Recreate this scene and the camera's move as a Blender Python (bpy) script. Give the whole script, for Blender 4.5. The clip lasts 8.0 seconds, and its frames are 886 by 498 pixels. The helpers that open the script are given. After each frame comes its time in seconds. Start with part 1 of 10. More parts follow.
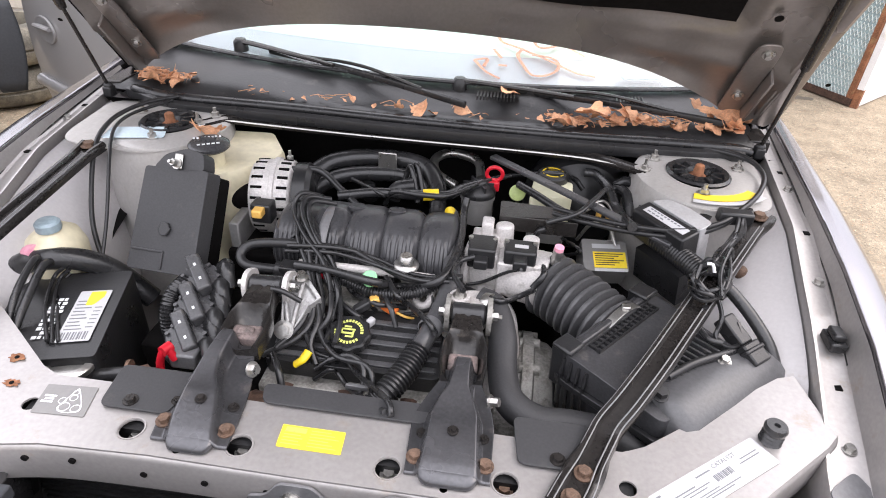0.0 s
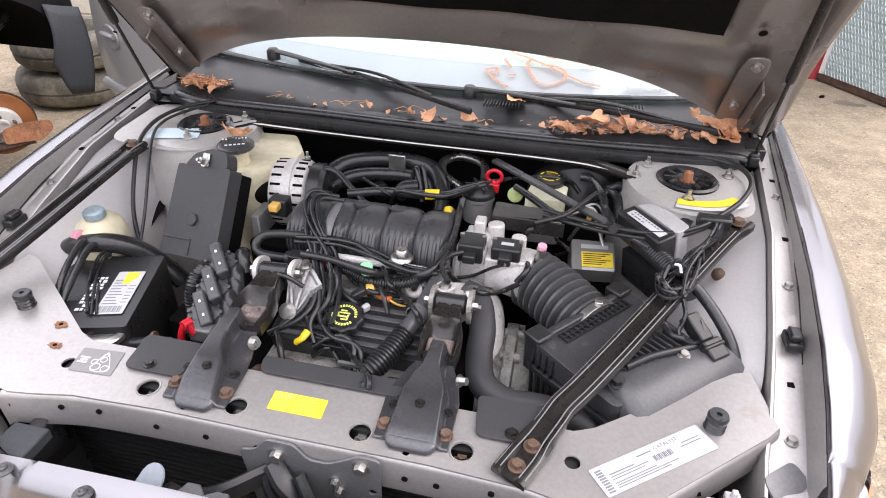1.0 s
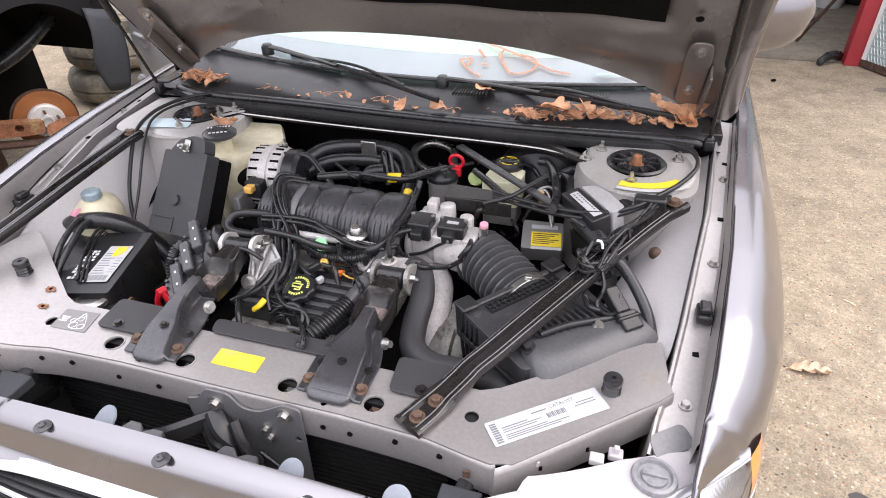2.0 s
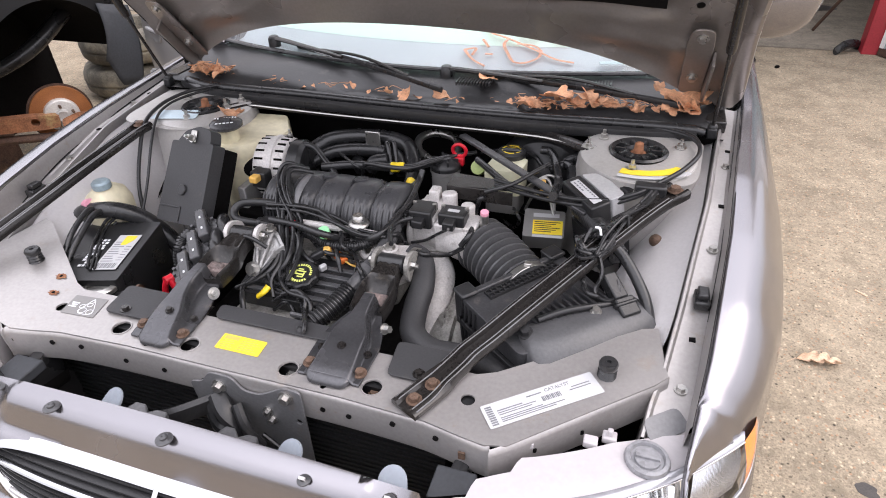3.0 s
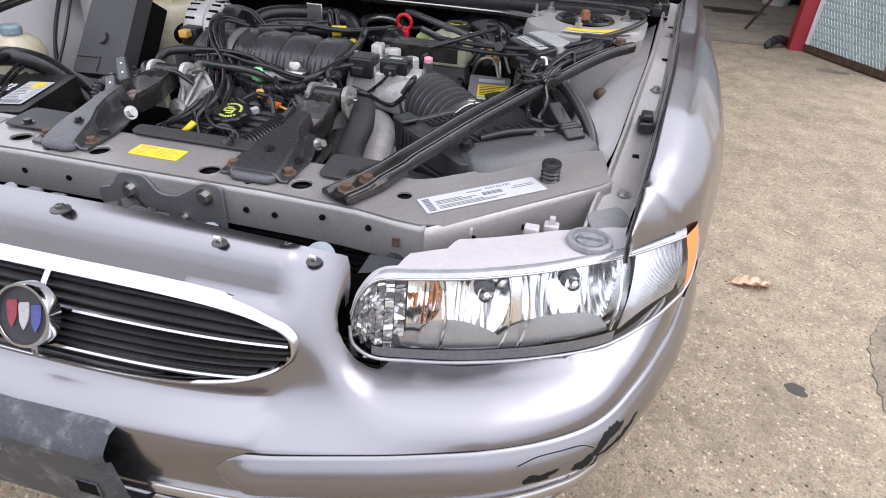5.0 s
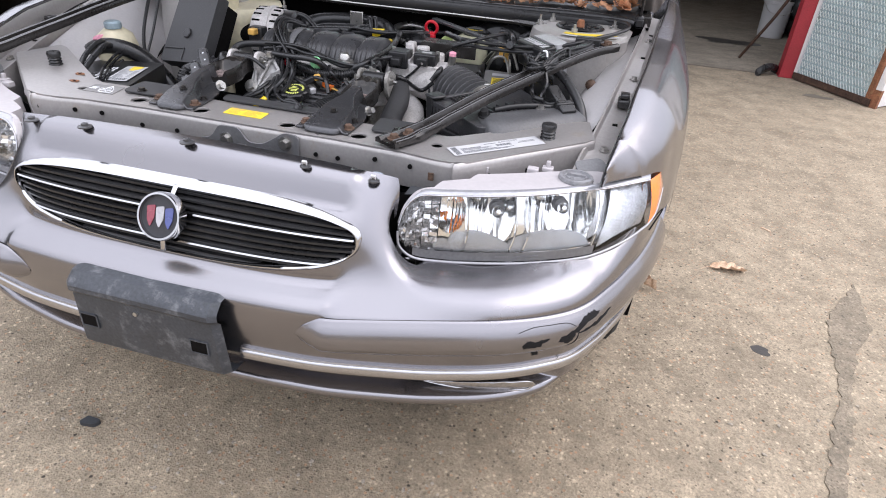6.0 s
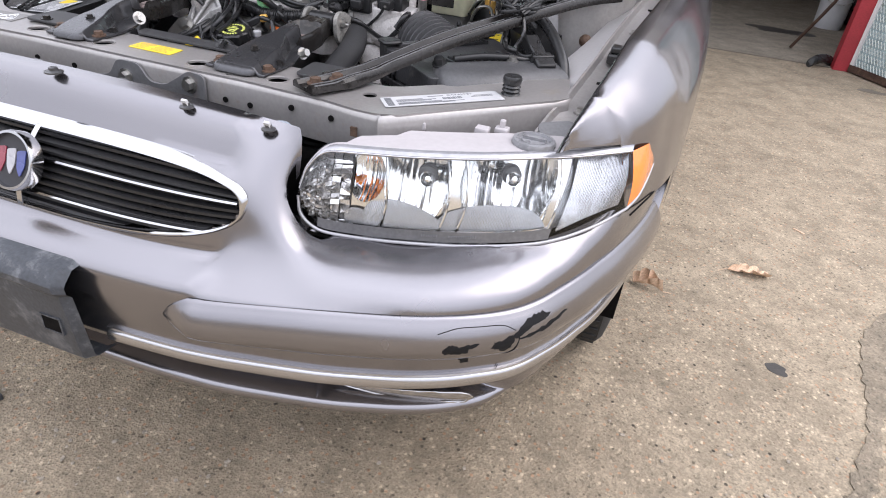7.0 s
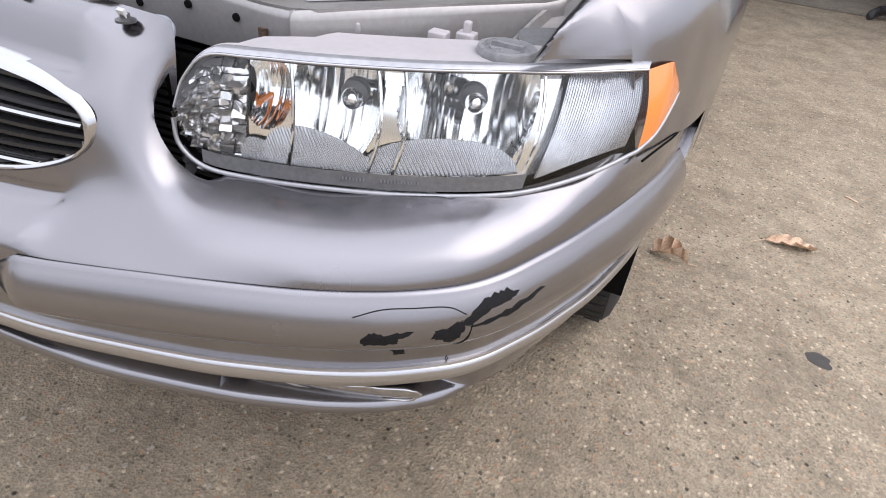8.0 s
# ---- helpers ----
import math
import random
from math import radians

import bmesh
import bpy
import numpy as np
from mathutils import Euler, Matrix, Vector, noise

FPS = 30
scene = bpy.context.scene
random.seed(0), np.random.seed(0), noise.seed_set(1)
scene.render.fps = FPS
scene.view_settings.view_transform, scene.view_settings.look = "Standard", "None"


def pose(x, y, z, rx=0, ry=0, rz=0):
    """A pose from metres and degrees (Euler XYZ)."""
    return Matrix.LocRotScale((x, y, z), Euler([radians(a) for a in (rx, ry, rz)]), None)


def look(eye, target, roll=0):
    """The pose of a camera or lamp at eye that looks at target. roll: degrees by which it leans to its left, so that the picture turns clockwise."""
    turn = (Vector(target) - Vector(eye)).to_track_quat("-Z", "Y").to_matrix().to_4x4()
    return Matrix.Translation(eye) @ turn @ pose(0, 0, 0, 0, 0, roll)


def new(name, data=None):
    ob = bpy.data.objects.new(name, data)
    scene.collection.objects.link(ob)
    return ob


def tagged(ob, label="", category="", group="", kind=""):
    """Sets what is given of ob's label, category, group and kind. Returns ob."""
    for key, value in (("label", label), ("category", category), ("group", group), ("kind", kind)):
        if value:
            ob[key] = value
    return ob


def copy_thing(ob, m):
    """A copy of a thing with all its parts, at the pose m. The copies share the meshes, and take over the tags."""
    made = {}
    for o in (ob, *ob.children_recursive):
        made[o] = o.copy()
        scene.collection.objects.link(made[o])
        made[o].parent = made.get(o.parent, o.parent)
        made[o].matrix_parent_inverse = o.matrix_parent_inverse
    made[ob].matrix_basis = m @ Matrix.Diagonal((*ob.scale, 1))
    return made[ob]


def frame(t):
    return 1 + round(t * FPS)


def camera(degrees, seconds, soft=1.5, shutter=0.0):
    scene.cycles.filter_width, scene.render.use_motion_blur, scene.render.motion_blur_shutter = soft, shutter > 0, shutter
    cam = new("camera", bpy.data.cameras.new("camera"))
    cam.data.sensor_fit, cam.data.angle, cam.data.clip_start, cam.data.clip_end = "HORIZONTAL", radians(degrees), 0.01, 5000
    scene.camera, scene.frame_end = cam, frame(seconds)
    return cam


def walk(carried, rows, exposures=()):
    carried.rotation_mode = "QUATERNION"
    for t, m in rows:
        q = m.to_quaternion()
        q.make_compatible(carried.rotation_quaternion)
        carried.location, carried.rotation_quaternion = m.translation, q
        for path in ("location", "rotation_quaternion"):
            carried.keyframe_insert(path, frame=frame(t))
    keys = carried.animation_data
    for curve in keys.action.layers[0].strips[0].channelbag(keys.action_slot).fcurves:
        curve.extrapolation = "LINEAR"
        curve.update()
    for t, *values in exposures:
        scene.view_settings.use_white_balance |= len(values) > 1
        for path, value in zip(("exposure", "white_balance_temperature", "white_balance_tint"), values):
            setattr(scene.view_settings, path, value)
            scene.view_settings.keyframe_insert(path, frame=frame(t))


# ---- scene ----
cam = camera(72.7, 8.0, 1.0)
PATH = [
    (0, (0.195, -0.096, 1.362), (0.03, 1.565, 0.26), 3.3),
    (0.5, (0.212, -0.151, 1.387), (0.0, 1.518, 0.305), 3.4),
    (1, (0.315, -0.164, 1.41), (-0.018, 1.47, 0.306), 1.8),
    (1.5, (0.462, -0.187, 1.429), (0.027, 1.418, 0.318), 0.2),
    (3, (0.565, -0.206, 1.424), (0.025, 1.351, 0.29), -2.0),
    (3.5, (0.563, -0.218, 1.415), (0.037, 1.344, 0.282), -1.4),
    (4, (0.572, -0.223, 1.413), (0.077, 1.352, 0.285), -0.3),
    (4.5, (0.571, -0.255, 1.231), (0.121, 1.35, 0.125), 1.2),
    (5, (0.615, -0.336, 1.125), (0.243, 1.301, 0.038), 3.2),
    (5.2, (0.628, -0.427, 1.129), (0.27, 1.221, 0.055), 3.7),
    (6.3, (0.667, -0.658, 1.121), (0.243, 1.018, 0.115), 4.8),
    (6.5, (0.674, -0.635, 1.112), (0.232, 1.03, 0.096), 5.2),
    (7, (0.777, -0.423, 1.018), (0.283, 1.2, -0.041), 6.0),
    (7.5, (0.812, -0.299, 0.925), (0.287, 1.262, -0.209), 6.3),
    (8, (0.812, -0.211, 0.897), (0.269, 1.318, -0.273), 6.3),
]
walk(cam, [(t, look(eye, target, roll)) for t, eye, target, roll in PATH], [(0.0, 1.24, 6800, 16), (1.5, 1.14, 6800, 17), (4.0, 0.9, 6650, 17), (4.5, 0.90, 6500, 15), (5.0, 0.80, 6450, 15), (6.5, 0.80, 6500, 15), (7.0, 0.79, 6500, 15), (8.0, 0.58, 6480, 14)])

# ---- world and sun: an overcast sky with a faint sun behind the cloud ----
SUN_ELEV, SUN_ROT = radians(52), radians(78)
world = bpy.data.worlds.new("sky")
scene.world = world
world.use_nodes = True
wn, wl = world.node_tree.nodes, world.node_tree.links
wn.clear()
w_out, w_bg, w_sky = wn.new("ShaderNodeOutputWorld"), wn.new("ShaderNodeBackground"), wn.new("ShaderNodeTexSky")
w_sky.sky_type, w_sky.sun_disc, w_sky.sun_elevation, w_sky.sun_rotation = "NISHITA", False, SUN_ELEV, SUN_ROT
w_sky.air_density, w_sky.dust_density = 1.0, 3.0
w_cloud, w_noise, w_map = wn.new("ShaderNodeMixRGB"), wn.new("ShaderNodeTexNoise"), wn.new("ShaderNodeMapRange")
w_noise.inputs["Scale"].default_value, w_noise.inputs["Detail"].default_value = 2.2, 6
w_map.inputs["From Min"].default_value, w_map.inputs["From Max"].default_value = 0.3, 0.7
w_map.inputs["To Min"].default_value, w_map.inputs["To Max"].default_value = 0.70, 0.95
w_cloud.inputs[2].default_value = (9.45, 9.9, 10.7, 1)
# an overcast dome is about three times brighter overhead than at the horizon
w_tc, w_sep, w_grad, w_mul = [wn.new(k) for k in ("ShaderNodeTexCoord", "ShaderNodeSeparateXYZ", "ShaderNodeMapRange", "ShaderNodeVectorMath")]
w_grad.inputs["To Min"].default_value, w_grad.inputs["To Max"].default_value = 0.50, 1.28
w_mul.operation = "SCALE"
wl.new(w_tc.outputs["Generated"], w_sep.inputs[0])
wl.new(w_sep.outputs["Z"], w_grad.inputs["Value"])
wl.new(w_grad.outputs["Result"], w_mul.inputs["Scale"])
wl.new(w_noise.outputs["Fac"], w_map.inputs["Value"])
wl.new(w_map.outputs["Result"], w_cloud.inputs[0])
wl.new(w_sky.outputs["Color"], w_cloud.inputs[1])
wl.new(w_cloud.outputs["Color"], w_mul.inputs[0])
wl.new(w_mul.outputs["Vector"], w_bg.inputs["Color"])
w_bg.inputs["Strength"].default_value = 0.15
wl.new(w_bg.outputs["Background"], w_out.inputs["Surface"])
sun = new("sun", bpy.data.lights.new("sun", "SUN"))
sun.data.energy, sun.data.angle, sun.data.color = 0.5, radians(50), (1.0, 0.97, 0.93)
sun.matrix_world = look((0, 0, 0), (-math.sin(SUN_ROT) * math.cos(SUN_ELEV), -math.cos(SUN_ROT) * math.cos(SUN_ELEV), -math.sin(SUN_ELEV)))
sun.location = (0, -6, 9)


# ---- materials ----
def mat(name, col, rough=0.5, metal=0.0, var=0.2, scale=9.0, fine=120.0, bump=0.0, spec=0.5, coat=0.0,
        dirt=None, dirt_amount=0.0, dirt_scale=14.0, rand=0.0, trans=0.0, emit=0.0):
    """A surface with mottling at two scales, optional dirt patches and fine relief."""
    m = bpy.data.materials.new(name)
    m.use_nodes = True
    n, l = m.node_tree.nodes, m.node_tree.links
    b = n["Principled BSDF"]
    tc = n.new("ShaderNodeTexCoord")
    big, small = n.new("ShaderNodeTexNoise"), n.new("ShaderNodeTexNoise")
    for t, s, d in ((big, scale, 4), (small, fine, 3)):
        t.inputs["Scale"].default_value, t.inputs["Detail"].default_value = s, d
        l.new(tc.outputs["Object"], t.inputs["Vector"])
    mix = n.new("ShaderNodeMath")
    mix.operation = "ADD"
    l.new(big.outputs["Fac"], mix.inputs[0])
    l.new(small.outputs["Fac"], mix.inputs[1])
    mr = n.new("ShaderNodeMapRange")
    mr.inputs["From Min"].default_value, mr.inputs["From Max"].default_value = 0.7, 1.3
    mr.inputs["To Min"].default_value, mr.inputs["To Max"].default_value = 1 - var, 1 + var
    l.new(mix.outputs[0], mr.inputs["Value"])
    hsv = n.new("ShaderNodeHueSaturation")
    hsv.inputs["Color"].default_value = (*col, 1)
    if rand:
        oi, rm, mul = n.new("ShaderNodeObjectInfo"), n.new("ShaderNodeMapRange"), n.new("ShaderNodeMath")
        rm.inputs["To Min"].default_value, rm.inputs["To Max"].default_value = 1 - rand, 1 + rand
        mul.operation = "MULTIPLY"
        l.new(oi.outputs["Random"], rm.inputs["Value"])
        l.new(rm.outputs["Result"], mul.inputs[0])
        l.new(mr.outputs["Result"], mul.inputs[1])
        l.new(mul.outputs[0], hsv.inputs["Value"])
    else:
        l.new(mr.outputs["Result"], hsv.inputs["Value"])
    colour = hsv.outputs["Color"]
    rr = n.new("ShaderNodeMapRange")
    rr.inputs["To Min"].default_value, rr.inputs["To Max"].default_value = max(rough - 0.12, 0.02), min(rough + 0.12, 1)
    l.new(big.outputs["Fac"], rr.inputs["Value"])
    l.new(rr.outputs["Result"], b.inputs["Roughness"])
    b.inputs["Metallic"].default_value = metal
    b.inputs["Specular IOR Level"].default_value = spec
    if dirt:
        dn, dr, dm = n.new("ShaderNodeTexNoise"), n.new("ShaderNodeMapRange"), n.new("ShaderNodeMixRGB")
        dn.inputs["Scale"].default_value, dn.inputs["Detail"].default_value, dn.inputs["Roughness"].default_value = dirt_scale, 8, 0.7
        l.new(tc.outputs["Object"], dn.inputs["Vector"])
        dr.inputs["From Min"].default_value, dr.inputs["From Max"].default_value = 0.62 - 0.3 * dirt_amount, 0.80 - 0.3 * dirt_amount
        l.new(dn.outputs["Fac"], dr.inputs["Value"])
        l.new(dr.outputs["Result"], dm.inputs[0])
        l.new(colour, dm.inputs[1])
        dm.inputs[2].default_value = (*dirt, 1)
        colour = dm.outputs["Color"]
        if metal:
            me = n.new("ShaderNodeMapRange")
            me.inputs["To Min"].default_value, me.inputs["To Max"].default_value = metal, metal * 0.15
            l.new(dr.outputs["Result"], me.inputs["Value"])
            l.new(me.outputs["Result"], b.inputs["Metallic"])
    l.new(colour, b.inputs["Base Color"])
    if bump:
        bp = n.new("ShaderNodeBump")
        bp.inputs["Strength"].default_value, bp.inputs["Distance"].default_value = min(bump, 1), 0.002
        l.new(small.outputs["Fac"], bp.inputs["Height"])
        l.new(bp.outputs["Normal"], b.inputs["Normal"])
    if coat:
        b.inputs["Coat Weight"].default_value, b.inputs["Coat Roughness"].default_value = coat, 0.06
    if trans:
        b.inputs["Transmission Weight"].default_value = trans
    if emit:
        b.inputs["Emission Color"].default_value, b.inputs["Emission Strength"].default_value = (*col, 1), emit
    return m


def clear(name, tint, gloss=0.04, rough=0.02, opaque=0.0, body=(1, 1, 1)):
    """Thin clear sheet: light passes, the surface mirrors by Fresnel; opaque: a share of coloured body."""
    m = bpy.data.materials.new(name)
    m.use_nodes = True
    n, l = m.node_tree.nodes, m.node_tree.links
    n.clear()
    out, tr, gl, mix, fr = [n.new(k) for k in ("ShaderNodeOutputMaterial", "ShaderNodeBsdfTransparent", "ShaderNodeBsdfGlossy", "ShaderNodeMixShader", "ShaderNodeFresnel")]
    tr.inputs["Color"].default_value = (*tint, 1)
    gl.inputs["Roughness"].default_value = rough
    fr.inputs["IOR"].default_value = 1.5 + gloss
    l.new(fr.outputs[0], mix.inputs[0])
    if opaque:
        df, m2 = n.new("ShaderNodeBsdfTranslucent"), n.new("ShaderNodeMixShader")
        df.inputs["Color"].default_value, m2.inputs[0].default_value = (*body, 1), opaque
        l.new(tr.outputs[0], m2.inputs[1])
        l.new(df.outputs[0], m2.inputs[2])
        l.new(m2.outputs[0], mix.inputs[1])
    else:
        l.new(tr.outputs[0], mix.inputs[1])
    l.new(gl.outputs[0], mix.inputs[2])
    l.new(mix.outputs[0], out.inputs["Surface"])
    return m


M_PAINT = mat("silver_paint", (0.258, 0.250, 0.264), 0.23, 0.94, 0.04, 6, 900, 0.02, coat=0.35)
M_BAY = mat("dusty_silver_paint", (0.368, 0.350, 0.341), 0.36, 0.5, 0.09, 5, 160, 0.06, dirt=(0.30, 0.25, 0.20), dirt_amount=0.12, dirt_scale=22)
M_APRON = mat("pale_inner_wing_paint", (0.56, 0.54, 0.54), 0.40, 0.0, 0.06, 5, 160, 0.05, dirt=(0.42, 0.37, 0.32), dirt_amount=0.05, dirt_scale=16)
M_TOWER = mat("grey_tower_paint", (0.42, 0.405, 0.39), 0.42, 0.25, 0.10, 6, 160, 0.08, dirt=(0.25, 0.21, 0.17), dirt_amount=0.12, dirt_scale=20)
M_AIRBOX = mat("dusty_grey_black_plastic", (0.044, 0.044, 0.047), 0.40, 0, 0.3, 10, 250, 0.2, dirt=(0.12, 0.11, 0.10), dirt_amount=0.2, dirt_scale=26)
M_HOODIN = mat("hood_underside_paint", (0.255, 0.232, 0.218), 0.30, 0.6, 0.08, 5, 150, 0.05)
M_BLACK = mat("black_plastic", (0.021, 0.021, 0.022), 0.30, 0, 0.25, 12, 300, 0.15, spec=0.4, dirt=(0.06, 0.055, 0.05), dirt_amount=0.03, dirt_scale=30)
M_DUSTY = mat("dusty_black_plastic", (0.060, 0.060, 0.063), 0.29, 0, 0.3, 10, 250, 0.2, dirt=(0.10, 0.09, 0.08), dirt_amount=0.15, dirt_scale=26)
M_RUBBER = mat("black_rubber", (0.021, 0.021, 0.022), 0.27, 0, 0.3, 14, 220, 0.2, dirt=(0.05, 0.047, 0.044), dirt_amount=0.05)
M_GREYRUB = mat("grey_rubber_hose", (0.072, 0.072, 0.075), 0.36, 0, 0.2, 10, 200, 0.15)
M_STEELBLK = mat("black_painted_steel", (0.020, 0.018, 0.017), 0.24, 0.1, 0.3, 9, 200, 0.10, dirt=(0.09, 0.08, 0.07), dirt_amount=0.07, dirt_scale=35)
M_GREYSTEEL = mat("grey_painted_steel", (0.16, 0.16, 0.165), 0.42, 0.25, 0.15, 9, 200, 0.1, dirt=(0.16, 0.12, 0.09), dirt_amount=0.1)
M_LID = mat("matt_black_lid", (0.040, 0.040, 0.042), 0.52, 0, 0.15, 9, 260, 0.12, spec=0.35, dirt=(0.07, 0.065, 0.06), dirt_amount=0.06, dirt_scale=26)
M_COWL = mat("satin_black_cowl", (0.022, 0.022, 0.023), 0.34, 0, 0.3, 10, 250, 0.2, spec=0.4, dirt=(0.08, 0.075, 0.07), dirt_amount=0.08, dirt_scale=26)
M_PLENUM = mat("satin_black_nylon", (0.052, 0.052, 0.055), 0.29, 0, 0.25, 12, 260, 0.12, dirt=(0.10, 0.09, 0.08), dirt_amount=0.10, dirt_scale=24)
M_BRKT = mat("stamped_dark_steel", (0.085, 0.085, 0.090), 0.27, 0.6, 0.2, 8, 200, 0.08, dirt=(0.10, 0.085, 0.075), dirt_amount=0.08)
M_ALU = mat("cast_aluminium", (0.58, 0.555, 0.54), 0.55, 0.15, 0.2, 20, 260, 0.5, dirt=(0.22, 0.20, 0.18), dirt_amount=0.18, dirt_scale=40)
M_CAST = mat("grey_cast_alloy", (0.36, 0.355, 0.35), 0.46, 0.5, 0.25, 20, 240, 0.7, dirt=(0.10, 0.09, 0.08), dirt_amount=0.25, dirt_scale=35)
M_ALUDIRTY = mat("dirty_cast_aluminium", (0.30, 0.29, 0.27), 0.6, 0.4, 0.35, 18, 200, 0.8, dirt=(0.07, 0.06, 0.05), dirt_amount=0.35, dirt_scale=30)
M_ZINC = mat("zinc_plated_steel", (0.46, 0.45, 0.43), 0.30, 0.9, 0.15, 30, 300, 0.1)
M_RUSTBOLT = mat("rusty_bolt_steel", (0.13, 0.080, 0.055), 0.65, 0.3, 0.4, 60, 400, 0.6)
M_RUST = mat("rusted_steel", (0.26, 0.11, 0.055), 0.85, 0.1, 0.45, 18, 150, 0.8, dirt=(0.38, 0.29, 0.13), dirt_amount=0.2, dirt_scale=12)
M_RUSTDARK = mat("dark_rusty_iron", (0.075, 0.042, 0.030), 0.85, 0.1, 0.5, 22, 150, 0.8, dirt=(0.17, 0.10, 0.06), dirt_amount=0.2)
M_CHROME = mat("chrome", (0.52, 0.52, 0.53), 0.13, 1.0, 0.03, 8, 200)
M_BRIGHT = mat("bright_reflector", (0.98, 0.985, 0.99), 0.11, 1.0, 0.02, 8, 200)
M_PRISM = mat("clear_prism_plastic", (0.92, 0.91, 0.91), 0.06, 0.85, 0.05, 30, 200, coat=1.0)
M_TRIM = mat("satin_bright_trim", (0.46, 0.455, 0.465), 0.2, 0.95, 0.04, 8, 200)
# dashboard, and the added lavender band under the reflection sheet
M_DASHBAND = mat("pale_dash_and_sheet_band", (0.58, 0.59, 0.66), 0.6, 0, 0.08, 8, 160, 0.1)
# painted stand-in for the bright sky mirrored in the windscreen
M_SKYSHEET = mat("painted_sky_reflection", (0.78, 0.95, 0.88), 0.5, 0, 0.04, 3, 60)
M_TANK = mat("yellowed_tank_plastic", (0.66, 0.60, 0.43), 0.45, 0, 0.14, 8, 60, 0.08, dirt=(0.36, 0.28, 0.14), dirt_amount=0.12, dirt_scale=10)
M_RESV = mat("cream_reservoir_plastic", (0.74, 0.72, 0.52), 0.35, 0, 0.08, 12, 90, 0.05)
M_WHITE = mat("white_label", (0.50, 0.50, 0.51), 0.5, 0, 0.04, 20, 200)
M_LAMPBODY = mat("pale_lamp_housing", (0.43, 0.405, 0.412), 0.45, 0, 0.06, 8, 120, 0.05, dirt=(0.5, 0.46, 0.44), dirt_amount=0.05)
M_YELLOW = mat("yellow_label", (0.84, 0.63, 0.04), 0.5, 0, 0.05, 20, 200)
M_YELLOWP = mat("yellow_plastic", (0.80, 0.58, 0.02), 0.4, 0, 0.1, 30, 200)
M_RED = mat("red_plastic", (0.62, 0.015, 0.03), 0.35, 0, 0.1, 30, 200)
M_ORANGE = mat("orange_plastic", (0.75, 0.17, 0.03), 0.4, 0, 0.1, 30, 200)
M_TAN = mat("tan_connector", (0.72, 0.42, 0.10), 0.45, 0, 0.1, 30, 200)
M_GREEN = mat("pale_green_cap", (0.30, 0.72, 0.38), 0.4, 0, 0.05, 30, 200)
M_PINK = mat("pink_tape", (0.80, 0.35, 0.45), 0.6, 0, 0.1, 30, 200)
M_BLUEWHITE = mat("pale_blue_sticker", (0.60, 0.72, 0.78), 0.5, 0, 0.08, 18, 200)
M_GREYLAB = mat("grey_sticker", (0.20, 0.195, 0.19), 0.5, 0, 0.06, 20, 200)
M_INK = mat("dark_print", (0.03, 0.03, 0.035), 0.6, 0, 0.1, 30, 200)
M_SOFTINK = mat("grey_print", (0.17, 0.175, 0.185), 0.6, 0, 0.1, 30, 200)
M_LIGHTINK = mat("white_print", (0.75, 0.76, 0.78), 0.6, 0, 0.05, 30, 200)
M_CORE = mat("black_radiator_fins", (0.010, 0.010, 0.011), 0.6, 0.2, 0.3, 14, 300, 0.3)
# near-black for recesses and hole discs, their deep shadow put into the colour
M_VOID = mat("recess_black", (0.005, 0.0045, 0.0045), 0.9, 0.0, 0.4, 10, 120, 0.4, spec=0.1)
M_TYRE = mat("tyre_rubber", (0.022, 0.022, 0.022), 0.8, 0, 0.25, 10, 200, 0.4, dirt=(0.10, 0.09, 0.075), dirt_amount=0.2)
M_OLDTYRE = mat("muddy_tyre_rubber", (0.12, 0.11, 0.09), 0.9, 0, 0.3, 8, 120, 0.4, dirt=(0.28, 0.25, 0.19), dirt_amount=0.45, dirt_scale=8)
M_GLASS = clear("windscreen_glass", (0.90, 0.97, 0.94), 0.35)
M_LENS = clear("clear_lamp_lens", (0.96, 0.97, 0.97), 0.0)
M_AMBER = mat("amber_reflector", (0.95, 0.24, 0.02), 0.18, 0, 0.08, 20, 300, 0.1, coat=1.0)
M_DARKGLASS = mat("dark_cabin_trim", (0.05, 0.052, 0.056), 0.7, 0, 0.2, 8, 160, 0.2)
M_LEAF = mat("dry_brown_leaf", (0.55, 0.28, 0.155), 0.75, 0, 0.35, 40, 200, 0.3, rand=0.25, dirt=(0.72, 0.42, 0.24), dirt_amount=0.25, dirt_scale=30)
M_LEAFPALE = mat("pale_oak_leaf", (0.60, 0.42, 0.29), 0.75, 0, 0.25, 50, 200, 0.3)
M_REDPAINT = mat("worn_red_paint", (0.34, 0.025, 0.035), 0.5, 0, 0.2, 5, 90, 0.15, dirt=(0.16, 0.04, 0.03), dirt_amount=0.1)
M_WHITEPAINT = mat("weathered_white_paint", (0.72, 0.71, 0.70), 0.6, 0, 0.08, 3, 90, 0.1, dirt=(0.45, 0.40, 0.34), dirt_amount=0.12, dirt_scale=6)
M_MESHGLASS = mat("wired_glass", (0.36, 0.46, 0.47), 0.25, 0, 0.3, 3, 40, 0.3, dirt=(0.20, 0.19, 0.14), dirt_amount=0.25, dirt_scale=5)
M_MESHWIRE = mat("glass_wire", (0.62, 0.66, 0.64), 0.4, 0.3, 0.2, 10, 200)
M_PINKMARK = mat("orange_marker", (0.85, 0.34, 0.18), 0.7, 0, 0.3, 60, 200)
M_BUILD = mat("painted_block_wall", (0.46, 0.42, 0.36), 0.8, 0, 0.12, 1.5, 30, 0.3)
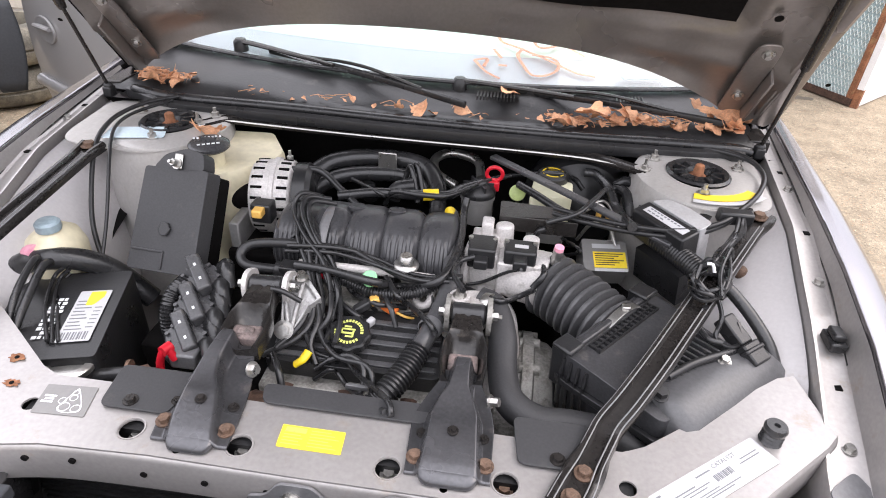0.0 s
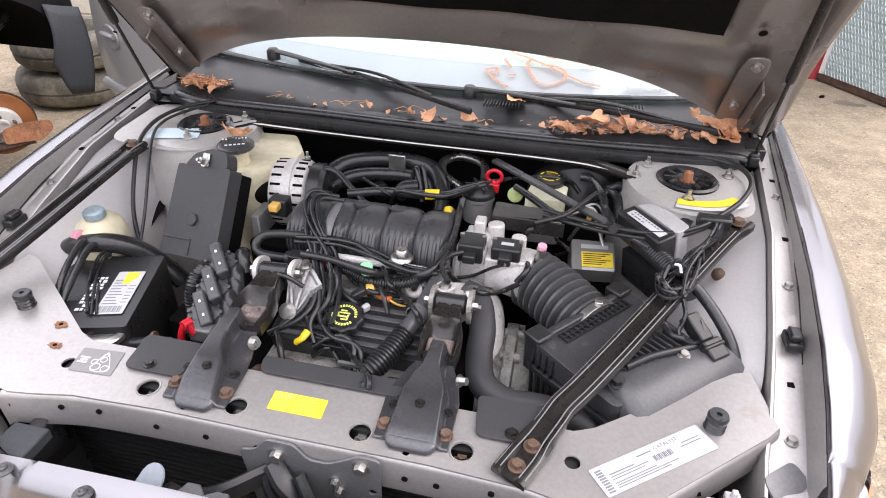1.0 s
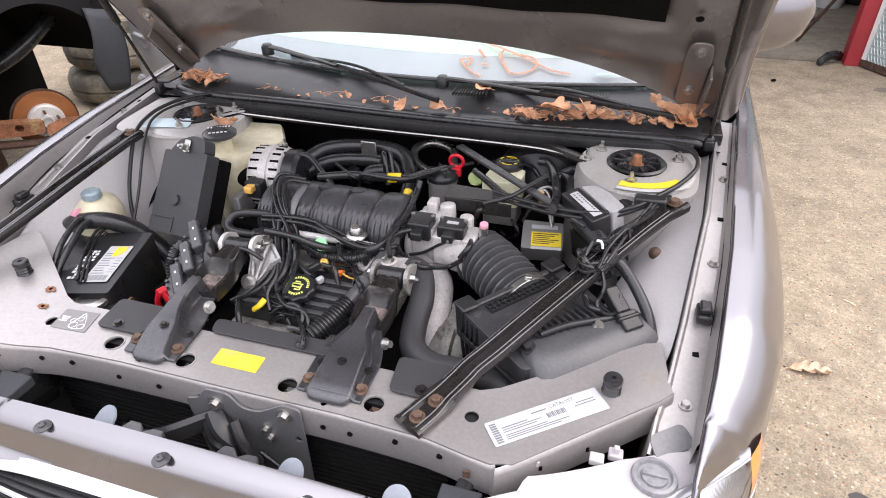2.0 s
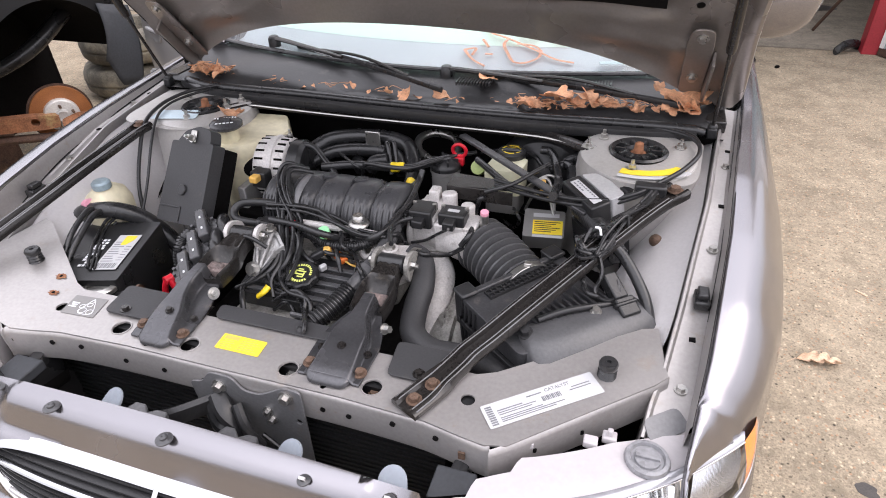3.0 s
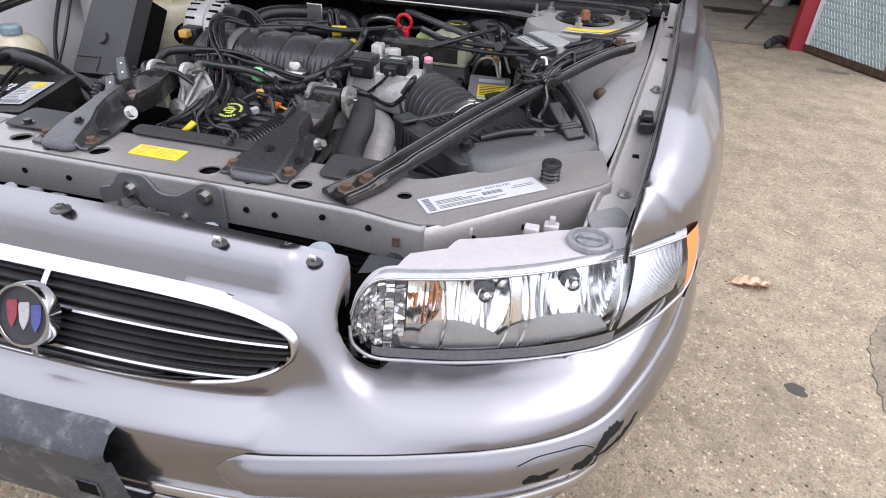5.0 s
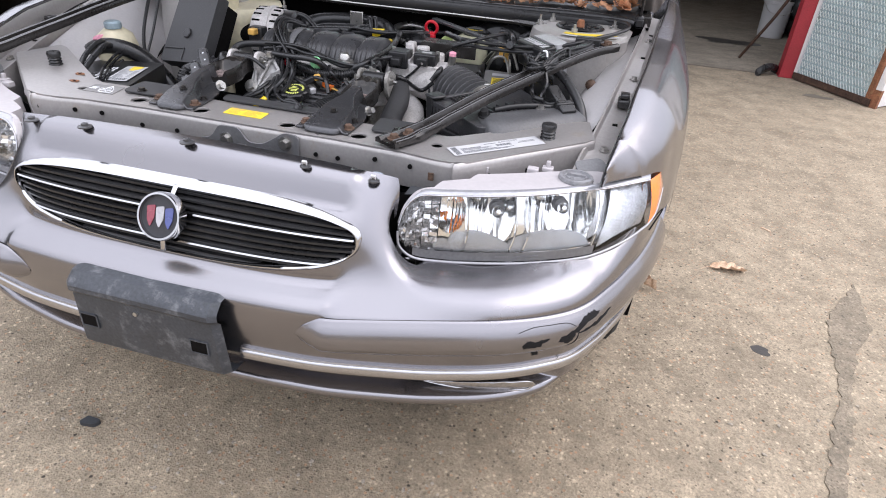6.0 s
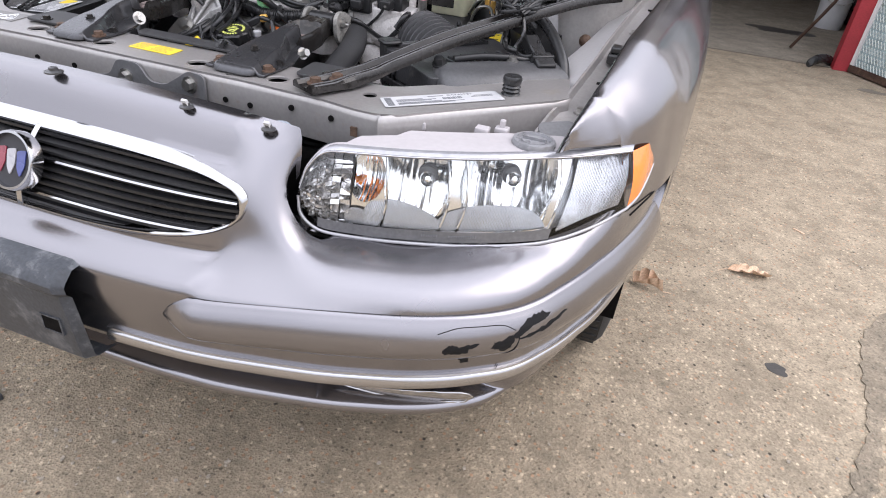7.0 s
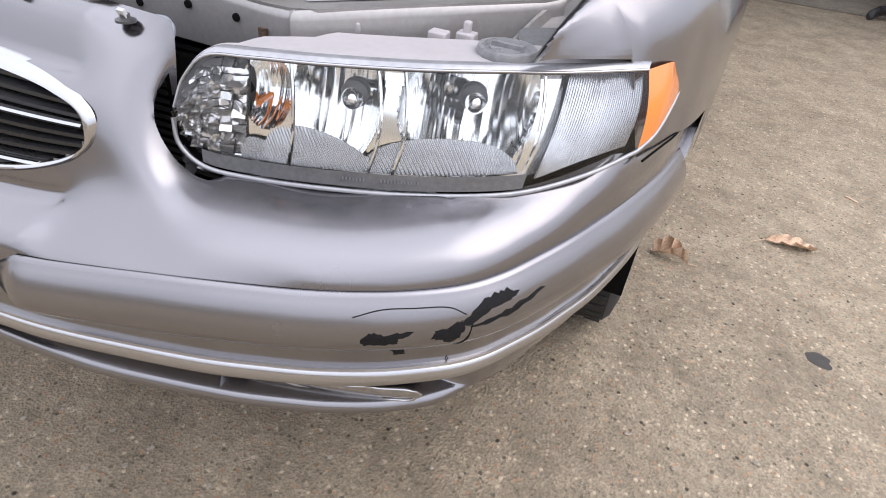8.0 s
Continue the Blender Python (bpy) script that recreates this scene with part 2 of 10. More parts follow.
M_PRIMER = mat("grey_door_paint", (0.30, 0.295, 0.295), 0.36, 0.25, 0.05, 4, 500, 0.05, coat=0.4)
M_LINER = mat("dark_grey_liner", (0.034, 0.037, 0.042), 0.65, 0, 0.2, 6, 120, 0.3)
M_BLACKCAR = mat("black_car_paint", (0.012, 0.012, 0.013), 0.3, 0.1, 0.2, 6, 300, coat=0.4)
M_ROTORRUST = mat("rotor_face_rust", (0.30, 0.11, 0.035), 0.7, 0.3, 0.2, 12, 300, 0.2)
M_HUB = mat("pale_hub_steel", (0.60, 0.59, 0.57), 0.6, 0.3, 0.15, 20, 200, 0.3, dirt=(0.35, 0.22, 0.14), dirt_amount=0.15, dirt_scale=30)
M_SCUFF = mat("bare_black_scuff", (0.010, 0.010, 0.011), 0.75, 0, 0.3, 60, 400, 0.3, spec=0.2)
M_PLATE = mat("faded_black_plate_holder", (0.042, 0.047, 0.056), 0.5, 0, 0.3, 14, 200, 0.2, dirt=(0.15, 0.155, 0.165), dirt_amount=0.32, dirt_scale=28)
M_TOWERLIP = mat("grey_tower_metal", (0.42, 0.41, 0.40), 0.5, 0.4, 0.12, 9, 160, 0.1)


# ---- building tools ----
def V(*a):
    return Vector(a)


def finish(bm, name, material, smooth=38):
    bmesh.ops.recalc_face_normals(bm, faces=bm.faces[:])
    me = bpy.data.meshes.new(name)
    bm.to_mesh(me)
    bm.free()
    me.materials.append(material)
    me.polygons.foreach_set("use_smooth", [True] * len(me.polygons))
    me.set_sharp_from_angle(angle=radians(smooth))
    return me


def part(name, bm, material, parent=None, label="", smooth=38, bevel=0.0):
    """Links a bmesh as one mesh object under a thing or a part."""
    ob = new(name, finish(bm, name, material, smooth))
    if parent:
        ob.parent = parent
        if parent.type == "EMPTY":
            ob.matrix_parent_inverse = Matrix.Translation(-parent.location)
    if bevel:
        mod = ob.modifiers.new("edge", "BEVEL")
        mod.width, mod.segments, mod.limit_method, mod.angle_limit = bevel, 2, "ANGLE", radians(40)
    if label:
        tagged(ob, label)
    return ob


def thing(name, label, category, base=(0, 0, 0), group="", kind=""):
    ob = new(name)
    ob.location = base
    ob.empty_display_size = 0.05
    return tagged(ob, label, category, group, kind)


def single(name, bm, material, label, category, group="", kind="", smooth=38, bevel=0.0):
    ob = part(name, bm, material, None, "", smooth, bevel)
    return tagged(ob, label, category, group, kind)


def box(bm, lo, hi, m=None):
    r = bmesh.ops.create_cube(bm, size=1)["verts"]
    lo, hi = Vector(lo), Vector(hi)
    for v in r:
        v.co = Vector(lo[i] + (v.co[i] + 0.5) * (hi[i] - lo[i]) for i in range(3))
        if m:
            v.co = m @ v.co
    return r


def cyl(bm, a, b, r1, r2=None, seg=20, caps=True):
    """A cylinder or cone from point a to point b."""
    a, b = Vector(a), Vector(b)
    d = b - a
    m = Matrix.Translation((a + b) / 2) @ d.to_track_quat("Z", "Y").to_matrix().to_4x4()
    return bmesh.ops.create_cone(bm, cap_ends=caps, segments=seg, radius1=r1, radius2=r1 if r2 is None else r2, depth=d.length, matrix=m)["verts"]


def ball(bm, c, r, seg=14, squash=(1, 1, 1)):
    m = Matrix.Translation(c) @ Matrix.Diagonal((*squash, 1))
    return bmesh.ops.create_uvsphere(bm, u_segments=seg, v_segments=max(6, seg // 2), radius=r, matrix=m)["verts"]


def rings(bm, loops, close=True, caps=True):
    """Skins a row of equally long loops of points."""
    vs = [[bm.verts.new(p) for p in loop] for loop in loops]
    n = len(vs[0])
    for a, b in zip(vs, vs[1:]):
        for i in range(n if close else n - 1):
            j = (i + 1) % n
            bm.faces.new((a[i], a[j], b[j], b[i]))
    if caps and close:
        bm.faces.new(vs[0][::-1])
        bm.faces.new(vs[-1])
    return vs


def lathe(bm, profile, m, seg=28, caps=True):
    """Turns (radius, height) pairs about the local z axis of m."""
    rings(bm, [[m @ V(r * math.cos(2 * math.pi * i / seg), r * math.sin(2 * math.pi * i / seg), h) for i in range(seg)] for r, h in profile], True, caps)


def spline(points, n=8):
    """Catmull-Rom through the points."""
    p = [Vector(q) for q in points]
    if len(p) < 3:
        return [p[0].lerp(p[1], i / n) for i in range(n + 1)]
    p = [p[0] * 2 - p[1]] + p + [p[-1] * 2 - p[-2]]
    out = []
    for i in range(1, len(p) - 2):
        a, b, c, d = p[i - 1:i + 3]
        for k in range(n):
            t = k / n
            out.append(0.5 * (2 * b + (c - a) * t + (2 * a - 5 * b + 4 * c - d) * t * t + (3 * b - a - 3 * c + d) * t ** 3))
    return out + [p[-2]]


def sweep(bm, points, r, seg=10, n=8, rib=0.0, pitch=0.008, flat=1.0, caps=True, smooth_path=True):
    """A hose or cable: a circle (or oval) carried along a smooth path; rib: depth of corrugation."""
    path = spline(points, n) if smooth_path else [Vector(q) for q in points]
    if rib:
        length = sum((b - a).length for a, b in zip(path, path[1:]))
        k = max(2, int(length / pitch * 4))
        acc, dense, want = 0.0, [path[0]], length / k
        for a, b in zip(path, path[1:]):
            seglen = (b - a).length
            while acc + seglen >= want * len(dense) and seglen > 0:
                dense.append(a.lerp(b, (want * len(dense) - acc) / seglen))
            acc += seglen
        path = dense
    up, loops = V(0, 0, 1), []
    for i, p in enumerate(path):
        d = (path[min(i + 1, len(path) - 1)] - path[max(i - 1, 0)]).normalized()
        side = d.cross(up)
        side = side.normalized() if side.length > 1e-3 else V(1, 0, 0)
        top = side.cross(d).normalized()
        rad = r(i / (len(path) - 1)) if callable(r) else r
        if rib:
            rad += rib * (0.5 if i % 4 in (1, 2) else -0.5)
        loops.append([p + side * (rad * math.cos(2 * math.pi * k / seg)) + top * (rad * flat * math.sin(2 * math.pi * k / seg)) for k in range(seg)])
    rings(bm, loops, True, caps)


def cable(name, points, r, material, label="", parent=None, category="cable", seg=8, n=8, **kw):
    bm = bmesh.new()
    sweep(bm, points, r, seg, n, **kw)
    if parent:
        return part(name, bm, material, parent, label, 60)
    return single(name, bm, material, label, category, smooth=60)


def plate(bm, outer, thick, m=None, holes=()):
    """A flat plate from an outline (x, y), with round holes (x, y, r), standing thick high on the plane z = 0 of m."""
    m = m or Matrix()
    edges = []
    for loop in [list(outer)] + [[(x + r * math.cos(2 * math.pi * i / 18), y + r * math.sin(2 * math.pi * i / 18)) for i in range(18)] for x, y, r in holes]:
        vs = [bm.verts.new((x, y, 0)) for x, y in loop]
        edges += [bm.edges.new((vs[i], vs[(i + 1) % len(vs)])) for i in range(len(vs))]
    faces = [g for g in bmesh.ops.triangle_fill(bm, use_beauty=True, use_dissolve=False, edges=edges)["geom"] if isinstance(g, bmesh.types.BMFace)]
    ext = bmesh.ops.extrude_face_region(bm, geom=faces)["geom"]
    for v in [g for g in ext if isinstance(g, bmesh.types.BMVert)]:
        v.co.z += thick
    for v in {v for e in edges if e.is_valid for v in e.verts} | {g for g in ext if isinstance(g, bmesh.types.BMVert)} | {v for f in faces if f.is_valid for v in f.verts}:
        v.co = m @ v.co


def frame_on(origin, along, up):
    """A local frame: x along, z as near to up as it goes."""
    x = Vector(along).normalized()
    y = Vector(up).cross(x).normalized()
    z = x.cross(y)
    m = Matrix((x, y, z)).transposed().to_4x4()
    m.translation = Vector(origin)
    return m


def bolt(parent, at, axis=(0, 0, 1), r=0.009, h=0.008, material=None, washer=True, name="bolt", stud=0.0):
    bm = bmesh.new()
    a, d = Vector(at), Vector(axis).normalized()
    if washer:
        cyl(bm, a, a + d * 0.002, r * 1.45, seg=16)
    cyl(bm, a + d * 0.002, a + d * (0.002 + h), r, r * 0.93, seg=6)
    if stud:
        cyl(bm, a + d * h, a + d * (h + stud), r * 0.45, seg=8)
    return part(name, bm, material or M_ZINC, parent)


def rounded(pts, r=0.01, n=4):
    """An outline with its corners rounded."""
    out = []
    for i, p in enumerate(pts):
        p, a, b = Vector(p), Vector(pts[i - 1]), Vector(pts[(i + 1) % len(pts)])
        ra = min(r, (a - p).length * 0.45)
        rb = min(r, (b - p).length * 0.45)
        s, e = p + (a - p).normalized() * ra, p + (b - p).normalized() * rb
        for k in range(n + 1):
            t = k / n
            q = s * (1 - t) ** 2 + p * (2 * t * (1 - t)) + e * t * t
            out.append((q.x, q.y))
    return out


def bars(name, parent, m, rows, material, thick=0.0004):
    """Print that cannot be read: rows of (x, y, width, height) as thin bars on the plane z = 0 of m."""
    bm = bmesh.new()
    for x, y, w, h in rows:
        box(bm, (x, y, 0), (x + w, y + h, thick), m)
    return part(name, bm, material, parent)


def words(name, parent, m, text, size, material):
    cu = bpy.data.curves.new(name, "FONT")
    cu.body, cu.size, cu.extrude, cu.align_x, cu.align_y = text, size, 0.0002, "CENTER", "CENTER"
    tmp = bpy.data.objects.new(name, cu)
    me = bpy.data.meshes.new_from_object(tmp)
    bpy.data.objects.remove(tmp)
    me.transform(m)
    me.materials.append(material)
    ob = new(name, me)
    ob.parent = parent
    if parent.type == "EMPTY":
        ob.matrix_parent_inverse = Matrix.Translation(-parent.location)
    return ob


def interp(x, xs, ys):
    return float(np.interp(x, xs, ys))


# ---- ground: worn concrete with aggregate, damp stains, painted shadow by the bumper and a filled crack ----
def ease(a, b, t):
    k = min(max((t - a) / (b - a), 0), 1)
    return k * k * (3 - 2 * k)


def concrete(name, base, dark, stain=0.5, speck=0.35, nose_shadows=()):
    m = bpy.data.materials.new(name)
    m.use_nodes = True
    n, l = m.node_tree.nodes, m.node_tree.links
    b = n["Principled BSDF"]
    tc = n.new("ShaderNodeTexCoord")

    def noise_node(scale, detail, rough=0.6):
        t = n.new("ShaderNodeTexNoise")
        t.inputs["Scale"].default_value, t.inputs["Detail"].default_value, t.inputs["Roughness"].default_value = scale, detail, rough
        l.new(tc.outputs["Object"], t.inputs["Vector"])
        return t

    def ramp(src, lo, hi, a, c):
        r = n.new("ShaderNodeMapRange")
        r.inputs["From Min"].default_value, r.inputs["From Max"].default_value = lo, hi
        r.inputs["To Min"].default_value, r.inputs["To Max"].default_value = a, c
        l.new(src, r.inputs["Value"])
        return r.outputs["Result"]

    wide, mid, fine = noise_node(0.9, 5), noise_node(7, 8, 0.7), noise_node(160, 4, 0.7)
    stones = n.new("ShaderNodeTexVoronoi")
    stones.inputs["Scale"].default_value = 210
    l.new(tc.outputs["Object"], stones.inputs["Vector"])
    pick = n.new("ShaderNodeSeparateColor")
    l.new(stones.outputs["Color"], pick.inputs["Color"])
    c1 = n.new("ShaderNodeMixRGB")
    c1.inputs[1].default_value, c1.inputs[2].default_value = (*base, 1), (*dark, 1)
    l.new(ramp(wide.outputs["Fac"], 0.42, 0.68, 0, stain), c1.inputs[0])
    c2 = n.new("ShaderNodeMixRGB")
    c2.blend_type = "MULTIPLY"
    c2.inputs[0].default_value = 0.8
    g = n.new("ShaderNodeCombineColor")
    both = n.new("ShaderNodeMath")
    both.operation = "MULTIPLY"
    l.new(ramp(mid.outputs["Fac"], 0.28, 0.72, 0.62, 1.26), both.inputs[0])
    l.new(ramp(fine.outputs["Fac"], 0.30, 0.70, 0.66, 1.32), both.inputs[1])
    for k in ("Red", "Green", "Blue"):
        l.new(both.outputs[0], g.inputs[k])
    l.new(c1.outputs["Color"], c2.inputs[1])
    l.new(g.outputs["Color"], c2.inputs[2])
    c3 = n.new("ShaderNodeMixRGB")
    c3.inputs[2].default_value = (base[0] * 1.35, base[1] * 1.35, base[2] * 1.35, 1)
    grain = n.new("ShaderNodeMath")
    grain.operation = "MULTIPLY"
    l.new(ramp(pick.outputs["Red"], 0.70, 0.90, 0, speck), grain.inputs[0])
    l.new(ramp(mid.outputs["Fac"], 0.40, 0.62, 0, 1), grain.inputs[1])
    l.new(grain.outputs[0], c3.inputs[0])
    l.new(c2.outputs["Color"], c3.inputs[1])
    c4 = n.new("ShaderNodeMixRGB")
    c4.inputs[2].default_value = (*[k * 0.45 for k in dark], 1)
    l.new(ramp(pick.outputs["Green"], 0.90, 0.99, 0, 0.55), c4.inputs[0])
    l.new(c3.outputs["Color"], c4.inputs[1])
    # pebbles set in the surface
    big = n.new("ShaderNodeTexVoronoi")
    big.inputs["Scale"].default_value = 85
    l.new(tc.outputs["Object"], big.inputs["Vector"])
    bc = n.new("ShaderNodeSeparateColor")
    l.new(big.outputs["Color"], bc.inputs["Color"])
    last = c4.outputs["Color"]
    for chan, lo, hi, col in (("Red", 0.80, 0.84, [min(k * 1.55, 0.85) for k in base]), ("Green", 0.86, 0.90, [k * 0.55 for k in dark]), ("Blue", 0.88, 0.92, [base[0] * 1.1, base[1] * 0.85, base[2] * 0.75])):
        mk, mx = n.new("ShaderNodeMath"), n.new("ShaderNodeMixRGB")
        mk.operation = "MULTIPLY"
        l.new(ramp(big.outputs["Distance"], 0.26, 0.36, 1, 0), mk.inputs[0])
        l.new(ramp(bc.outputs[chan], lo, hi, 0, speck), mk.inputs[1])
        mx.inputs[2].default_value = (*col, 1)
        l.new(mk.outputs[0], mx.inputs[0])
        l.new(last, mx.inputs[1])
        last = mx.outputs["Color"]
    # every grain a little lighter or darker, and a few black specks
    chip, tone = n.new("ShaderNodeMixRGB"), n.new("ShaderNodeCombineColor")
    chip.blend_type, chip.inputs[0].default_value = "MULTIPLY", 1.0
    for chan, lo, hi in (("Red", 0.86, 1.12), ("Green", 0.87, 1.11), ("Blue", 0.87, 1.10)):
        l.new(ramp(bc.outputs["Red"], 0.0, 1.0, lo, hi), tone.inputs[chan])
    l.new(last, chip.inputs[1])
    l.new(tone.outputs["Color"], chip.inputs[2])
    dots = n.new("ShaderNodeTexVoronoi")
    dots.inputs["Scale"].default_value = 26
    l.new(tc.outputs["Object"], dots.inputs["Vector"])
    dc, dm, dx = n.new("ShaderNodeSeparateColor"), n.new("ShaderNodeMath"), n.new("ShaderNodeMixRGB")
    l.new(dots.outputs["Color"], dc.inputs["Color"])
    dm.operation = "MULTIPLY"
    l.new(ramp(dots.outputs["Distance"], 0.07, 0.13, 1, 0), dm.inputs[0])
    l.new(ramp(dc.outputs["Blue"], 0.72, 0.78, 0, 0.9), dm.inputs[1])
    dx.inputs[2].default_value = (0.03, 0.026, 0.022, 1)
    l.new(dm.outputs[0], dx.inputs[0])
    l.new(chip.outputs["Color"], dx.inputs[1])
    last = dx.outputs["Color"]
    for cx, cy, rx, ry, amount in nose_shadows:
        # mostly the car's shadow, with some grime, put into the colour; ragged border
        mp, ln, jag, shadow_mix, sx_ = n.new("ShaderNodeMapping"), n.new("ShaderNodeVectorMath"), n.new("ShaderNodeMath"), n.new("ShaderNodeMixRGB"), noise_node(3.2, 8, 0.65)
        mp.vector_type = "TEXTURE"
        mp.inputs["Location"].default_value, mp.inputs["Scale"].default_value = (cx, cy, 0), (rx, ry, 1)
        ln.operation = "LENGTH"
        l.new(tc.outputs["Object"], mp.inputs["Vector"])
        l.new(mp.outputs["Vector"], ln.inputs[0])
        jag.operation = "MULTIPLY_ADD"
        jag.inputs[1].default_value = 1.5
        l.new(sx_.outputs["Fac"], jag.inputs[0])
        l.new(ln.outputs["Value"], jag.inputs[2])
        shadow_mix.blend_type = "MULTIPLY"
        shadow_mix.inputs[2].default_value = (0.50, 0.47, 0.45, 1)
        l.new(ramp(jag.outputs[0], 1.15, 1.95, amount, 0.0), shadow_mix.inputs[0])
        l.new(last, shadow_mix.inputs[1])
        last = shadow_mix.outputs["Color"]
    l.new(last, b.inputs["Base Color"])
    b.inputs["Roughness"].default_value = 0.85
    b.inputs["Specular IOR Level"].default_value = 0.25
    add = n.new("ShaderNodeMath")
    add.operation = "ADD"
    l.new(fine.outputs["Fac"], add.inputs[0])
    l.new(stones.outputs["Distance"], add.inputs[1])
    bp = n.new("ShaderNodeBump")
    bp.inputs["Strength"].default_value, bp.inputs["Distance"].default_value = 0.7, 0.0028
    l.new(add.outputs[0], bp.inputs["Height"])
    l.new(bp.outputs["Normal"], b.inputs["Normal"])
    return m


# the zone before the bumper is darkened: car shadow painted into the concrete
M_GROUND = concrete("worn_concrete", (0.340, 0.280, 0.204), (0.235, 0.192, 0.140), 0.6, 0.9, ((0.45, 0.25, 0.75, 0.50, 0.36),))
M_SLAB = concrete("garage_slab", (0.30, 0.26, 0.21), (0.17, 0.15, 0.125), 0.7, 0.15)
M_FILL = concrete("crack_filler", (0.25, 0.208, 0.155), (0.13, 0.11, 0.085), 0.8, 0.5)
M_STAIN = mat("oil_stain", (0.045, 0.04, 0.036), 0.6, 0, 0.3, 30, 200, 0.2)
M_DAMP = mat("damp_mark", (0.16, 0.135, 0.105), 0.7, 0, 0.25, 12, 160, 0.2)

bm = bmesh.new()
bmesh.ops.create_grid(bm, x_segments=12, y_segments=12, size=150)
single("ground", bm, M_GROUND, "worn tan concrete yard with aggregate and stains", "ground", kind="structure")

GARAGE_Y = 5.06
bm = bmesh.new()
box(bm, (-5, GARAGE_Y, 0), (3.4, 12, 0.006))
single("floor", bm, M_SLAB, "grimy concrete garage floor slab", "floor", kind="structure")
bm = bmesh.new()
box(bm, (-5, GARAGE_Y - 0.02, 0), (3.4, GARAGE_Y, 0.004))
single("trim", bm, M_DAMP, "dark expansion joint at the garage threshold", "joint", kind="structure")


def blotch(name, centre, rx, ry, material, label, seed, category="stain", wob=0.35, h=0.0015):
    rnd = random.Random(seed)
    ph = [rnd.uniform(0, 6.28) for _ in range(5)]
    pts = []
    for i in range(40):
        a = 2 * math.pi * i / 40
        k = 1 + wob * sum(math.sin((j + 2) * a + ph[j]) / (j + 2) for j in range(5))
        pts.append((centre[0] + rx * k * math.cos(a), centre[1] + ry * k * math.sin(a)))
    bm = bmesh.new()
    plate(bm, pts, h)
    return single(name, bm, material, label, category, kind="structure")


blotch("oil_stain", (1.281, 0.999), 0.028, 0.022, M_STAIN, "small round dark oil stain on the concrete", 5, wob=0.22, h=0.0008)
blotch("oil_stain", (1.86, 6.42), 0.26, 0.16, M_STAIN, "dark oil stain on the garage floor", 7, h=0.008)
blotch("oil_stain", (2.25, 4.45), 0.10, 0.05, M_DAMP, "dark stain on the yard concrete", 9)
bm = bmesh.new()
rnd = random.Random(11)
left, right = [], []
for i in range(60):
    t = i / 59
    y = 0.20 + 1.33 * t
    x = interp(y, [0.2, 0.52, 0.69, 0.81, 0.89, 1.0, 1.12, 1.25, 1.34, 1.51], [1.26, 1.369, 1.428, 1.468, 1.491, 1.517, 1.548, 1.596, 1.62, 1.683])
    w = interp(y, [0.2, 0.52, 0.69, 0.81, 0.89, 1.0, 1.12, 1.25, 1.34, 1.51], [0.02, 0.018, 0.024, 0.022, 0.013, 0.030, 0.042, 0.066, 0.045, 0.006])
    left.append((x - w + rnd.uniform(-0.008, 0.008), y + rnd.uniform(-0.006, 0.006)))
    right.append((x + w + rnd.uniform(-0.008, 0.008), y + rnd.uniform(-0.006, 0.006)))
plate(bm, left + right[::-1], 0.003)
single("crack_repair", bm, M_FILL, "ragged dark patch along a crack in the concrete", "crack", kind="structure")


# ---- garage front, open doorway ----
def slab(name, lo, hi, material, label, category="wall"):
    bm = bmesh.new()
    box(bm, lo, hi)
    return single(name, bm, material, label, category, kind="structure")


slab("wall_front", (-5, GARAGE_Y + 0.02, 0), (-1.6, GARAGE_Y + 0.24, 3.4), M_BUILD, "painted block wall beside the garage doorway")
slab("wall_front_right", (3.0, GARAGE_Y + 0.02, 0), (3.6, GARAGE_Y + 0.24, 3.4), M_BUILD, "painted block wall beside the garage doorway")
slab("wall_lintel", (-1.6, GARAGE_Y + 0.02, 2.9), (3.0, GARAGE_Y + 0.24, 3.4), M_BUILD, "painted block lintel over the garage doorway")
# unseen wall added so that upright paint mirrors a dark low band
slab("reflection_wall", (-14, -9.2, 0), (6, -9.0, 2.3), M_BUILD, "added unseen wall that darkens low reflections in the car")
slab("wall_west", (-5.2, GARAGE_Y + 0.24, 0), (-5, 12, 3.4), M_BUILD, "plain garage side wall")
slab("wall_east", (3.4, GARAGE_Y + 0.24, 0), (3.6, 12, 3.4), M_BUILD, "plain garage side wall")
slab("wall_back", (-5.2, 12, 0), (3.6, 12.2, 3.4), M_BUILD, "plain garage back wall")
slab("ceiling", (-5.3, GARAGE_Y - 0.1, 3.4), (3.7, 12.3, 3.6), M_WHITEPAINT, "flat garage roof slab", "ceiling")

# red steel post with a wired glass door leaf and a white leaf folded back
bm = bmesh.new()
box(bm, (2.075, 4.99, 0), (2.19, 5.10, 2.9))
single("door_post", bm, M_REDPAINT, "worn red painted steel door post", "post", bevel=0.004)
door = thing("garage_door", "rusty framed wired glass garage door leaf standing open", "door", (2.19, 5.0, 0))
D0, D1 = V(2.19, 4.985, 0), V(2.56, 4.33, 0)
dm = frame_on(D0, D1 - D0, (0, 0, 1))
DL = (D1 - D0).length
bm = bmesh.new()
box(bm, (0.02, -0.008, 0.06), (DL - 0.02, 0.008, 2.7), dm)
part("pane", bm, M_MESHGLASS, door, "bluish wired glass pane")
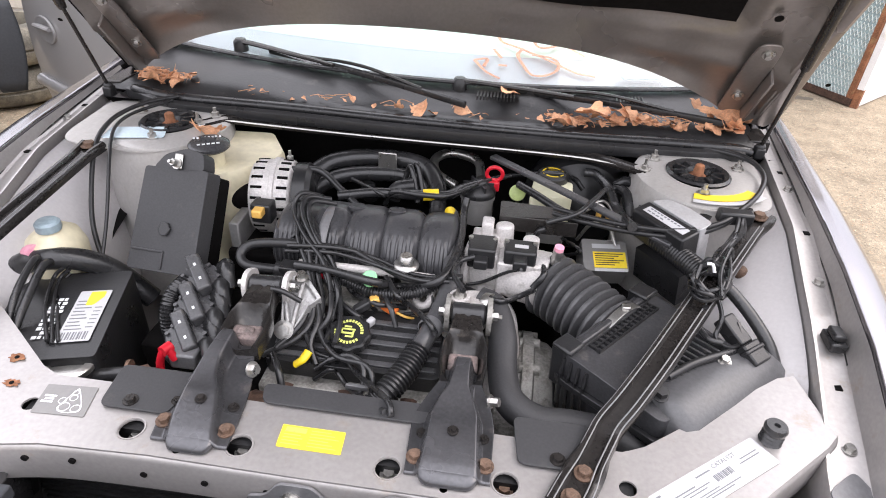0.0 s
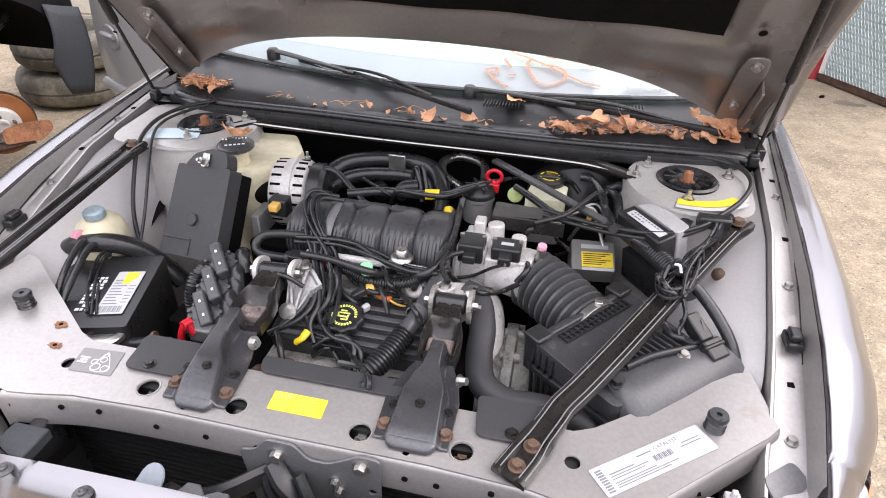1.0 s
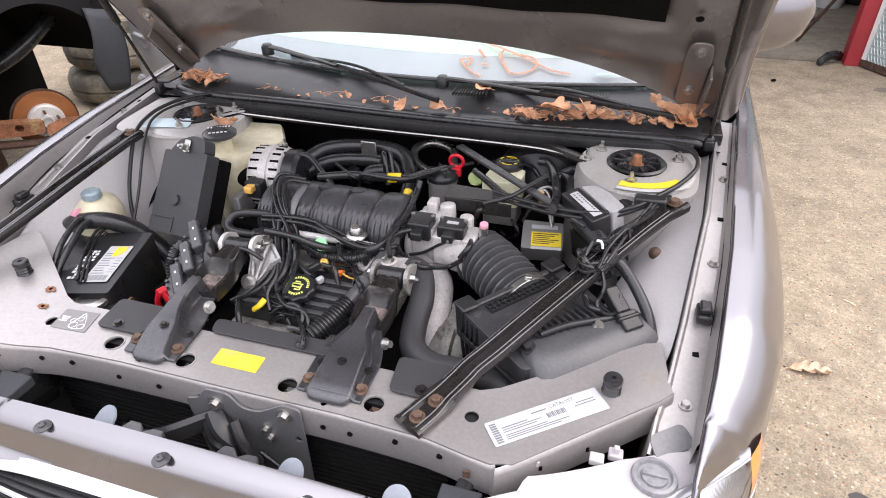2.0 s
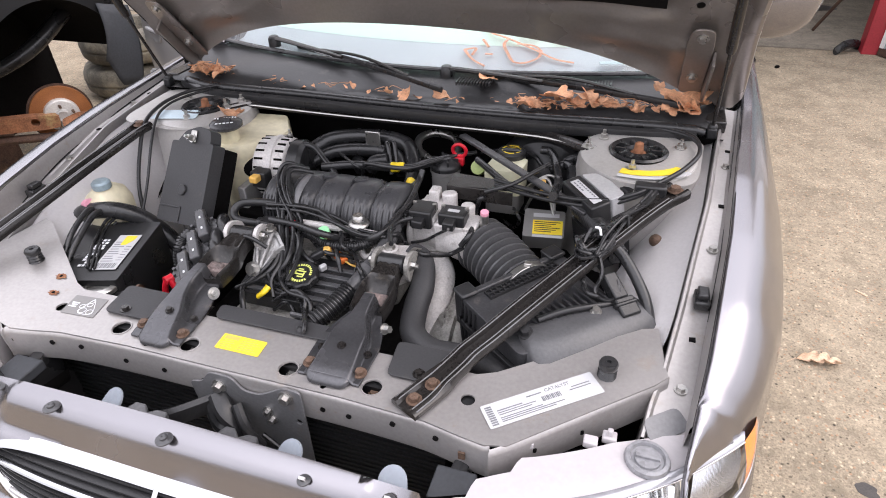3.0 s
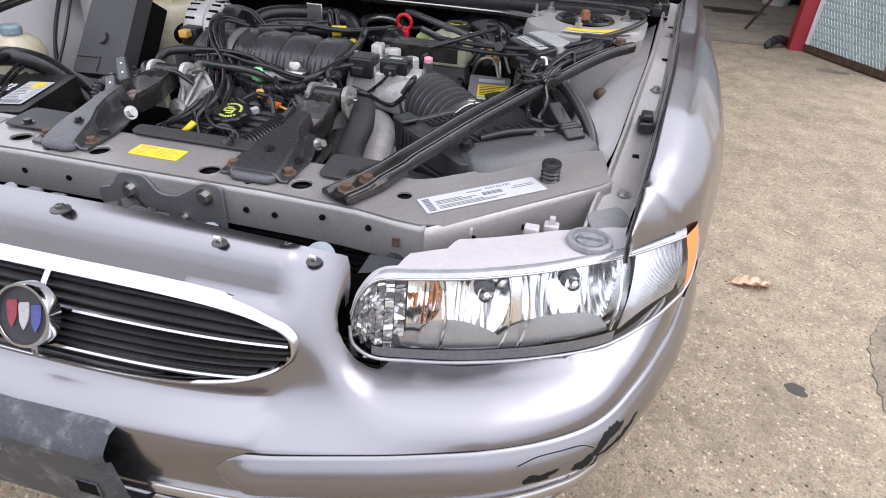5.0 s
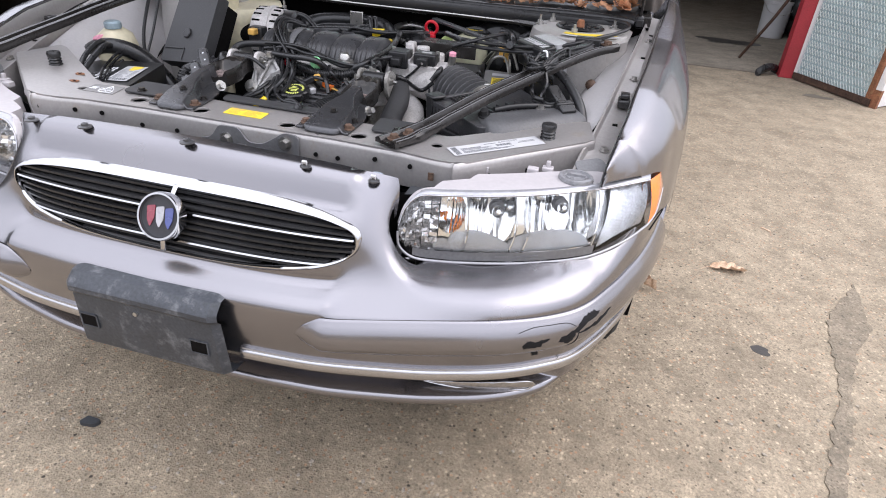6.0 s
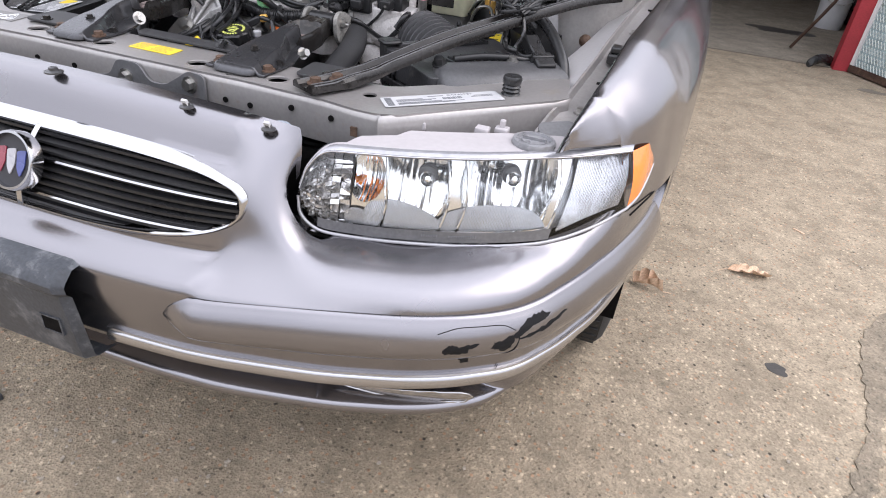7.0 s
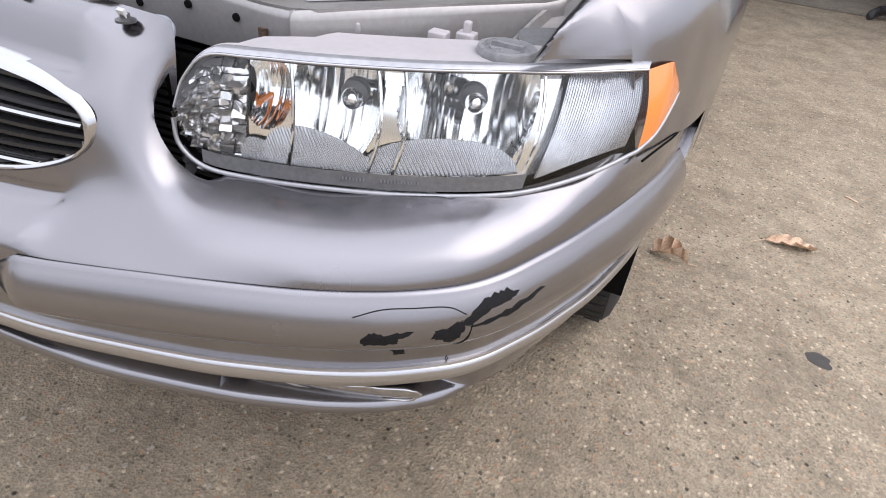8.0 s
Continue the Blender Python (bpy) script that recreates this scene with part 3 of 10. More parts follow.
for lo, hi, mt in (((0, -0.02, 0.01), (DL, 0.02, 0.06), M_RUSTDARK), ((0, -0.02, 0.06), (0.03, 0.02, 2.7), M_WHITEPAINT),
                   ((DL - 0.04, -0.02, 0.06), (DL, 0.02, 2.7), M_RUST), ((0, -0.02, 2.7), (DL, 0.02, 2.76), M_RUSTDARK)):
    bm = bmesh.new()
    box(bm, lo, hi, dm)
    part("frame_rail", bm, mt, door)
bm = bmesh.new()
for k in range(24):
    for s in (-1, 1):
        pts = [(0.035 + (DL - 0.08) * j / 24, -0.011, 0.08 + 0.055 * k + 0.022 * s * (1 if j % 2 else -1)) for j in range(25)]
        sweep(bm, [dm @ Vector(p) for p in pts], 0.0035, 4, 1, smooth_path=False)
part("wire_mesh", bm, M_MESHWIRE, door, "diamond wire mesh in the glass")
leaf2 = thing("door_leaf", "weathered white painted door leaf with rusty hinge edge", "door", (2.57, 4.32, 0))
bm = bmesh.new()
wm = frame_on(V(2.575, 4.31, 0), V(0.47, 0.48, 0), (0, 0, 1))
box(bm, (0.03, -0.02, 0.01), (0.95, 0.02, 2.7), wm)
part("panel", bm, M_WHITEPAINT, leaf2)
bm = bmesh.new()
box(bm, (0, -0.022, 0.13), (0.030, 0.022, 2.7), wm)
part("hinge_edge", bm, M_WHITEPAINT, leaf2, "white hinge edge")
bm = bmesh.new()
box(bm, (0, -0.023, 0.0), (0.031, 0.023, 0.13), wm)
part("rusty_foot", bm, M_RUST, leaf2, "rusty foot of the hinge edge")

# things inside and at the foot of the post
bm = bmesh.new()
lathe(bm, [(0.0, 0.0), (0.125, 0.0), (0.13, 0.02), (0.148, 0.34), (0.156, 0.345), (0.156, 0.375), (0.143, 0.378), (0.135, 0.05), (0.0, 0.045)], Matrix.Translation((2.36, 7.05, 0.006)), 30, False)
bucket = single("bucket", bm, M_WHITE, "white plastic bucket on the garage floor", "bucket")
cable("handle", [(2.21, 7.05, 0.36), (2.25, 6.92, 0.28), (2.36, 6.88, 0.25), (2.47, 6.92, 0.28), (2.51, 7.05, 0.36)], 0.004, M_ZINC, "wire bucket handle", bucket)
bm = bmesh.new()
rnd = random.Random(5)
for k in range(9):
    ball(bm, (2.72 + rnd.uniform(-0.13, 0.13), 7.05 + rnd.uniform(-0.2, 0.2), 0.16 + rnd.uniform(-0.04, 0.2)), 0.155, 12, (1, 1, 0.95))
single("rubbish_bag", bm, M_BLACK, "crumpled black rubbish bag beside the bucket", "bag", smooth=80)
bm = bmesh.new()
sweep(bm, [(1.84, 5.55, 0.02), (2.02, 5.27, 0.55), (2.08, 5.18, 0.95)], 0.013, 8, 4)
single("steel_rod", bm, M_RUSTDARK, "thin dark steel rod leaning at the doorway", "rod")
bm = bmesh.new()
rings(bm, [[V(1.90 + 0.17 * t, 4.93 + 0.16 * t, 0) + V(math.cos(a) * 0.032 * (1.3 - abs(t - 0.5)), -math.sin(a) * 0 , 0.035 + 0.03 * math.sin(3.1 * t) + math.sin(a) * 0.035) for a in [2 * math.pi * k / 12 for k in range(12)]] for t in [i / 8 for i in range(9)]])
single("rubber_wedge", bm, M_RUBBER, "worn black rubber door wedge on the floor", "wedge")


# ---- the silver car: body panels ----
car = thing("car", "silver saloon car with its bonnet raised, passenger door open", "car", (0, 1.0, 0))


def mirrored(bm_func, sx):
    bm = bmesh.new()
    bm_func(bm)
    if sx < 0:
        for v in bm.verts:
            v.co.x = -v.co.x
    return bm


def grid(bm, rows):
    rings(bm, rows, False, False)


FY = [0.30, 0.35, 0.50, 0.60, 0.77, 0.97, 1.32, 1.75]
FX = [0.691, 0.696, 0.719, 0.731, 0.752, 0.770, 0.803, 0.835]
FZ = [0.733, 0.748, 0.795, 0.822, 0.843, 0.860, 0.875, 0.885]
FOX = [0.70, 0.715, 0.822, 0.853, 0.874, 0.886, 0.892, 0.895]
WHEEL_Y, WHEEL_R = 1.0, 0.325


def rail_z(y):
    return interp(y, [0.30, 0.40, 0.494, 0.597, 0.70, 0.90, 1.33], [0.66, 0.700, 0.724, 0.752, 0.780, 0.822, 0.852])


def fender_low(y):
    if y < 0.437:
        return interp(y, [0.29, 0.313, 0.38, 0.44], [0.730, 0.728, 0.718, 0.711])
    if y < 0.66:
        return 0.603
    d = 0.375 ** 2 - (y - WHEEL_Y) ** 2
    if d > 0:
        return max(0.34 + math.sqrt(d), 0.25)
    return 0.20


def fender_shape(bm):
    rows = []
    ys = [0.295 + 0.055 * i / 4 for i in range(4)] + [0.35 + (1.74 - 0.35) * i / 90 for i in range(91)]
    for y in ys:
        xi, zi = interp(y, FY, FX), interp(y, FY, FZ)
        xo = sum(interp(y + 0.02 * k, FY, FOX) for k in range(-4, 5)) / 9 if y > 0.45 else interp(y, FY, FOX)
        w = max(xo - xi, 0.004)
        xl = max(xo, interp(y, [0.43, 0.53, 0.62, 0.70], [0.800, 0.828, 0.845, 0.853]) if y > 0.43 else 0)
        kw, kz = interp(y, [0.45, 0.50, 0.56, 0.66], [0.93, 0.91, 0.86, 0.93]), interp(y, [0.43, 0.50, 0.56, 0.66], [0.075, 0.085, 0.10, 0.11])
        km = interp(y, [0.40, 0.45, 0.50, 0.56, 0.66], [0.74, 0.80, 0.80, 0.78, 0.74])
        sec = [V(xi, y, zi - 0.012), V(xi, y, zi - 0.004), V(xi + 0.006, y, zi), V(xi + 0.40 * w, y, zi - 0.008), V(xi + km * w, y, zi - 0.42 * kz - 0.09 * w), V(xi + kw * w, y, zi - kz), V(xl, y, zi - 0.21), V(xl + 0.002, y, 0.55), V(xo - 0.006, y, 0.42), V(xo - 0.03, y, 0.24), V(xo - 0.04, y, 0.15)]
        pts, low = spline(sec, 6), fender_low(y)
        cut = [p for p in pts if p.z >= low] or pts[:2]
        last = max((i for i, q in enumerate(pts) if q.z >= low), default=len(pts))
        if last + 1 < len(pts) and pts[last + 1].z < low:
            a, b = pts[last], pts[last + 1]
            cut.append(a.lerp(b, (a.z - low) / max(a.z - b.z, 1e-6)))
        acc = [0.0]
        for a, b in zip(cut, cut[1:]):
            acc.append(acc[-1] + (b - a).length)
        tot = acc[-1] or 1e-4
        row = []
        kk = min(1.0, tot / 0.25)
        for s in [d * kk for d in (0, 0.004, 0.008, 0.011, 0.014, 0.017, 0.020, 0.025, 0.032, 0.042, 0.054, 0.068, 0.084, 0.10, 0.118, 0.138, 0.16, 0.18, 0.20)] + [0.20 * kk + (tot - 0.20 * kk) * k / 22 for k in range(1, 23)]:
            j = min(max(int(np.searchsorted(acc, s)), 1), len(cut) - 1) if len(cut) > 1 else 0
            if j == 0:
                row.append(cut[0].copy())
            else:
                f = (s - acc[j - 1]) / max(acc[j] - acc[j - 1], 1e-6)
                row.append(cut[j - 1].lerp(cut[j], f))
        rows.append(row)
    grid(bm, rows)
    # inward lip round the wheel arch
    lip = [[V(interp(y, FY, FOX) - 0.004 - d, y, fender_low(y)) for d in (0.0, 0.02, 0.05)] for y in [0.67 + 0.66 * i / 30 for i in range(31)]]
    grid(bm, lip)


for sx in (1, -1):
    part("fender", mirrored(fender_shape, sx), M_PAINT, car, smooth=50)
    bm = bmesh.new()
    sweep(bm, [(sx * (interp(y, [0.43, 0.53, 0.62, 0.70], [0.800, 0.828, 0.845, 0.853]) + 0.001), y, 0.603) for y in (0.44, 0.47, 0.50, 0.53, 0.56, 0.59, 0.62, 0.645)], 0.0016, 6, 4)
    part("panel_gap", bm, M_VOID, car, "dark gap between wing and bumper")


def rail_shape(bm):
    ry = [0.40, 0.456, 0.515, 0.637, 0.748, 0.907, 1.2, 1.33]
    rx = [0.642, 0.650, 0.664, 0.684, 0.699, 0.722, 0.750, 0.764]
    rows = []
    for i in range(50):
        y = 0.40 + 0.93 * i / 49
        xi, zi, xr = interp(y, FY, FX), interp(y, FY, FZ), interp(y, ry, rx)
        z = rail_z(y)
        rows.append([V(xr - 0.016, y, z - 0.20), V(xr - 0.004, y, z - 0.05), V(xr - 0.002, y, z + 0.004), V(xr, y, z + 0.012), V(xr + 0.004, y, z + 0.012), V(xr + 0.008, y, z + 0.002), V(xi - 0.012, y, z), V(xi - 0.006, y, z + 0.003), V(xi - 0.003, y, zi - 0.014), V(xi - 0.001, y, zi - 0.008)])
    grid(bm, rows)


def apron_shape(bm):
    rows = []
    for i in range(40):
        y = 0.50 + 0.72 * i / 39
        xr, z = interp(y, [0.456, 0.637, 0.907, 1.22], [0.646, 0.680, 0.718, 0.746]), rail_z(y) - 0.01
        bulge = 0.03 * math.exp(-((y - 0.75) / 0.12) ** 2)
        e = 0.012 * (1 - ease(0.50, 0.60, y))
        rows.append([V(xr - 0.001 - e, y, z + 0.002 - 0.25 * e), V(xr - e - 0.004, y, z - 0.004 - 0.3 * e), V(xr - 0.052 - bulge * 0.3, y, z - 0.034), V(xr - 0.112 - bulge, y, z - 0.12), V(xr - 0.135 - bulge, y, z - 0.22), V(xr - 0.14, y, z - 0.42), V(xr - 0.24, y, z - 0.50)])
    grid(bm, rows)


for sx in (1, -1):
    part("rail", mirrored(rail_shape, sx), M_BAY, car, "dusty silver inner wing rail", 30)
    part("apron", mirrored(apron_shape, sx), M_APRON, car, "pale silver inner wing panel", 40)
    for y in (0.494, 0.78, 1.05):
        x = (interp(y, FY, FX) + interp(y, [0.456, 0.907, 1.2], [0.662, 0.733, 0.757])) / 2
        bolt(car, (sx * x, y, rail_z(y)), (0, 0, 1), 0.007, 0.006, M_ZINC, name="rail_bolt")
    for y in (0.585, 0.90, 1.12):
        x = (interp(y, FY, FX) + interp(y, [0.456, 0.907, 1.2], [0.662, 0.733, 0.757])) / 2
        bm = bmesh.new()
        box(bm, (sx * x - 0.005, y - 0.005, rail_z(y) - 0.001), (sx * x + 0.005, y + 0.005, rail_z(y) + 0.0018))
        part("rail_slot", bm, M_VOID, car)
    # black gutter strip between rail and wing edge
    bm = bmesh.new()
    sweep(bm, [(sx * (interp(y, FY, FX) - 0.004), y, rail_z(y) + 0.004) for y in (0.62, 0.7, 0.8, 1.0, 1.2, 1.33)], 0.003, 6, 4)
    part("gutter_seal", bm, M_RUBBER, car, "black rubber gutter seal")
    # bonnet side stop
    bm = bmesh.new()
    c = V(sx * 0.716, 0.655, 0.782)
    box(bm, c + V(-0.012, -0.020, -0.012), c + V(0.012, 0.020, 0.004))
    box(bm, c + V(-0.009, -0.013, 0.004), c + V(0.009, 0.015, 0.015))
    part("bonnet_stop", bm, M_RUBBER, car, "black rubber bonnet stop", bevel=0.003)

# tie bar across the front of the bay
def tie_rise(x):
    """The outer ends of the tie bar climb a little."""
    return 0.07 * max(0.0, abs(x) - 0.40)


TIE = [(0, 0.335), (0.20, 0.336), (0.34, 0.330), (0.435, 0.312), (0.465, 0.318), (0.655, 0.478), (0.672, 0.497), (0.655, 0.607), (0.63, 0.600), (0.42, 0.452), (0.39, 0.440), (0.2, 0.441)]
outline = TIE + [(-x, y) for x, y in TIE[::-1] if x > 0]
holes = [(-0.240, 0.370, 0.0155), (-0.095, 0.368, 0.0155), (0.096, 0.366, 0.0155), (0.242, 0.368, 0.0155), (0.391, 0.386, 0.011), (-0.391, 0.386, 0.011), (-0.168, 0.348, 0.005), (0.168, 0.348, 0.005)]
bm = bmesh.new()
plate(bm, outline, 0.003, Matrix.Translation((0, 0, 0.7205)), holes)
for sx in (1, -1):
    bmesh.ops.bisect_plane(bm, geom=bm.verts[:] + bm.edges[:] + bm.faces[:], plane_co=(sx * 0.40, 0, 0), plane_no=(sx, 0, 0))
for v in bm.verts:
    v.co.z += tie_rise(v.co.x)
tie = part("tie_bar", bm, M_BAY, car, "dusty silver radiator tie bar with holes")


def tie_front(bm):
    pts = [(0.672, 0.497), (0.655, 0.478), (0.465, 0.318), (0.435, 0.312), (0.34, 0.330), (0.20, 0.336), (0.0, 0.336)]
    pts = pts + [(-x, y) for x, y in pts[-2::-1]]
    fine = spline([(x, y, 0) for x, y in pts], 6)
    rows = []
    for p in fine:
        z = 0.7225 + tie_rise(p.x)
        rows.append([V(p.x, p.y + 0.004, z), V(p.x, p.y - 0.001, z - 0.003), V(p.x, p.y - 0.004, z - 0.010), V(p.x, p.y - 0.003, z - 0.064), V(p.x, p.y + 0.02, z - 0.068)])
    grid(bm, rows)


bm = bmesh.new()
tie_front(bm)
part("tie_bar_flange", bm, M_BAY, car, "folded front flange of the tie bar", 50)
for x in (-0.52, -0.44, -0.36, -0.30, -0.21, -0.13, -0.05, 0.17, 0.215, 0.29, 0.36, 0.50, 0.56):
    y = interp(abs(x), [0, 0.20, 0.34, 0.435, 0.465, 0.655], [0.336, 0.336, 0.330, 0.312, 0.318, 0.478])
    zz = 0.700 - 0.012 * (int(abs(x) * 100) % 2)
    bm = bmesh.new()
    cyl(bm, (x, y - 0.0055, zz), (x, y, zz), 0.0045, seg=12)
    part("flange_hole", bm, M_VOID, car)
for sx in (1, -1):
    bm = bmesh.new()
    x0, y0, z0 = (0.584, 0.482, 0.735) if sx > 0 else (-0.548, 0.480, 0.7325)
    lathe(bm, [(0.0135, 0.0), (0.015, 0.002), (0.012, 0.005), (0.0145, 0.008), (0.012, 0.011), (0.0145, 0.014), (0.012, 0.017), (0.0140, 0.019), (0.0150, 0.026), (0.013, 0.030), (0.004, 0.030), (0.003, 0.026)], Matrix.Translation((x0, y0, z0)), 24)
    part("bonnet_bumper", bm, M_RUBBER, car, "ribbed black rubber bonnet buffer", 50)
for x, y in ((-0.240, 0.372), (-0.095, 0.370), (0.096, 0.368), (0.242, 0.370)):
    bm = bmesh.new()
    lathe(bm, [(0.0155, -0.001), (0.0162, 0.001), (0.0178, 0.0012), (0.0182, 0.0)], Matrix.Translation((x, y - 0.002, 0.7238)), 28, False)
    part("hole_lip", bm, M_BAY, car)
    bolt(car, (x, y + 0.004, 0.700), (0, 0, 1), 0.008, 0.006, M_RUSTBOLT if x > 0.2 else M_ZINC, name="recessed_bolt")
# rust marks where the unbolted brace sat
for k, (x, y) in enumerate(((-0.462, 0.456), (-0.437, 0.412))):
    bm = bmesh.new()
    ph = random.Random(k)
    plate(bm, [(x + (0.007 + 0.007 * ph.random()) * math.cos(a), y + (0.005 + 0.005 * ph.random()) * math.sin(a)) for a in [i * 0.3142 for i in range(20)]], 0.0006, Matrix.Translation((0, 0, 0.7245 + tie_rise(x))))
    part("rust_mark", bm, M_RUST, car, "orange rust mark round a bolt hole")
    bm = bmesh.new()
    cyl(bm, (x, y, 0.7246 + tie_rise(x)), (x, y, 0.7258 + tie_rise(x)), 0.0032, seg=14)
    part("bolt_hole", bm, M_VOID, car)

# radiator and condenser behind the tie bar
bm = bmesh.new()
box(bm, (-0.40, 0.375, 0.20), (0.40, 0.415, 0.715))
part("radiator_core", bm, M_CORE, car, "black radiator core")
for k in range(34):
    bm = bmesh.new()
    z = 0.27 + k * 0.0118
    box(bm, (-0.40, 0.352, z), (0.40, 0.374, z + 0.006))
    part("condenser_tube", bm, M_CORE, car)
for sx in (1, -1):
    bm = bmesh.new()
    box(bm, (sx * 0.405 - 0.010, 0.262, 0.24), (sx * 0.405 + 0.010, 0.372, 0.660))
    part("radiator_baffle", bm, M_BLACK, car, "black plastic radiator side baffle", bevel=0.004)
    bm = bmesh.new()
    sweep(bm, [(sx * 0.405, 0.265, 0.664), (sx * 0.40, 0.30, 0.667), (sx * 0.41, 0.35, 0.668)], 0.012, 8, 5, flat=0.4)
    part("baffle_lip", bm, M_BLACK, car)

# grey plastic strips laid over the rear edge of the tie bar
for x0, x1, y0 in ((-0.092, 0.132, 0.436), (-0.300, -0.205, 0.395), (0.255, 0.345, 0.395)):
    bm = bmesh.new()
    y1 = 0.470
    plate(bm, rounded([(x0, y0), (x1, y0), (x1 + 0.012, y1), (x0 - 0.008, y1)], 0.012), 0.004, Matrix.Translation((0, 0, 0.7265)))
    part("radiator_seal", bm, M_LID, car, "dusty black plastic radiator seal strip", bevel=0.001)
for x, y in ((-0.262, 0.408), (0.305, 0.408)):
    bolt(car, (x, y, 0.7300), (0, 0, 1), 0.007, 0.005, M_STEELBLK, name="push_rivet")

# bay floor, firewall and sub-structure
# black floor added to keep ground light out of the bay
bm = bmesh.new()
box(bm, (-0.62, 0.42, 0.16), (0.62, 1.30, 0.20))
part("bay_light_block", bm, M_VOID, car, "added black floor that blocks ground light from the bay")
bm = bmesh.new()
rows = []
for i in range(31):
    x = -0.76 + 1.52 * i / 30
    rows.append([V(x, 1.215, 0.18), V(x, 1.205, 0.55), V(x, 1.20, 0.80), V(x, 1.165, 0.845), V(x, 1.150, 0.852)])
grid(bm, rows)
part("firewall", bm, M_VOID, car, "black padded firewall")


TOWER_X = {1: 0.583, -1: 0.522}


def tower_shape(bm, cx):
    c = V(cx, 1.05, 0)
    loops = []
    for r, z in ((0.150, 0.50), (0.140, 0.66), (0.132, 0.77), (0.127, 0.825), (0.122, 0.844), (0.112, 0.849), (0.062, 0.850)):
        loops.append([c + V(r * math.cos(2 * math.pi * k / 36), r * 1.08 * math.sin(2 * math.pi * k / 36), z) for k in range(36)])
    rings(bm, loops, True, False)


def tower_top(bm, cx):
    plate(bm, rounded([(cx - 0.092, 0.955), (cx - 0.02, 0.908), (0.680, 0.925), (0.706, 0.965), (0.722, 1.16), (cx, 1.185), (cx - 0.09, 1.14)], 0.04), 0.003, Matrix.Translation((0, 0, 0.838)), [(cx, 1.05, 0.085)])


for sx in (1, -1):
    part("strut_tower", mirrored(lambda b: tower_shape(b, TOWER_X[sx]), sx), M_TOWER, car, "dusty silver strut tower", 40)
    part("tower_shelf", mirrored(lambda b: tower_top(b, TOWER_X[sx]), sx), M_TOWER, car)
    bm = bmesh.new()
    t = Matrix.Translation((sx * TOWER_X[sx], 1.05, 0.846))
    lathe(bm, [(0.063, 0.006), (0.058, 0.010), (0.050, 0.006), (0.046, -0.006), (0.040, -0.010), (0.036, 0.004), (0.024, 0.008), (0.018, -0.004), (0.0, -0.004)], t, 32, False)
    mount = part("strut_mount", bm, M_RUBBER, car, "black rubber strut top mount")
    bm = bmesh.new()
    for k in range(10):
        a = 2 * math.pi * k / 10
        box(bm, (0.026, -0.003, 0.0), (0.048, 0.003, 0.009), t @ Matrix.Rotation(a, 4, "Z"))
    part("mount_ribs", bm, M_RUBBER, mount)
    bm = bmesh.new()
    lathe(bm, [(0.017, -0.004), (0.017, 0.001), (0.011, 0.003), (0.009, 0.022), (0.006, 0.024), (0.0, 0.024)], t, 12, False)
    part("strut_nut", bm, M_RUST, mount, "rusty strut nut")
    for k in range(3):
        a = radians((25, 145, 265)[k]) if sx > 0 else radians(180 - (25, 145, 265)[k])
        bolt(car, (sx * TOWER_X[sx] + 0.095 * math.cos(a), 1.05 + 0.088 * math.sin(a), 0.850), (0, 0, 1), 0.0085, 0.008, M_ZINC, name="tower_nut", stud=0.012)

# ---- cowl, scuttle seal, tower bar ----
def glass_y(x):
    return 1.272 + 0.27 * x * x


bm = bmesh.new()
rows = []
for i in range(61):
    x = -0.74 + 1.48 * i / 60
    g = glass_y(x)
    lift = 0.030 * math.exp(-((x + 0.45) / 0.2) ** 2) + 0.024 * math.exp(-((x - 0.58) / 0.16) ** 2)
    y0 = 1.168 + 0.03 * (abs(x) / 0.7) ** 3
    rows.append([V(x, y0 - 0.012, 0.858), V(x, y0, 0.868 + lift * 0.2), V(x, y0 + (g - y0) * 0.3, 0.866 + lift * 0.7), V(x, y0 + (g - y0) * 0.6, 0.874 + lift), V(x, g - 0.012, 0.896 + lift * 0.4), V(x, g + 0.03, 0.905)])
grid(bm, rows)
cowl = part("cowl_panel", bm, M_COWL, car, "dusty black plastic cowl panel", 60)
for x0, n_s in ((0.435, 9), (0.12, 12)):
    bm = bmesh.new()
    for k in range(n_s):
        x = x0 + k * 0.0075
        box(bm, (x, glass_y(x) - 0.058, 0.900), (x + 0.003, glass_y(x) - 0.022, 0.909))
    part("cowl_vent", bm, M_BLACK, cowl, "slatted black cowl vent")
bm = bmesh.new()
sweep(bm, [(-0.70, 1.21, 0.855), (-0.657, 1.178, 0.864), (-0.56, 1.160, 0.862), (-0.3, 1.152, 0.866), (0, 1.148, 0.864), (0.3, 1.150, 0.863), (0.55, 1.158, 0.866), (0.68, 1.168, 0.862), (0.717, 1.172, 0.856)], 0.013, 12, 10, flat=0.8)
part("scuttle_seal", bm, M_RUBBER, car, "black rubber bonnet seal along the scuttle")
bm = bmesh.new()
sweep(bm, [(-0.70, 1.195, 0.850), (-0.56, 1.135, 0.850), (-0.3, 1.128, 0.851), (0, 1.125, 0.849), (0.3, 1.128, 0.849), (0.56, 1.138, 0.850), (0.70, 1.16, 0.848)], 0.011, 8, 8, flat=1.4)
part("scuttle_rail", bm, M_BLACK, car)

towerbar = thing("tower_brace", "black painted steel brace between the strut towers", "brace", (0, 1.1, 0.82))
bm = bmesh.new()
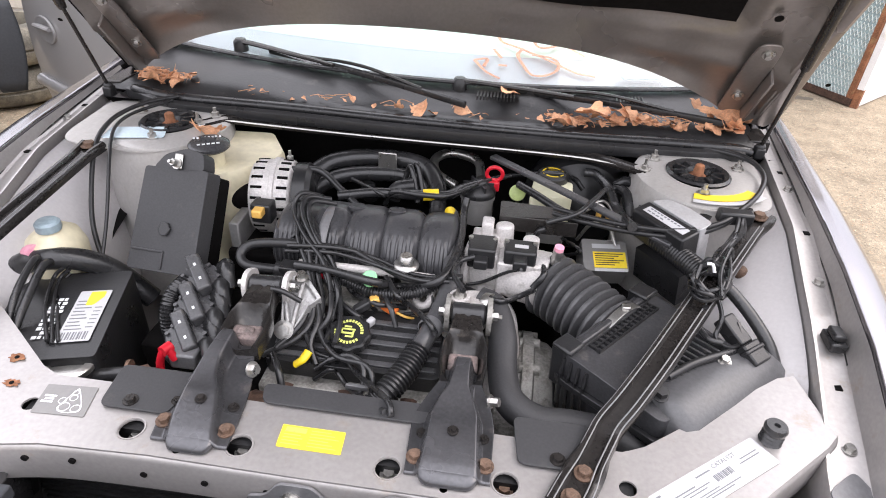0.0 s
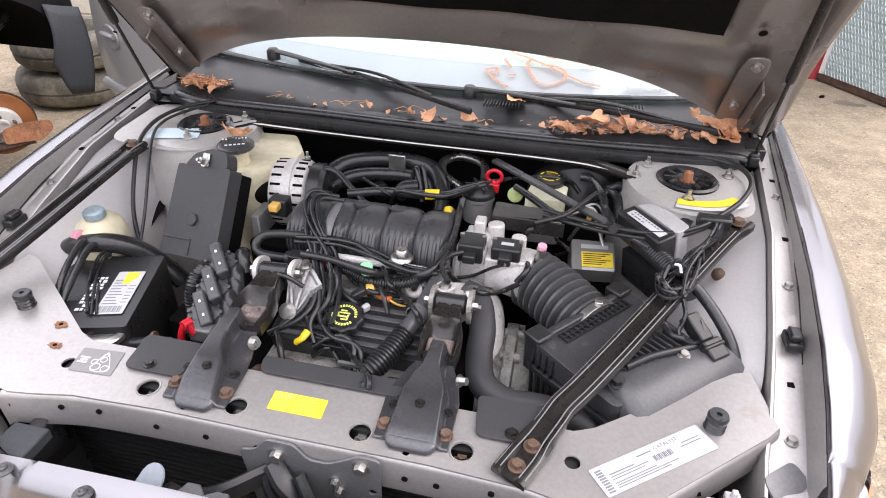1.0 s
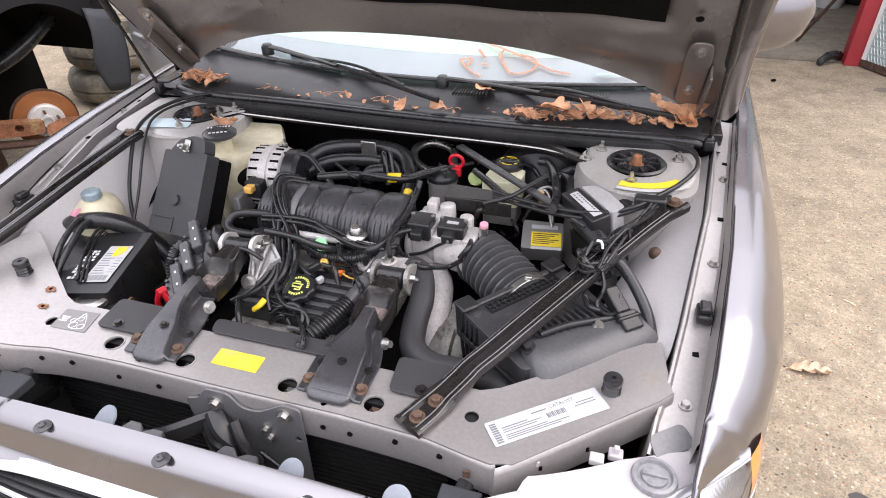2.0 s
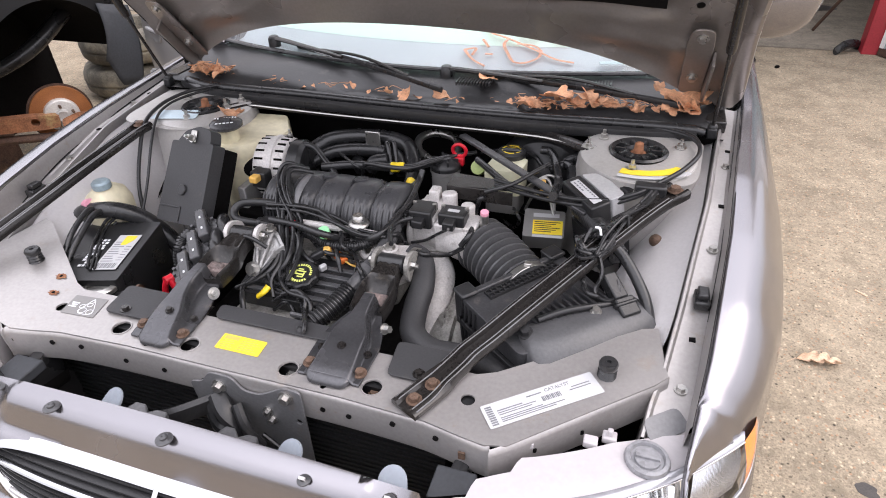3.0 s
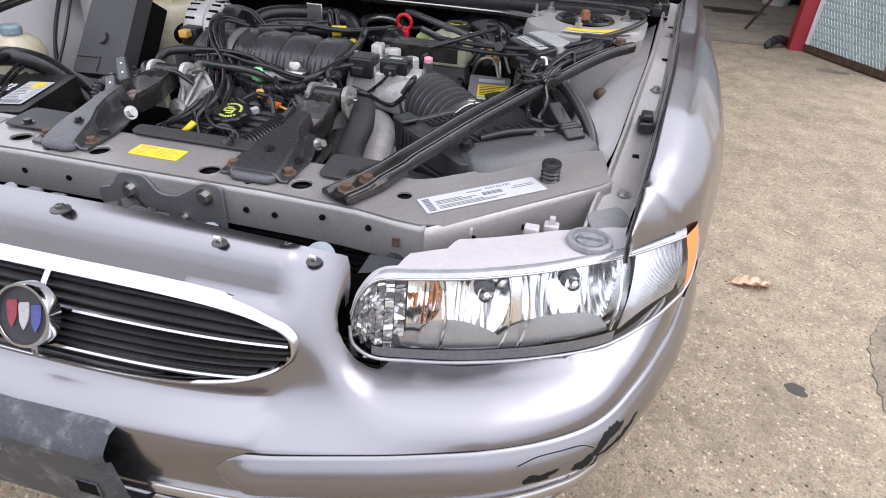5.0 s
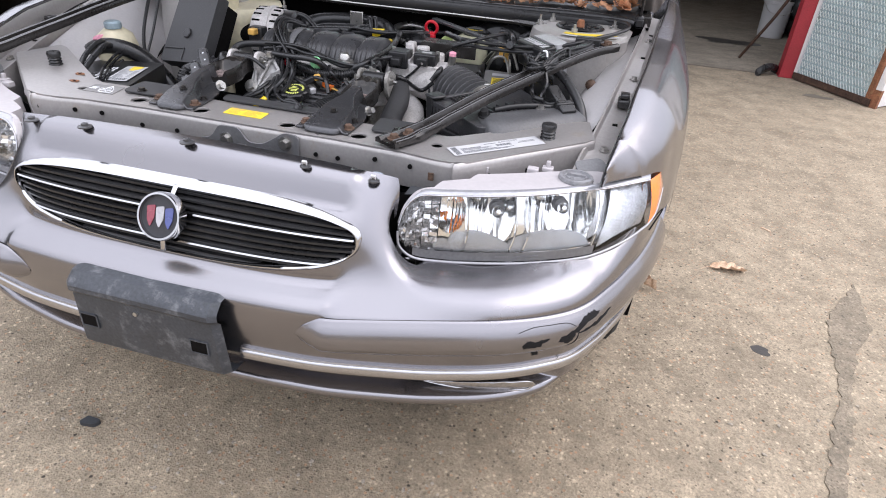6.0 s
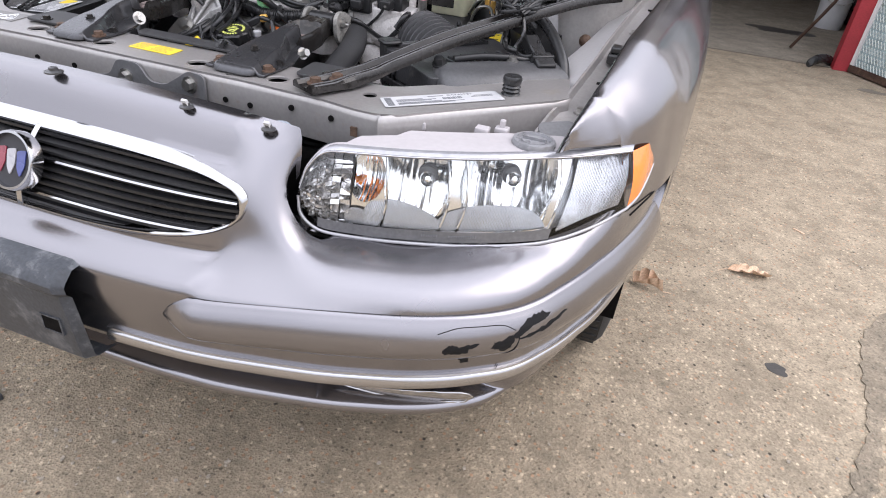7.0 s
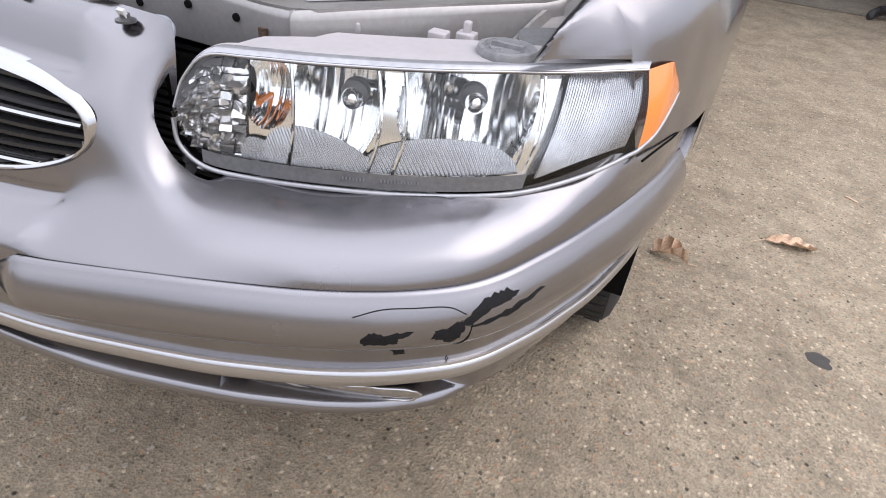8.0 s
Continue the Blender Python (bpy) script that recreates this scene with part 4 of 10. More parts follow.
BAR = [(-0.470, 1.052, 0.843), (-0.448, 1.062, 0.847), (-0.415, 1.098, 0.846), (-0.35, 1.113, 0.840), (-0.2, 1.117, 0.836), (0.0, 1.118, 0.835), (0.2, 1.117, 0.836), (0.34, 1.113, 0.836), (0.40, 1.098, 0.838), (0.455, 1.062, 0.842), (0.485, 1.040, 0.845)]
path = spline(BAR, 8)
loops = []
for i, p in enumerate(path):
    d = (path[min(i + 1, len(path) - 1)] - path[max(i - 1, 0)])
    s = V(d.y, -d.x, 0).normalized()
    loops.append([p + s * a + V(0, 0, b) for a, b in ((0.016, -0.004), (0.018, 0.002), (0.012, 0.006), (0.004, 0.001), (-0.012, 0.001), (-0.016, 0.005), (-0.019, -0.010), (0.0, -0.010))])
rings(bm, loops)
part("bar", bm, M_STEELBLK, towerbar, smooth=50)
# thin bright sweep imitates the highlight on the bar's edge
bm = bmesh.new()
sweep(bm, [p + V(0, -0.0165, 0.003) for p in path[6:-6]], 0.0022, 6, 1, smooth_path=False)
part("edge_highlight", bm, M_ZINC, towerbar, "bright zinc line painted as the edge highlight")
for x, y in ((-0.462, 1.055), (0.478, 1.045)):
    bolt(towerbar, (x, y, 0.849), (0, 0, 1), 0.008, 0.008, M_ZINC, name="nut", stud=0.016)

# ---- windscreen and cabin ----
def screen(x, w):
    """A point of the windscreen: w runs from its lower to its upper edge."""
    k = 0.90 * w
    return V(x * (1 - 0.12 * w), glass_y(x) * (1 - w) + (2.20 + 0.16 * x * x) * w, 0.905 + 0.50 * w + 0.045 * math.sin(math.pi * w) - 0.035 * w * x * x)


bm = bmesh.new()
grid(bm, [[screen(-0.70 + 1.40 * i / 40, j / 16) for j in range(17)] for i in range(41)])
glass = part("windscreen", bm, M_GLASS, car, "greenish windscreen reflecting the sky", 80)
glass.visible_shadow = False
bm = bmesh.new()
sweep(bm, [screen(x, 0.012) + V(0, -0.004, 0.004) for x in (-0.70, -0.5, -0.25, 0, 0.25, 0.5, 0.70)], 0.009, 8, 6, flat=0.6)
part("screen_seal", bm, M_RUBBER, car, "black windscreen edge seal")
bm = bmesh.new()
grid(bm, [[V(x, glass_y(x) + 0.02 + d, z) for d, z in ((0, 0.885), (0.10, 0.895), (0.35, 0.93), (0.55, 0.94), (0.62, 0.90), (0.66, 0.55))] for x in [-0.70 + 1.4 * i / 20 for i in range(21)]])
part("dashboard", bm, M_DASHBAND, car, "pale grey dashboard top", 60)
# pale sheet added behind the glass to imitate its sky reflection
bm = bmesh.new()
grid(bm, [[screen(-0.66 + 1.32 * i / 40, 0.115 + 0.83 * j / 10) + V(0, 0.022, -0.030) for j in range(11)] for i in range(41)])
sky_sheet = part("sun_shade", bm, M_SKYSHEET, car, "added pale green-white sheet painted as the windscreen's sky reflection", 80)
# band added below it for the greyer foot of the reflection
bm = bmesh.new()
grid(bm, [[screen(-0.66 + 1.32 * i / 40, 0.004 + 0.112 * j / 4) + V(0, 0.024, -0.018 - 0.012 * j / 4) for j in range(5)] for i in range(41)])
part("sheet_band", bm, M_DASHBAND, sky_sheet, "added lavender-grey lower band of the reflection sheet", 80)
# marker strokes on the inside of the screen
strokes = [[(0.1, 0.09), (0.13, 0.062), (0.165, 0.045)], [(0.1, 0.09), (0.13, 0.095), (0.125, 0.075)], [(0.16, 0.08), (0.18, 0.08)], [(0.145, 0.122), (0.165, 0.1)], [(0.15, 0.165), (0.165, 0.143), (0.205, 0.13), (0.285, 0.098), (0.345, 0.07), (0.395, 0.06)], [(0.215, 0.128), (0.205, 0.11), (0.22, 0.083), (0.24, 0.06), (0.27, 0.058), (0.3, 0.072), (0.305, 0.092), (0.285, 0.107), (0.24, 0.113)], [(0.24, 0.152), (0.255, 0.135), (0.28, 0.135), (0.305, 0.147), (0.29, 0.17)], [(0.315, 0.145), (0.345, 0.128), (0.37, 0.113)]]
bm = bmesh.new()
for s in strokes:
    sweep(bm, [screen(x, w) + V(0, 0.014, -0.018) for x, w in s], 0.0048, 6, 8, flat=0.4)
part("marker_scrawl", bm, M_PINKMARK, car, "orange-pink marker scrawl on the windscreen", 80)
bm = bmesh.new()
sweep(bm, [screen(x, 0.055) + V(0, 0.008, -0.012) for x in (0.46, 0.52, 0.57)], 0.010, 6, 4, flat=0.3)
part("dash_label", bm, M_BLUEWHITE, car, "pale strip seen through the windscreen foot")


def wiper(pivot, tip, label):
    w = thing("wiper", label, "wiper", pivot)
    a, b = Vector(pivot), Vector(tip)
    mid = a.lerp(b, 0.45)
    bm = bmesh.new()
    sweep(bm, [a, a + V(0, 0, 0.022), a.lerp(mid, 0.5) + V(0, 0, 0.022), mid + V(0, 0, 0.018)], lambda t: 0.012 - 0.005 * t, 8, 6, flat=0.6)
    arm = part("arm", bm, M_STEELBLK, w)
    bm = bmesh.new()
    lathe(bm, [(0.018, 0), (0.018, 0.022), (0.012, 0.030), (0.0, 0.031)], Matrix.Translation(a), 18, False)
    part("pivot_cap", bm, M_BLACK, w)
    bm = bmesh.new()
    s, e = a.lerp(b, 0.12) + V(0, 0.035, 0.004), b
    sweep(bm, [s, s.lerp(e, 0.5) + V(0, 0.0, 0.006), e], 0.0055, 8, 8, flat=1.5)
    part("blade", bm, M_RUBBER, w)
    bm = bmesh.new()
    sweep(bm, [s.lerp(e, 0.2) + V(0, 0, 0.010), s.lerp(e, 0.5) + V(0, 0, 0.024), s.lerp(e, 0.8) + V(0, 0, 0.010)], 0.004, 6, 6)
    part("blade_bridge", bm, M_STEELBLK, w)
    return w


wiper((-0.49, 1.372, 0.918), (0.10, 1.165, 0.905), "black wiper arm and blade parked low on the screen")
wiper((0.075, 1.285, 0.896), (0.655, 1.205, 0.902), "black wiper arm and blade resting on the cowl")

# roof, pillars, sides and tail close the car behind the screen
for sx in (1, -1):
    bm = bmesh.new()
    sweep(bm, [(sx * 0.715, 1.40, 0.90), (sx * 0.69, 1.75, 1.12), (sx * 0.625, 2.20, 1.385), (sx * 0.60, 2.8, 1.42), (sx * 0.60, 3.3, 1.385), (sx * 0.66, 4.0, 1.02)], 0.035, 10, 8)
    part("roof_pillar", bm, M_PAINT, car, smooth=60)
bm = bmesh.new()
grid(bm, [[V(x, y, 1.405 + 0.03 * (1 - (x / 0.62) ** 2) - 0.05 * ((y - 2.6) / 0.75) ** 2) for x in [-0.62 + 1.24 * i / 16 for i in range(17)]] for y in [2.12 + 1.25 * j / 12 for j in range(13)]])
part("roof", bm, M_PAINT, car, smooth=60)


def side_shape(bm, y0, y1):
    rows = []
    for i in range(40):
        y = y0 + (y1 - y0) * i / 39
        top = interp(y, [1.7, 3.6, 4.2, 4.95], [0.885, 0.93, 0.95, 0.90])
        tuck = interp(y, [1.7, 4.2, 4.95], [0.895, 0.89, 0.80])
        low = 0.20
        d = 0.37 ** 2 - (y - 3.77) ** 2
        if d > 0:
            low = 0.33 + math.sqrt(d)
        rows.append([V(tuck - 0.05, y, top), V(tuck - 0.02, y, top - 0.03), V(tuck, y, top - 0.2 if low < top - 0.25 else low + 0.03), V(tuck + 0.003, y, max(0.5, low + 0.02)), V(tuck - 0.02, y, max(0.30, low + 0.01)), V(tuck - 0.06, y, low)])
    grid(bm, rows)


part("body_side", mirrored(lambda b: side_shape(b, 1.75, 4.92), 1), M_PAINT, car, smooth=45)
part("body_side", mirrored(lambda b: side_shape(b, 2.85, 4.92), -1), M_PAINT, car, smooth=45)
bm = bmesh.new()
grid(bm, [[V(x, y, 0.93 + 0.03 * (1 - (x / 0.84) ** 2) - 0.06 * max(0, y - 4.6)) for x in [-0.84 + 1.68 * i / 16 for i in range(17)]] for y in (3.9, 4.2, 4.6, 4.9)])
grid(bm, [[V(x, 4.90 + 0.06 * (1 - (x / 0.8) ** 2), z) for x in [-0.81 + 1.62 * i / 16 for i in range(17)]] for z in (0.90, 0.7, 0.5, 0.25)])
part("boot_lid", bm, M_PAINT, car, smooth=45)
for sx in (1, -1):
    bm = bmesh.new()
    grid(bm, [[V(sx * (0.84 - 0.20 * k / 6), y, 0.90 + 0.48 * k / 6) for k in range(7)] for y in (1.72 + 0.25, 2.4, 2.9, 3.35)])
    part("side_window", bm, M_GLASS, car, "dark side window")
bm = bmesh.new()
grid(bm, [[V(x * (1 - 0.1 * k / 6), 3.95 - 0.65 * k / 6, 0.96 + 0.42 * k / 6) for x in (-0.62, -0.3, 0, 0.3, 0.62)] for k in range(7)])
part("rear_window", bm, M_GLASS, car)
bm = bmesh.new()
box(bm, (-0.83, 1.35, 0.18), (0.83, 4.8, 0.26))
part("floorpan", bm, M_VOID, car)

# wing mirrors
def mirror_shape(bm):
    loops = []
    for k in range(10):
        t = k / 9
        r = 0.105 * math.sqrt(max(1 - max(0, 1.7 * t - 0.7) ** 2.4, 0.01)) * (0.9 + 0.1 * min(1, 3 * t))
        loops.append([V(0.815 + 0.205 * t, 1.80 + r * 0.65 * math.cos(a) + 0.03 * t, 1.003 + 0.012 * t + r * math.sin(a)) for a in [2 * math.pi * j / 28 for j in range(28)]])
    rings(bm, loops)


part("wing_mirror", mirrored(mirror_shape, 1), M_PAINT, car, "silver wing mirror", 50)

# the passenger door stands open
HINGE = V(-0.895, 1.735, 0)
DDIR = V(-0.845, 0.535, 0).normalized()
open_door = part("open_door", bmesh.new(), M_PRIMER, car, "silver front door swung open")
dmx = frame_on(HINGE, DDIR, (0, 0, 1))


def door_skin(bm, off):
    rows = []
    for i in range(24):
        s = 1.08 * i / 23
        rows.append([dmx @ V(s, off + 0.025 * math.sin(math.pi * min(max((z - 0.25) / 0.65, 0), 1)) * (1 if off > 0 else 0.1), z) for z in (0.25, 0.32, 0.40, 0.46, 0.52, 0.60, 0.70, 0.80, 0.87, 0.90)])
    grid(bm, rows)


bm = bmesh.new()
door_skin(bm, 0.03)
door_skin(bm, -0.06)
for s in (0, 1.08):
    box(bm, (s - 0.002, -0.06, 0.25), (s + 0.002, 0.035, 0.90), dmx)
box(bm, (0, -0.06, 0.245), (1.08, 0.035, 0.25), dmx)
bmesh.ops.recalc_face_normals(bm, faces=bm.faces[:])
bm.to_mesh(open_door.data)
bm.free()
open_door.data.materials.clear()
open_door.data.materials.append(M_PRIMER)
open_door.data.polygons.foreach_set("use_smooth", [True] * len(open_door.data.polygons))
open_door.data.set_sharp_from_angle(angle=radians(40))
bm = bmesh.new()
sweep(bm, [dmx @ V(s, 0.060, 0.455) for s in (0.02, 0.5, 1.06)], 0.026, 10, 6, flat=1.0)
part("rub_strip", bm, M_PRIMER, open_door, "grey door rub strip", 60)
bm = bmesh.new()
hc = dmx @ V(0.875, 0.056, 0.695)
hm = frame_on(hc, DDIR, dmx.to_3x3() @ V(0, 1, 0))
lathe(bm, [(0.062, -0.004), (0.062, 0.004), (0.056, 0.006), (0.050, 0.003), (0.03, -0.004), (0.0, -0.006)], hm @ Matrix.Diagonal((1.45, 0.85, 1, 1)), 28, False)
hcup = part("door_handle", bm, M_PRIMER, open_door, "silver oval door handle", 50)
bm = bmesh.new()
sweep(bm, [hm @ V(-0.07, -0.012, 0.008), hm @ V(0, -0.014, 0.016), hm @ V(0.07, -0.006, 0.008)], 0.014, 8, 6, flat=0.6)
part("handle_lever", bm, M_PRIMER, open_door)
bm = bmesh.new()
lp = []
for k in range(10):
    t = k / 9
    r = 0.075 * math.sqrt(max(1 - (2 * t - 1) ** 4, 0.02))
    lp.append([dmx @ V(0.06 + r * 0.75 * math.cos(a), 0.06 + 0.14 * t, 0.965 + r * math.sin(a)) for a in [2 * math.pi * j / 20 for j in range(20)]])
rings(bm, lp)
part("door_mirror", bm, M_PAINT, open_door, "silver wing mirror on the open door", 50)

# ---- bonnet, raised ----
HS, HC = 0.777, 0.63


def hood_pt(x, w, off=0.0):
    """off lifts towards the outer skin."""
    crown = -0.02 * (x / 0.74) ** 2
    return V(x, 1.31 - HC * w + HS * (off + crown), 0.91 + HS * w + HC * (off + crown))


def hood_rear(x):
    return max(0.205 - 0.20 * x * x - 0.45 * x ** 4, 0.0)


def hood_skin(bm, off, half=0.75, w1=1.12, inset=0.0):
    rows = []
    for i in range(49):
        x = -half + 2 * half * i / 48
        r = hood_rear(x) + inset
        end = w1 - 0.18 * (x / half) ** 2
        rows.append([hood_pt(x, r + (end - r) * j / 24, off) for j in range(25)])
    grid(bm, rows)
    return rows


bm = bmesh.new()
a = hood_skin(bm, 0.045)
hood = part("bonnet", bm, M_PAINT, car, "raised silver bonnet", 60)
bm = bmesh.new()
rows = []
for i in range(61):
    x = -0.745 + 1.49 * i / 60
    r, end = hood_rear(x), 1.11 - 0.18 * (x / 0.745) ** 2
    row = []
    for j in range(41):
        w = r + (end - r) * j / 40
        d = 0.0
        e = min(abs(x) - 0, 9)
        edge = min(0.745 - abs(x), w - r, end - w)
        d += -0.018 * math.exp(-(edge / 0.018) ** 2)
        if abs(x) < 0.61 and 0.265 < w < 0.98:
            m_ = min(0.61 - abs(x), w - 0.265, 0.98 - w)
            d += 0.022 * min(m_ / 0.02, 1)
        d -= 0.010 * math.exp(-((w - 0.225 + 0.05 * (abs(x) / 0.6) ** 2) / 0.018) ** 2)
        row.append(hood_pt(x, w, d))
    rows.append(row)
grid(bm, rows)
part("bonnet_frame", bm, M_HOODIN, hood, "grey-brown pressed inner frame", 50)
bm = bmesh.new()
grid(bm, [[hood_pt(x, w, 0.006 - 0.004 * math.cos(x * 21) * math.cos(w * 25)) for w in [0.285 + 0.66 * j / 24 for j in range(25)]] for x in [-0.592 + 1.184 * i / 40 for i in range(41)]])
part("insulation_pad", bm, M_VOID, hood, "black insulation pad", 60)
for sx in (1, -1):
    bm = bmesh.new()
    grid(bm, [[hood_pt(sx * 0.75, r0, o) for o in (0.045, 0.02, -0.018)] for r0 in [0.0 + 0.94 * k / 20 for k in range(21)]])
    part("bonnet_edge", bm, M_PAINT, hood, smooth=60)
bm = bmesh.new()
rows = []
for k in range(25):
    w = -0.012 + 0.93 * k / 24
    xe = interp(w, [-0.012, 0.0, 0.06, 0.144, 0.228, 0.30, 0.92], [0.782, 0.794, 0.791, 0.783, 0.775, 0.771, 0.762])
    rows.append([hood_pt(0.725, w, 0.0), hood_pt(0.738, w, -0.016), hood_pt(xe - 0.010, w, -0.020), hood_pt(xe - 0.003, w, -0.016), hood_pt(xe, w, -0.006), hood_pt(xe, w, 0.020), hood_pt(0.748, w, 0.047)])
rings(bm, rows, True, True)
part("hem_flange", bm, M_HOODIN, hood, "folded grey-brown bonnet flange", 40)
for sx in (1, -1):
    # hinge arm bolted under the bonnet corner
    bm = bmesh.new()
    hm = frame_on(hood_pt(sx * 0.672, 0.13, -0.014), V(0, -HC, HS), V(0, -HS, -HC))
    plate(bm, rounded([(-0.10, -0.028), (0.085, -0.026), (0.13, -0.020), (0.13, 0.022), (0.085, 0.028), (-0.10, 0.022)], 0.018), 0.005, hm)
    box(bm, (-0.14, -0.032 * sx - 0.003, -0.004), (0.05, -0.032 * sx + 0.003, 0.032), hm)
    hinge = part("bonnet_hinge", bm, M_HOODIN, hood, "pressed steel bonnet hinge", bevel=0.002)
    for u in (-0.035, 0.105):
        bm = bmesh.new()
        c = hm @ V(u, 0, 0.005)
        n = hm.to_3x3() @ V(0, 0, 1)
        cyl(bm, c, c + n * 0.003, 0.012, seg=16)
        cyl(bm, c + n * 0.003, c + n * 0.010, 0.0075, seg=6)
        part("hinge_bolt", bm, M_ZINC, hood)
    for u, v_, r in ((0.19, 0.02 * sx, 0.008), (0.01, -0.16 * sx, 0.005)):
        bm = bmesh.new()
        c = hm @ V(u, v_, -0.006)
        n = hm.to_3x3() @ V(0, 0, 1)
        cyl(bm, c, c + n * 0.0015, r, seg=14)
        part("frame_hole", bm, M_VOID, hood)
    # hinge foot on the wing rail
    bm = bmesh.new()
    sweep(bm, [(sx * 0.742, 1.33, 0.868), (sx * 0.740, 1.30, 0.885), (sx * 0.722, 1.29, 0.915), (sx * 0.70, 1.275, 0.945)], 0.017, 8, 6, flat=0.5)
    box(bm, (sx * 0.742 - 0.022, 1.20, 0.845), (sx * 0.742 + 0.022, 1.36, 0.872))
    part("hinge_foot", bm, M_STEELBLK, car, bevel=0.003)
    # gas strut
    gs = thing("gas_strut", "black bonnet gas strut with a thin rod", "gas strut", (sx * 0.735, 1.165, 0.86))
    f, t = V(sx * 0.733, 1.170, 0.870), V(sx * 0.705, 0.945, 1.345)
    bm = bmesh.new()
    cyl(bm, f, f.lerp(t, 0.45), 0.0042, seg=10)
    part("rod", bm, M_STEELBLK, gs)
    bm = bmesh.new()
    d = (t - f).normalized()
    lathe(bm, [(0.005, 0), (0.0085, 0.002), (0.0100, 0.012), (0.0100, 0.285), (0.006, 0.29)], frame_on(f.lerp(t, 0.40), d, V(1, 0, 0)) @ Matrix.Rotation(radians(90), 4, "Y"), 16)
    part("cylinder", bm, M_STEELBLK, gs)
    bm = bmesh.new()
    ball(bm, f, 0.011, 12)
    box(bm, f + V(-0.010, -0.012, -0.024), f + V(0.010, 0.012, 0.0))
    part("ball_socket", bm, M_BLACK, gs, bevel=0.003)

# ---- wheels ----
def wheel(cx, cy):
    w = thing("wheel", "black road tyre on a dark steel wheel", "wheel", (cx, cy, 0))
    rot = Matrix.Translation((cx, cy, WHEEL_R)) @ Matrix.Rotation(radians(90), 4, "Y")
    bm = bmesh.new()
    lathe(bm, [(0.20, -0.10), (0.225, -0.103), (0.27, -0.108), (0.305, -0.100), (0.320, -0.088), (0.325, -0.05), (0.325, 0.05), (0.320, 0.088), (0.305, 0.100), (0.27, 0.108), (0.225, 0.103), (0.20, 0.10)], rot, 56)
    tyre = part("tyre", bm, M_TYRE, w)
    bm = bmesh.new()
    for k in range(56):
        for z in (-0.068, -0.022, 0.022, 0.068):
            box(bm, (0.3235, -0.0125, z - 0.016), (0.3270, 0.0125, z + 0.016), rot @ Matrix.Rotation(2 * math.pi * (k + (0.5 if z > 0 else 0)) / 56, 4, "Z"))
    part("tread_blocks", bm, M_TYRE, tyre)
    bm = bmesh.new()
    lathe(bm, [(0.205, -0.09), (0.195, -0.07), (0.19, 0.02), (0.10, 0.05), (0.05, 0.06), (0.0, 0.06)], rot, 40, False)
    part("rim", bm, M_GREYSTEEL, w)
    return w


for x, y in ((0.730, WHEEL_Y), (-0.730, WHEEL_Y), (0.765, 3.77), (-0.765, 3.77)):
    wheel(x, y)
for sx in (1, -1):
    for yc in (WHEEL_Y, 3.77):
        bm = bmesh.new()
        grid(bm, [[V(sx * x, yc + 0.36 * math.cos(a), 0.34 + 0.36 * math.sin(a)) for x in (0.58, 0.835)] for a in [math.pi * k / 20 - 0.25 for k in range(24)]])
        part("wheel_arch_liner", bm, M_VOID, car, "black wheel arch liner")


# ---- nose: bumper cover, grille, lamps ----
PLAN = spline([(x, y, 0) for x, y in ((0, 0.036), (0.15, 0.040), (0.26, 0.048), (0.32, 0.057), (0.37, 0.0675), (0.42, 0.079), (0.47, 0.092), (0.52, 0.109), (0.57, 0.128), (0.62, 0.153), (0.66, 0.179), (0.693, 0.207), (0.718, 0.240), (0.739, 0.280), (0.758, 0.320), (0.774, 0.360), (0.800, 0.43), (0.826, 0.53), (0.842, 0.62), (0.850, 0.70))], 8)
PACC = [0.0]
for _a, _b in zip(PLAN, PLAN[1:]):
    PACC.append(PACC[-1] + (_b - _a).length)
PLEN = PACC[-1]


def plan_at(s):
    """Point and outward normal of the bumper's plan at the arc length s from the middle, s < 0 on the other side."""
    q = min(abs(s), PLEN - 1e-4)
    j = max(1, int(np.searchsorted(PACC, q)))
    f = (q - PACC[j - 1]) / (PACC[j] - PACC[j - 1])
    p = PLAN[j - 1].lerp(PLAN[j], f)
    d = (PLAN[min(j + 2, len(PLAN) - 1)] - PLAN[max(j - 3, 0)]).normalized()
    n = V(d.y, -d.x, 0)
    if q < 0.01:
        n = V(0, -1, 0)
    if s < 0:
        p, n = V(-p.x, p.y, 0), V(-n.x, n.y, 0)
    return p, n


def s_of(x):
    """Arc length at which the plan has that x."""
    return math.copysign(float(np.interp(abs(x), [p.x for p in PLAN], PACC)), x)


def grille_y(x, z=0.625):
    """The grille is upright at its foot and leans back towards its top."""
    t = (z - 0.57) / 0.11
    ends = 2.2 * x ** 4 * min(max((0.66 - z) / 0.05, 0.0), 1.0)
    return 0.093 + 0.068 * t * abs(t) + 0.06 * x * x + ends


LOWER = [(0.318, 0.156, 0.13), (0.321, 0.101, 0.085), (0.326, 0.066, 0.054), (0.333, 0.046, 0.038), (0.342, 0.031, 0.027), (0.352, 0.024, 0.021), (0.361, 0.023, 0.017), (0.368, 0.029, 0.014), (0.373, 0.041, 0.012), (0.376, 0.056, 0.01), (0.378, 0.08, 0.008), (0.381, 0.1, 0.006), (0.4, 0.105, 0.004), (0.424, 0.085, 0.003), (0.434, 0.018, 0.004), (0.44, 0.006, 0.003), (0.452, 0.002, 0.001), (0.475, 0.001, 0.001), (0.505, 0.0, 0.0), (0.53, 0.0, 0.0), (0.546, 0.001, 0.001)]


ZN = [0.318, 0.361, 0.400, 0.434, 0.444, 0.4668, 0.503, 0.548]
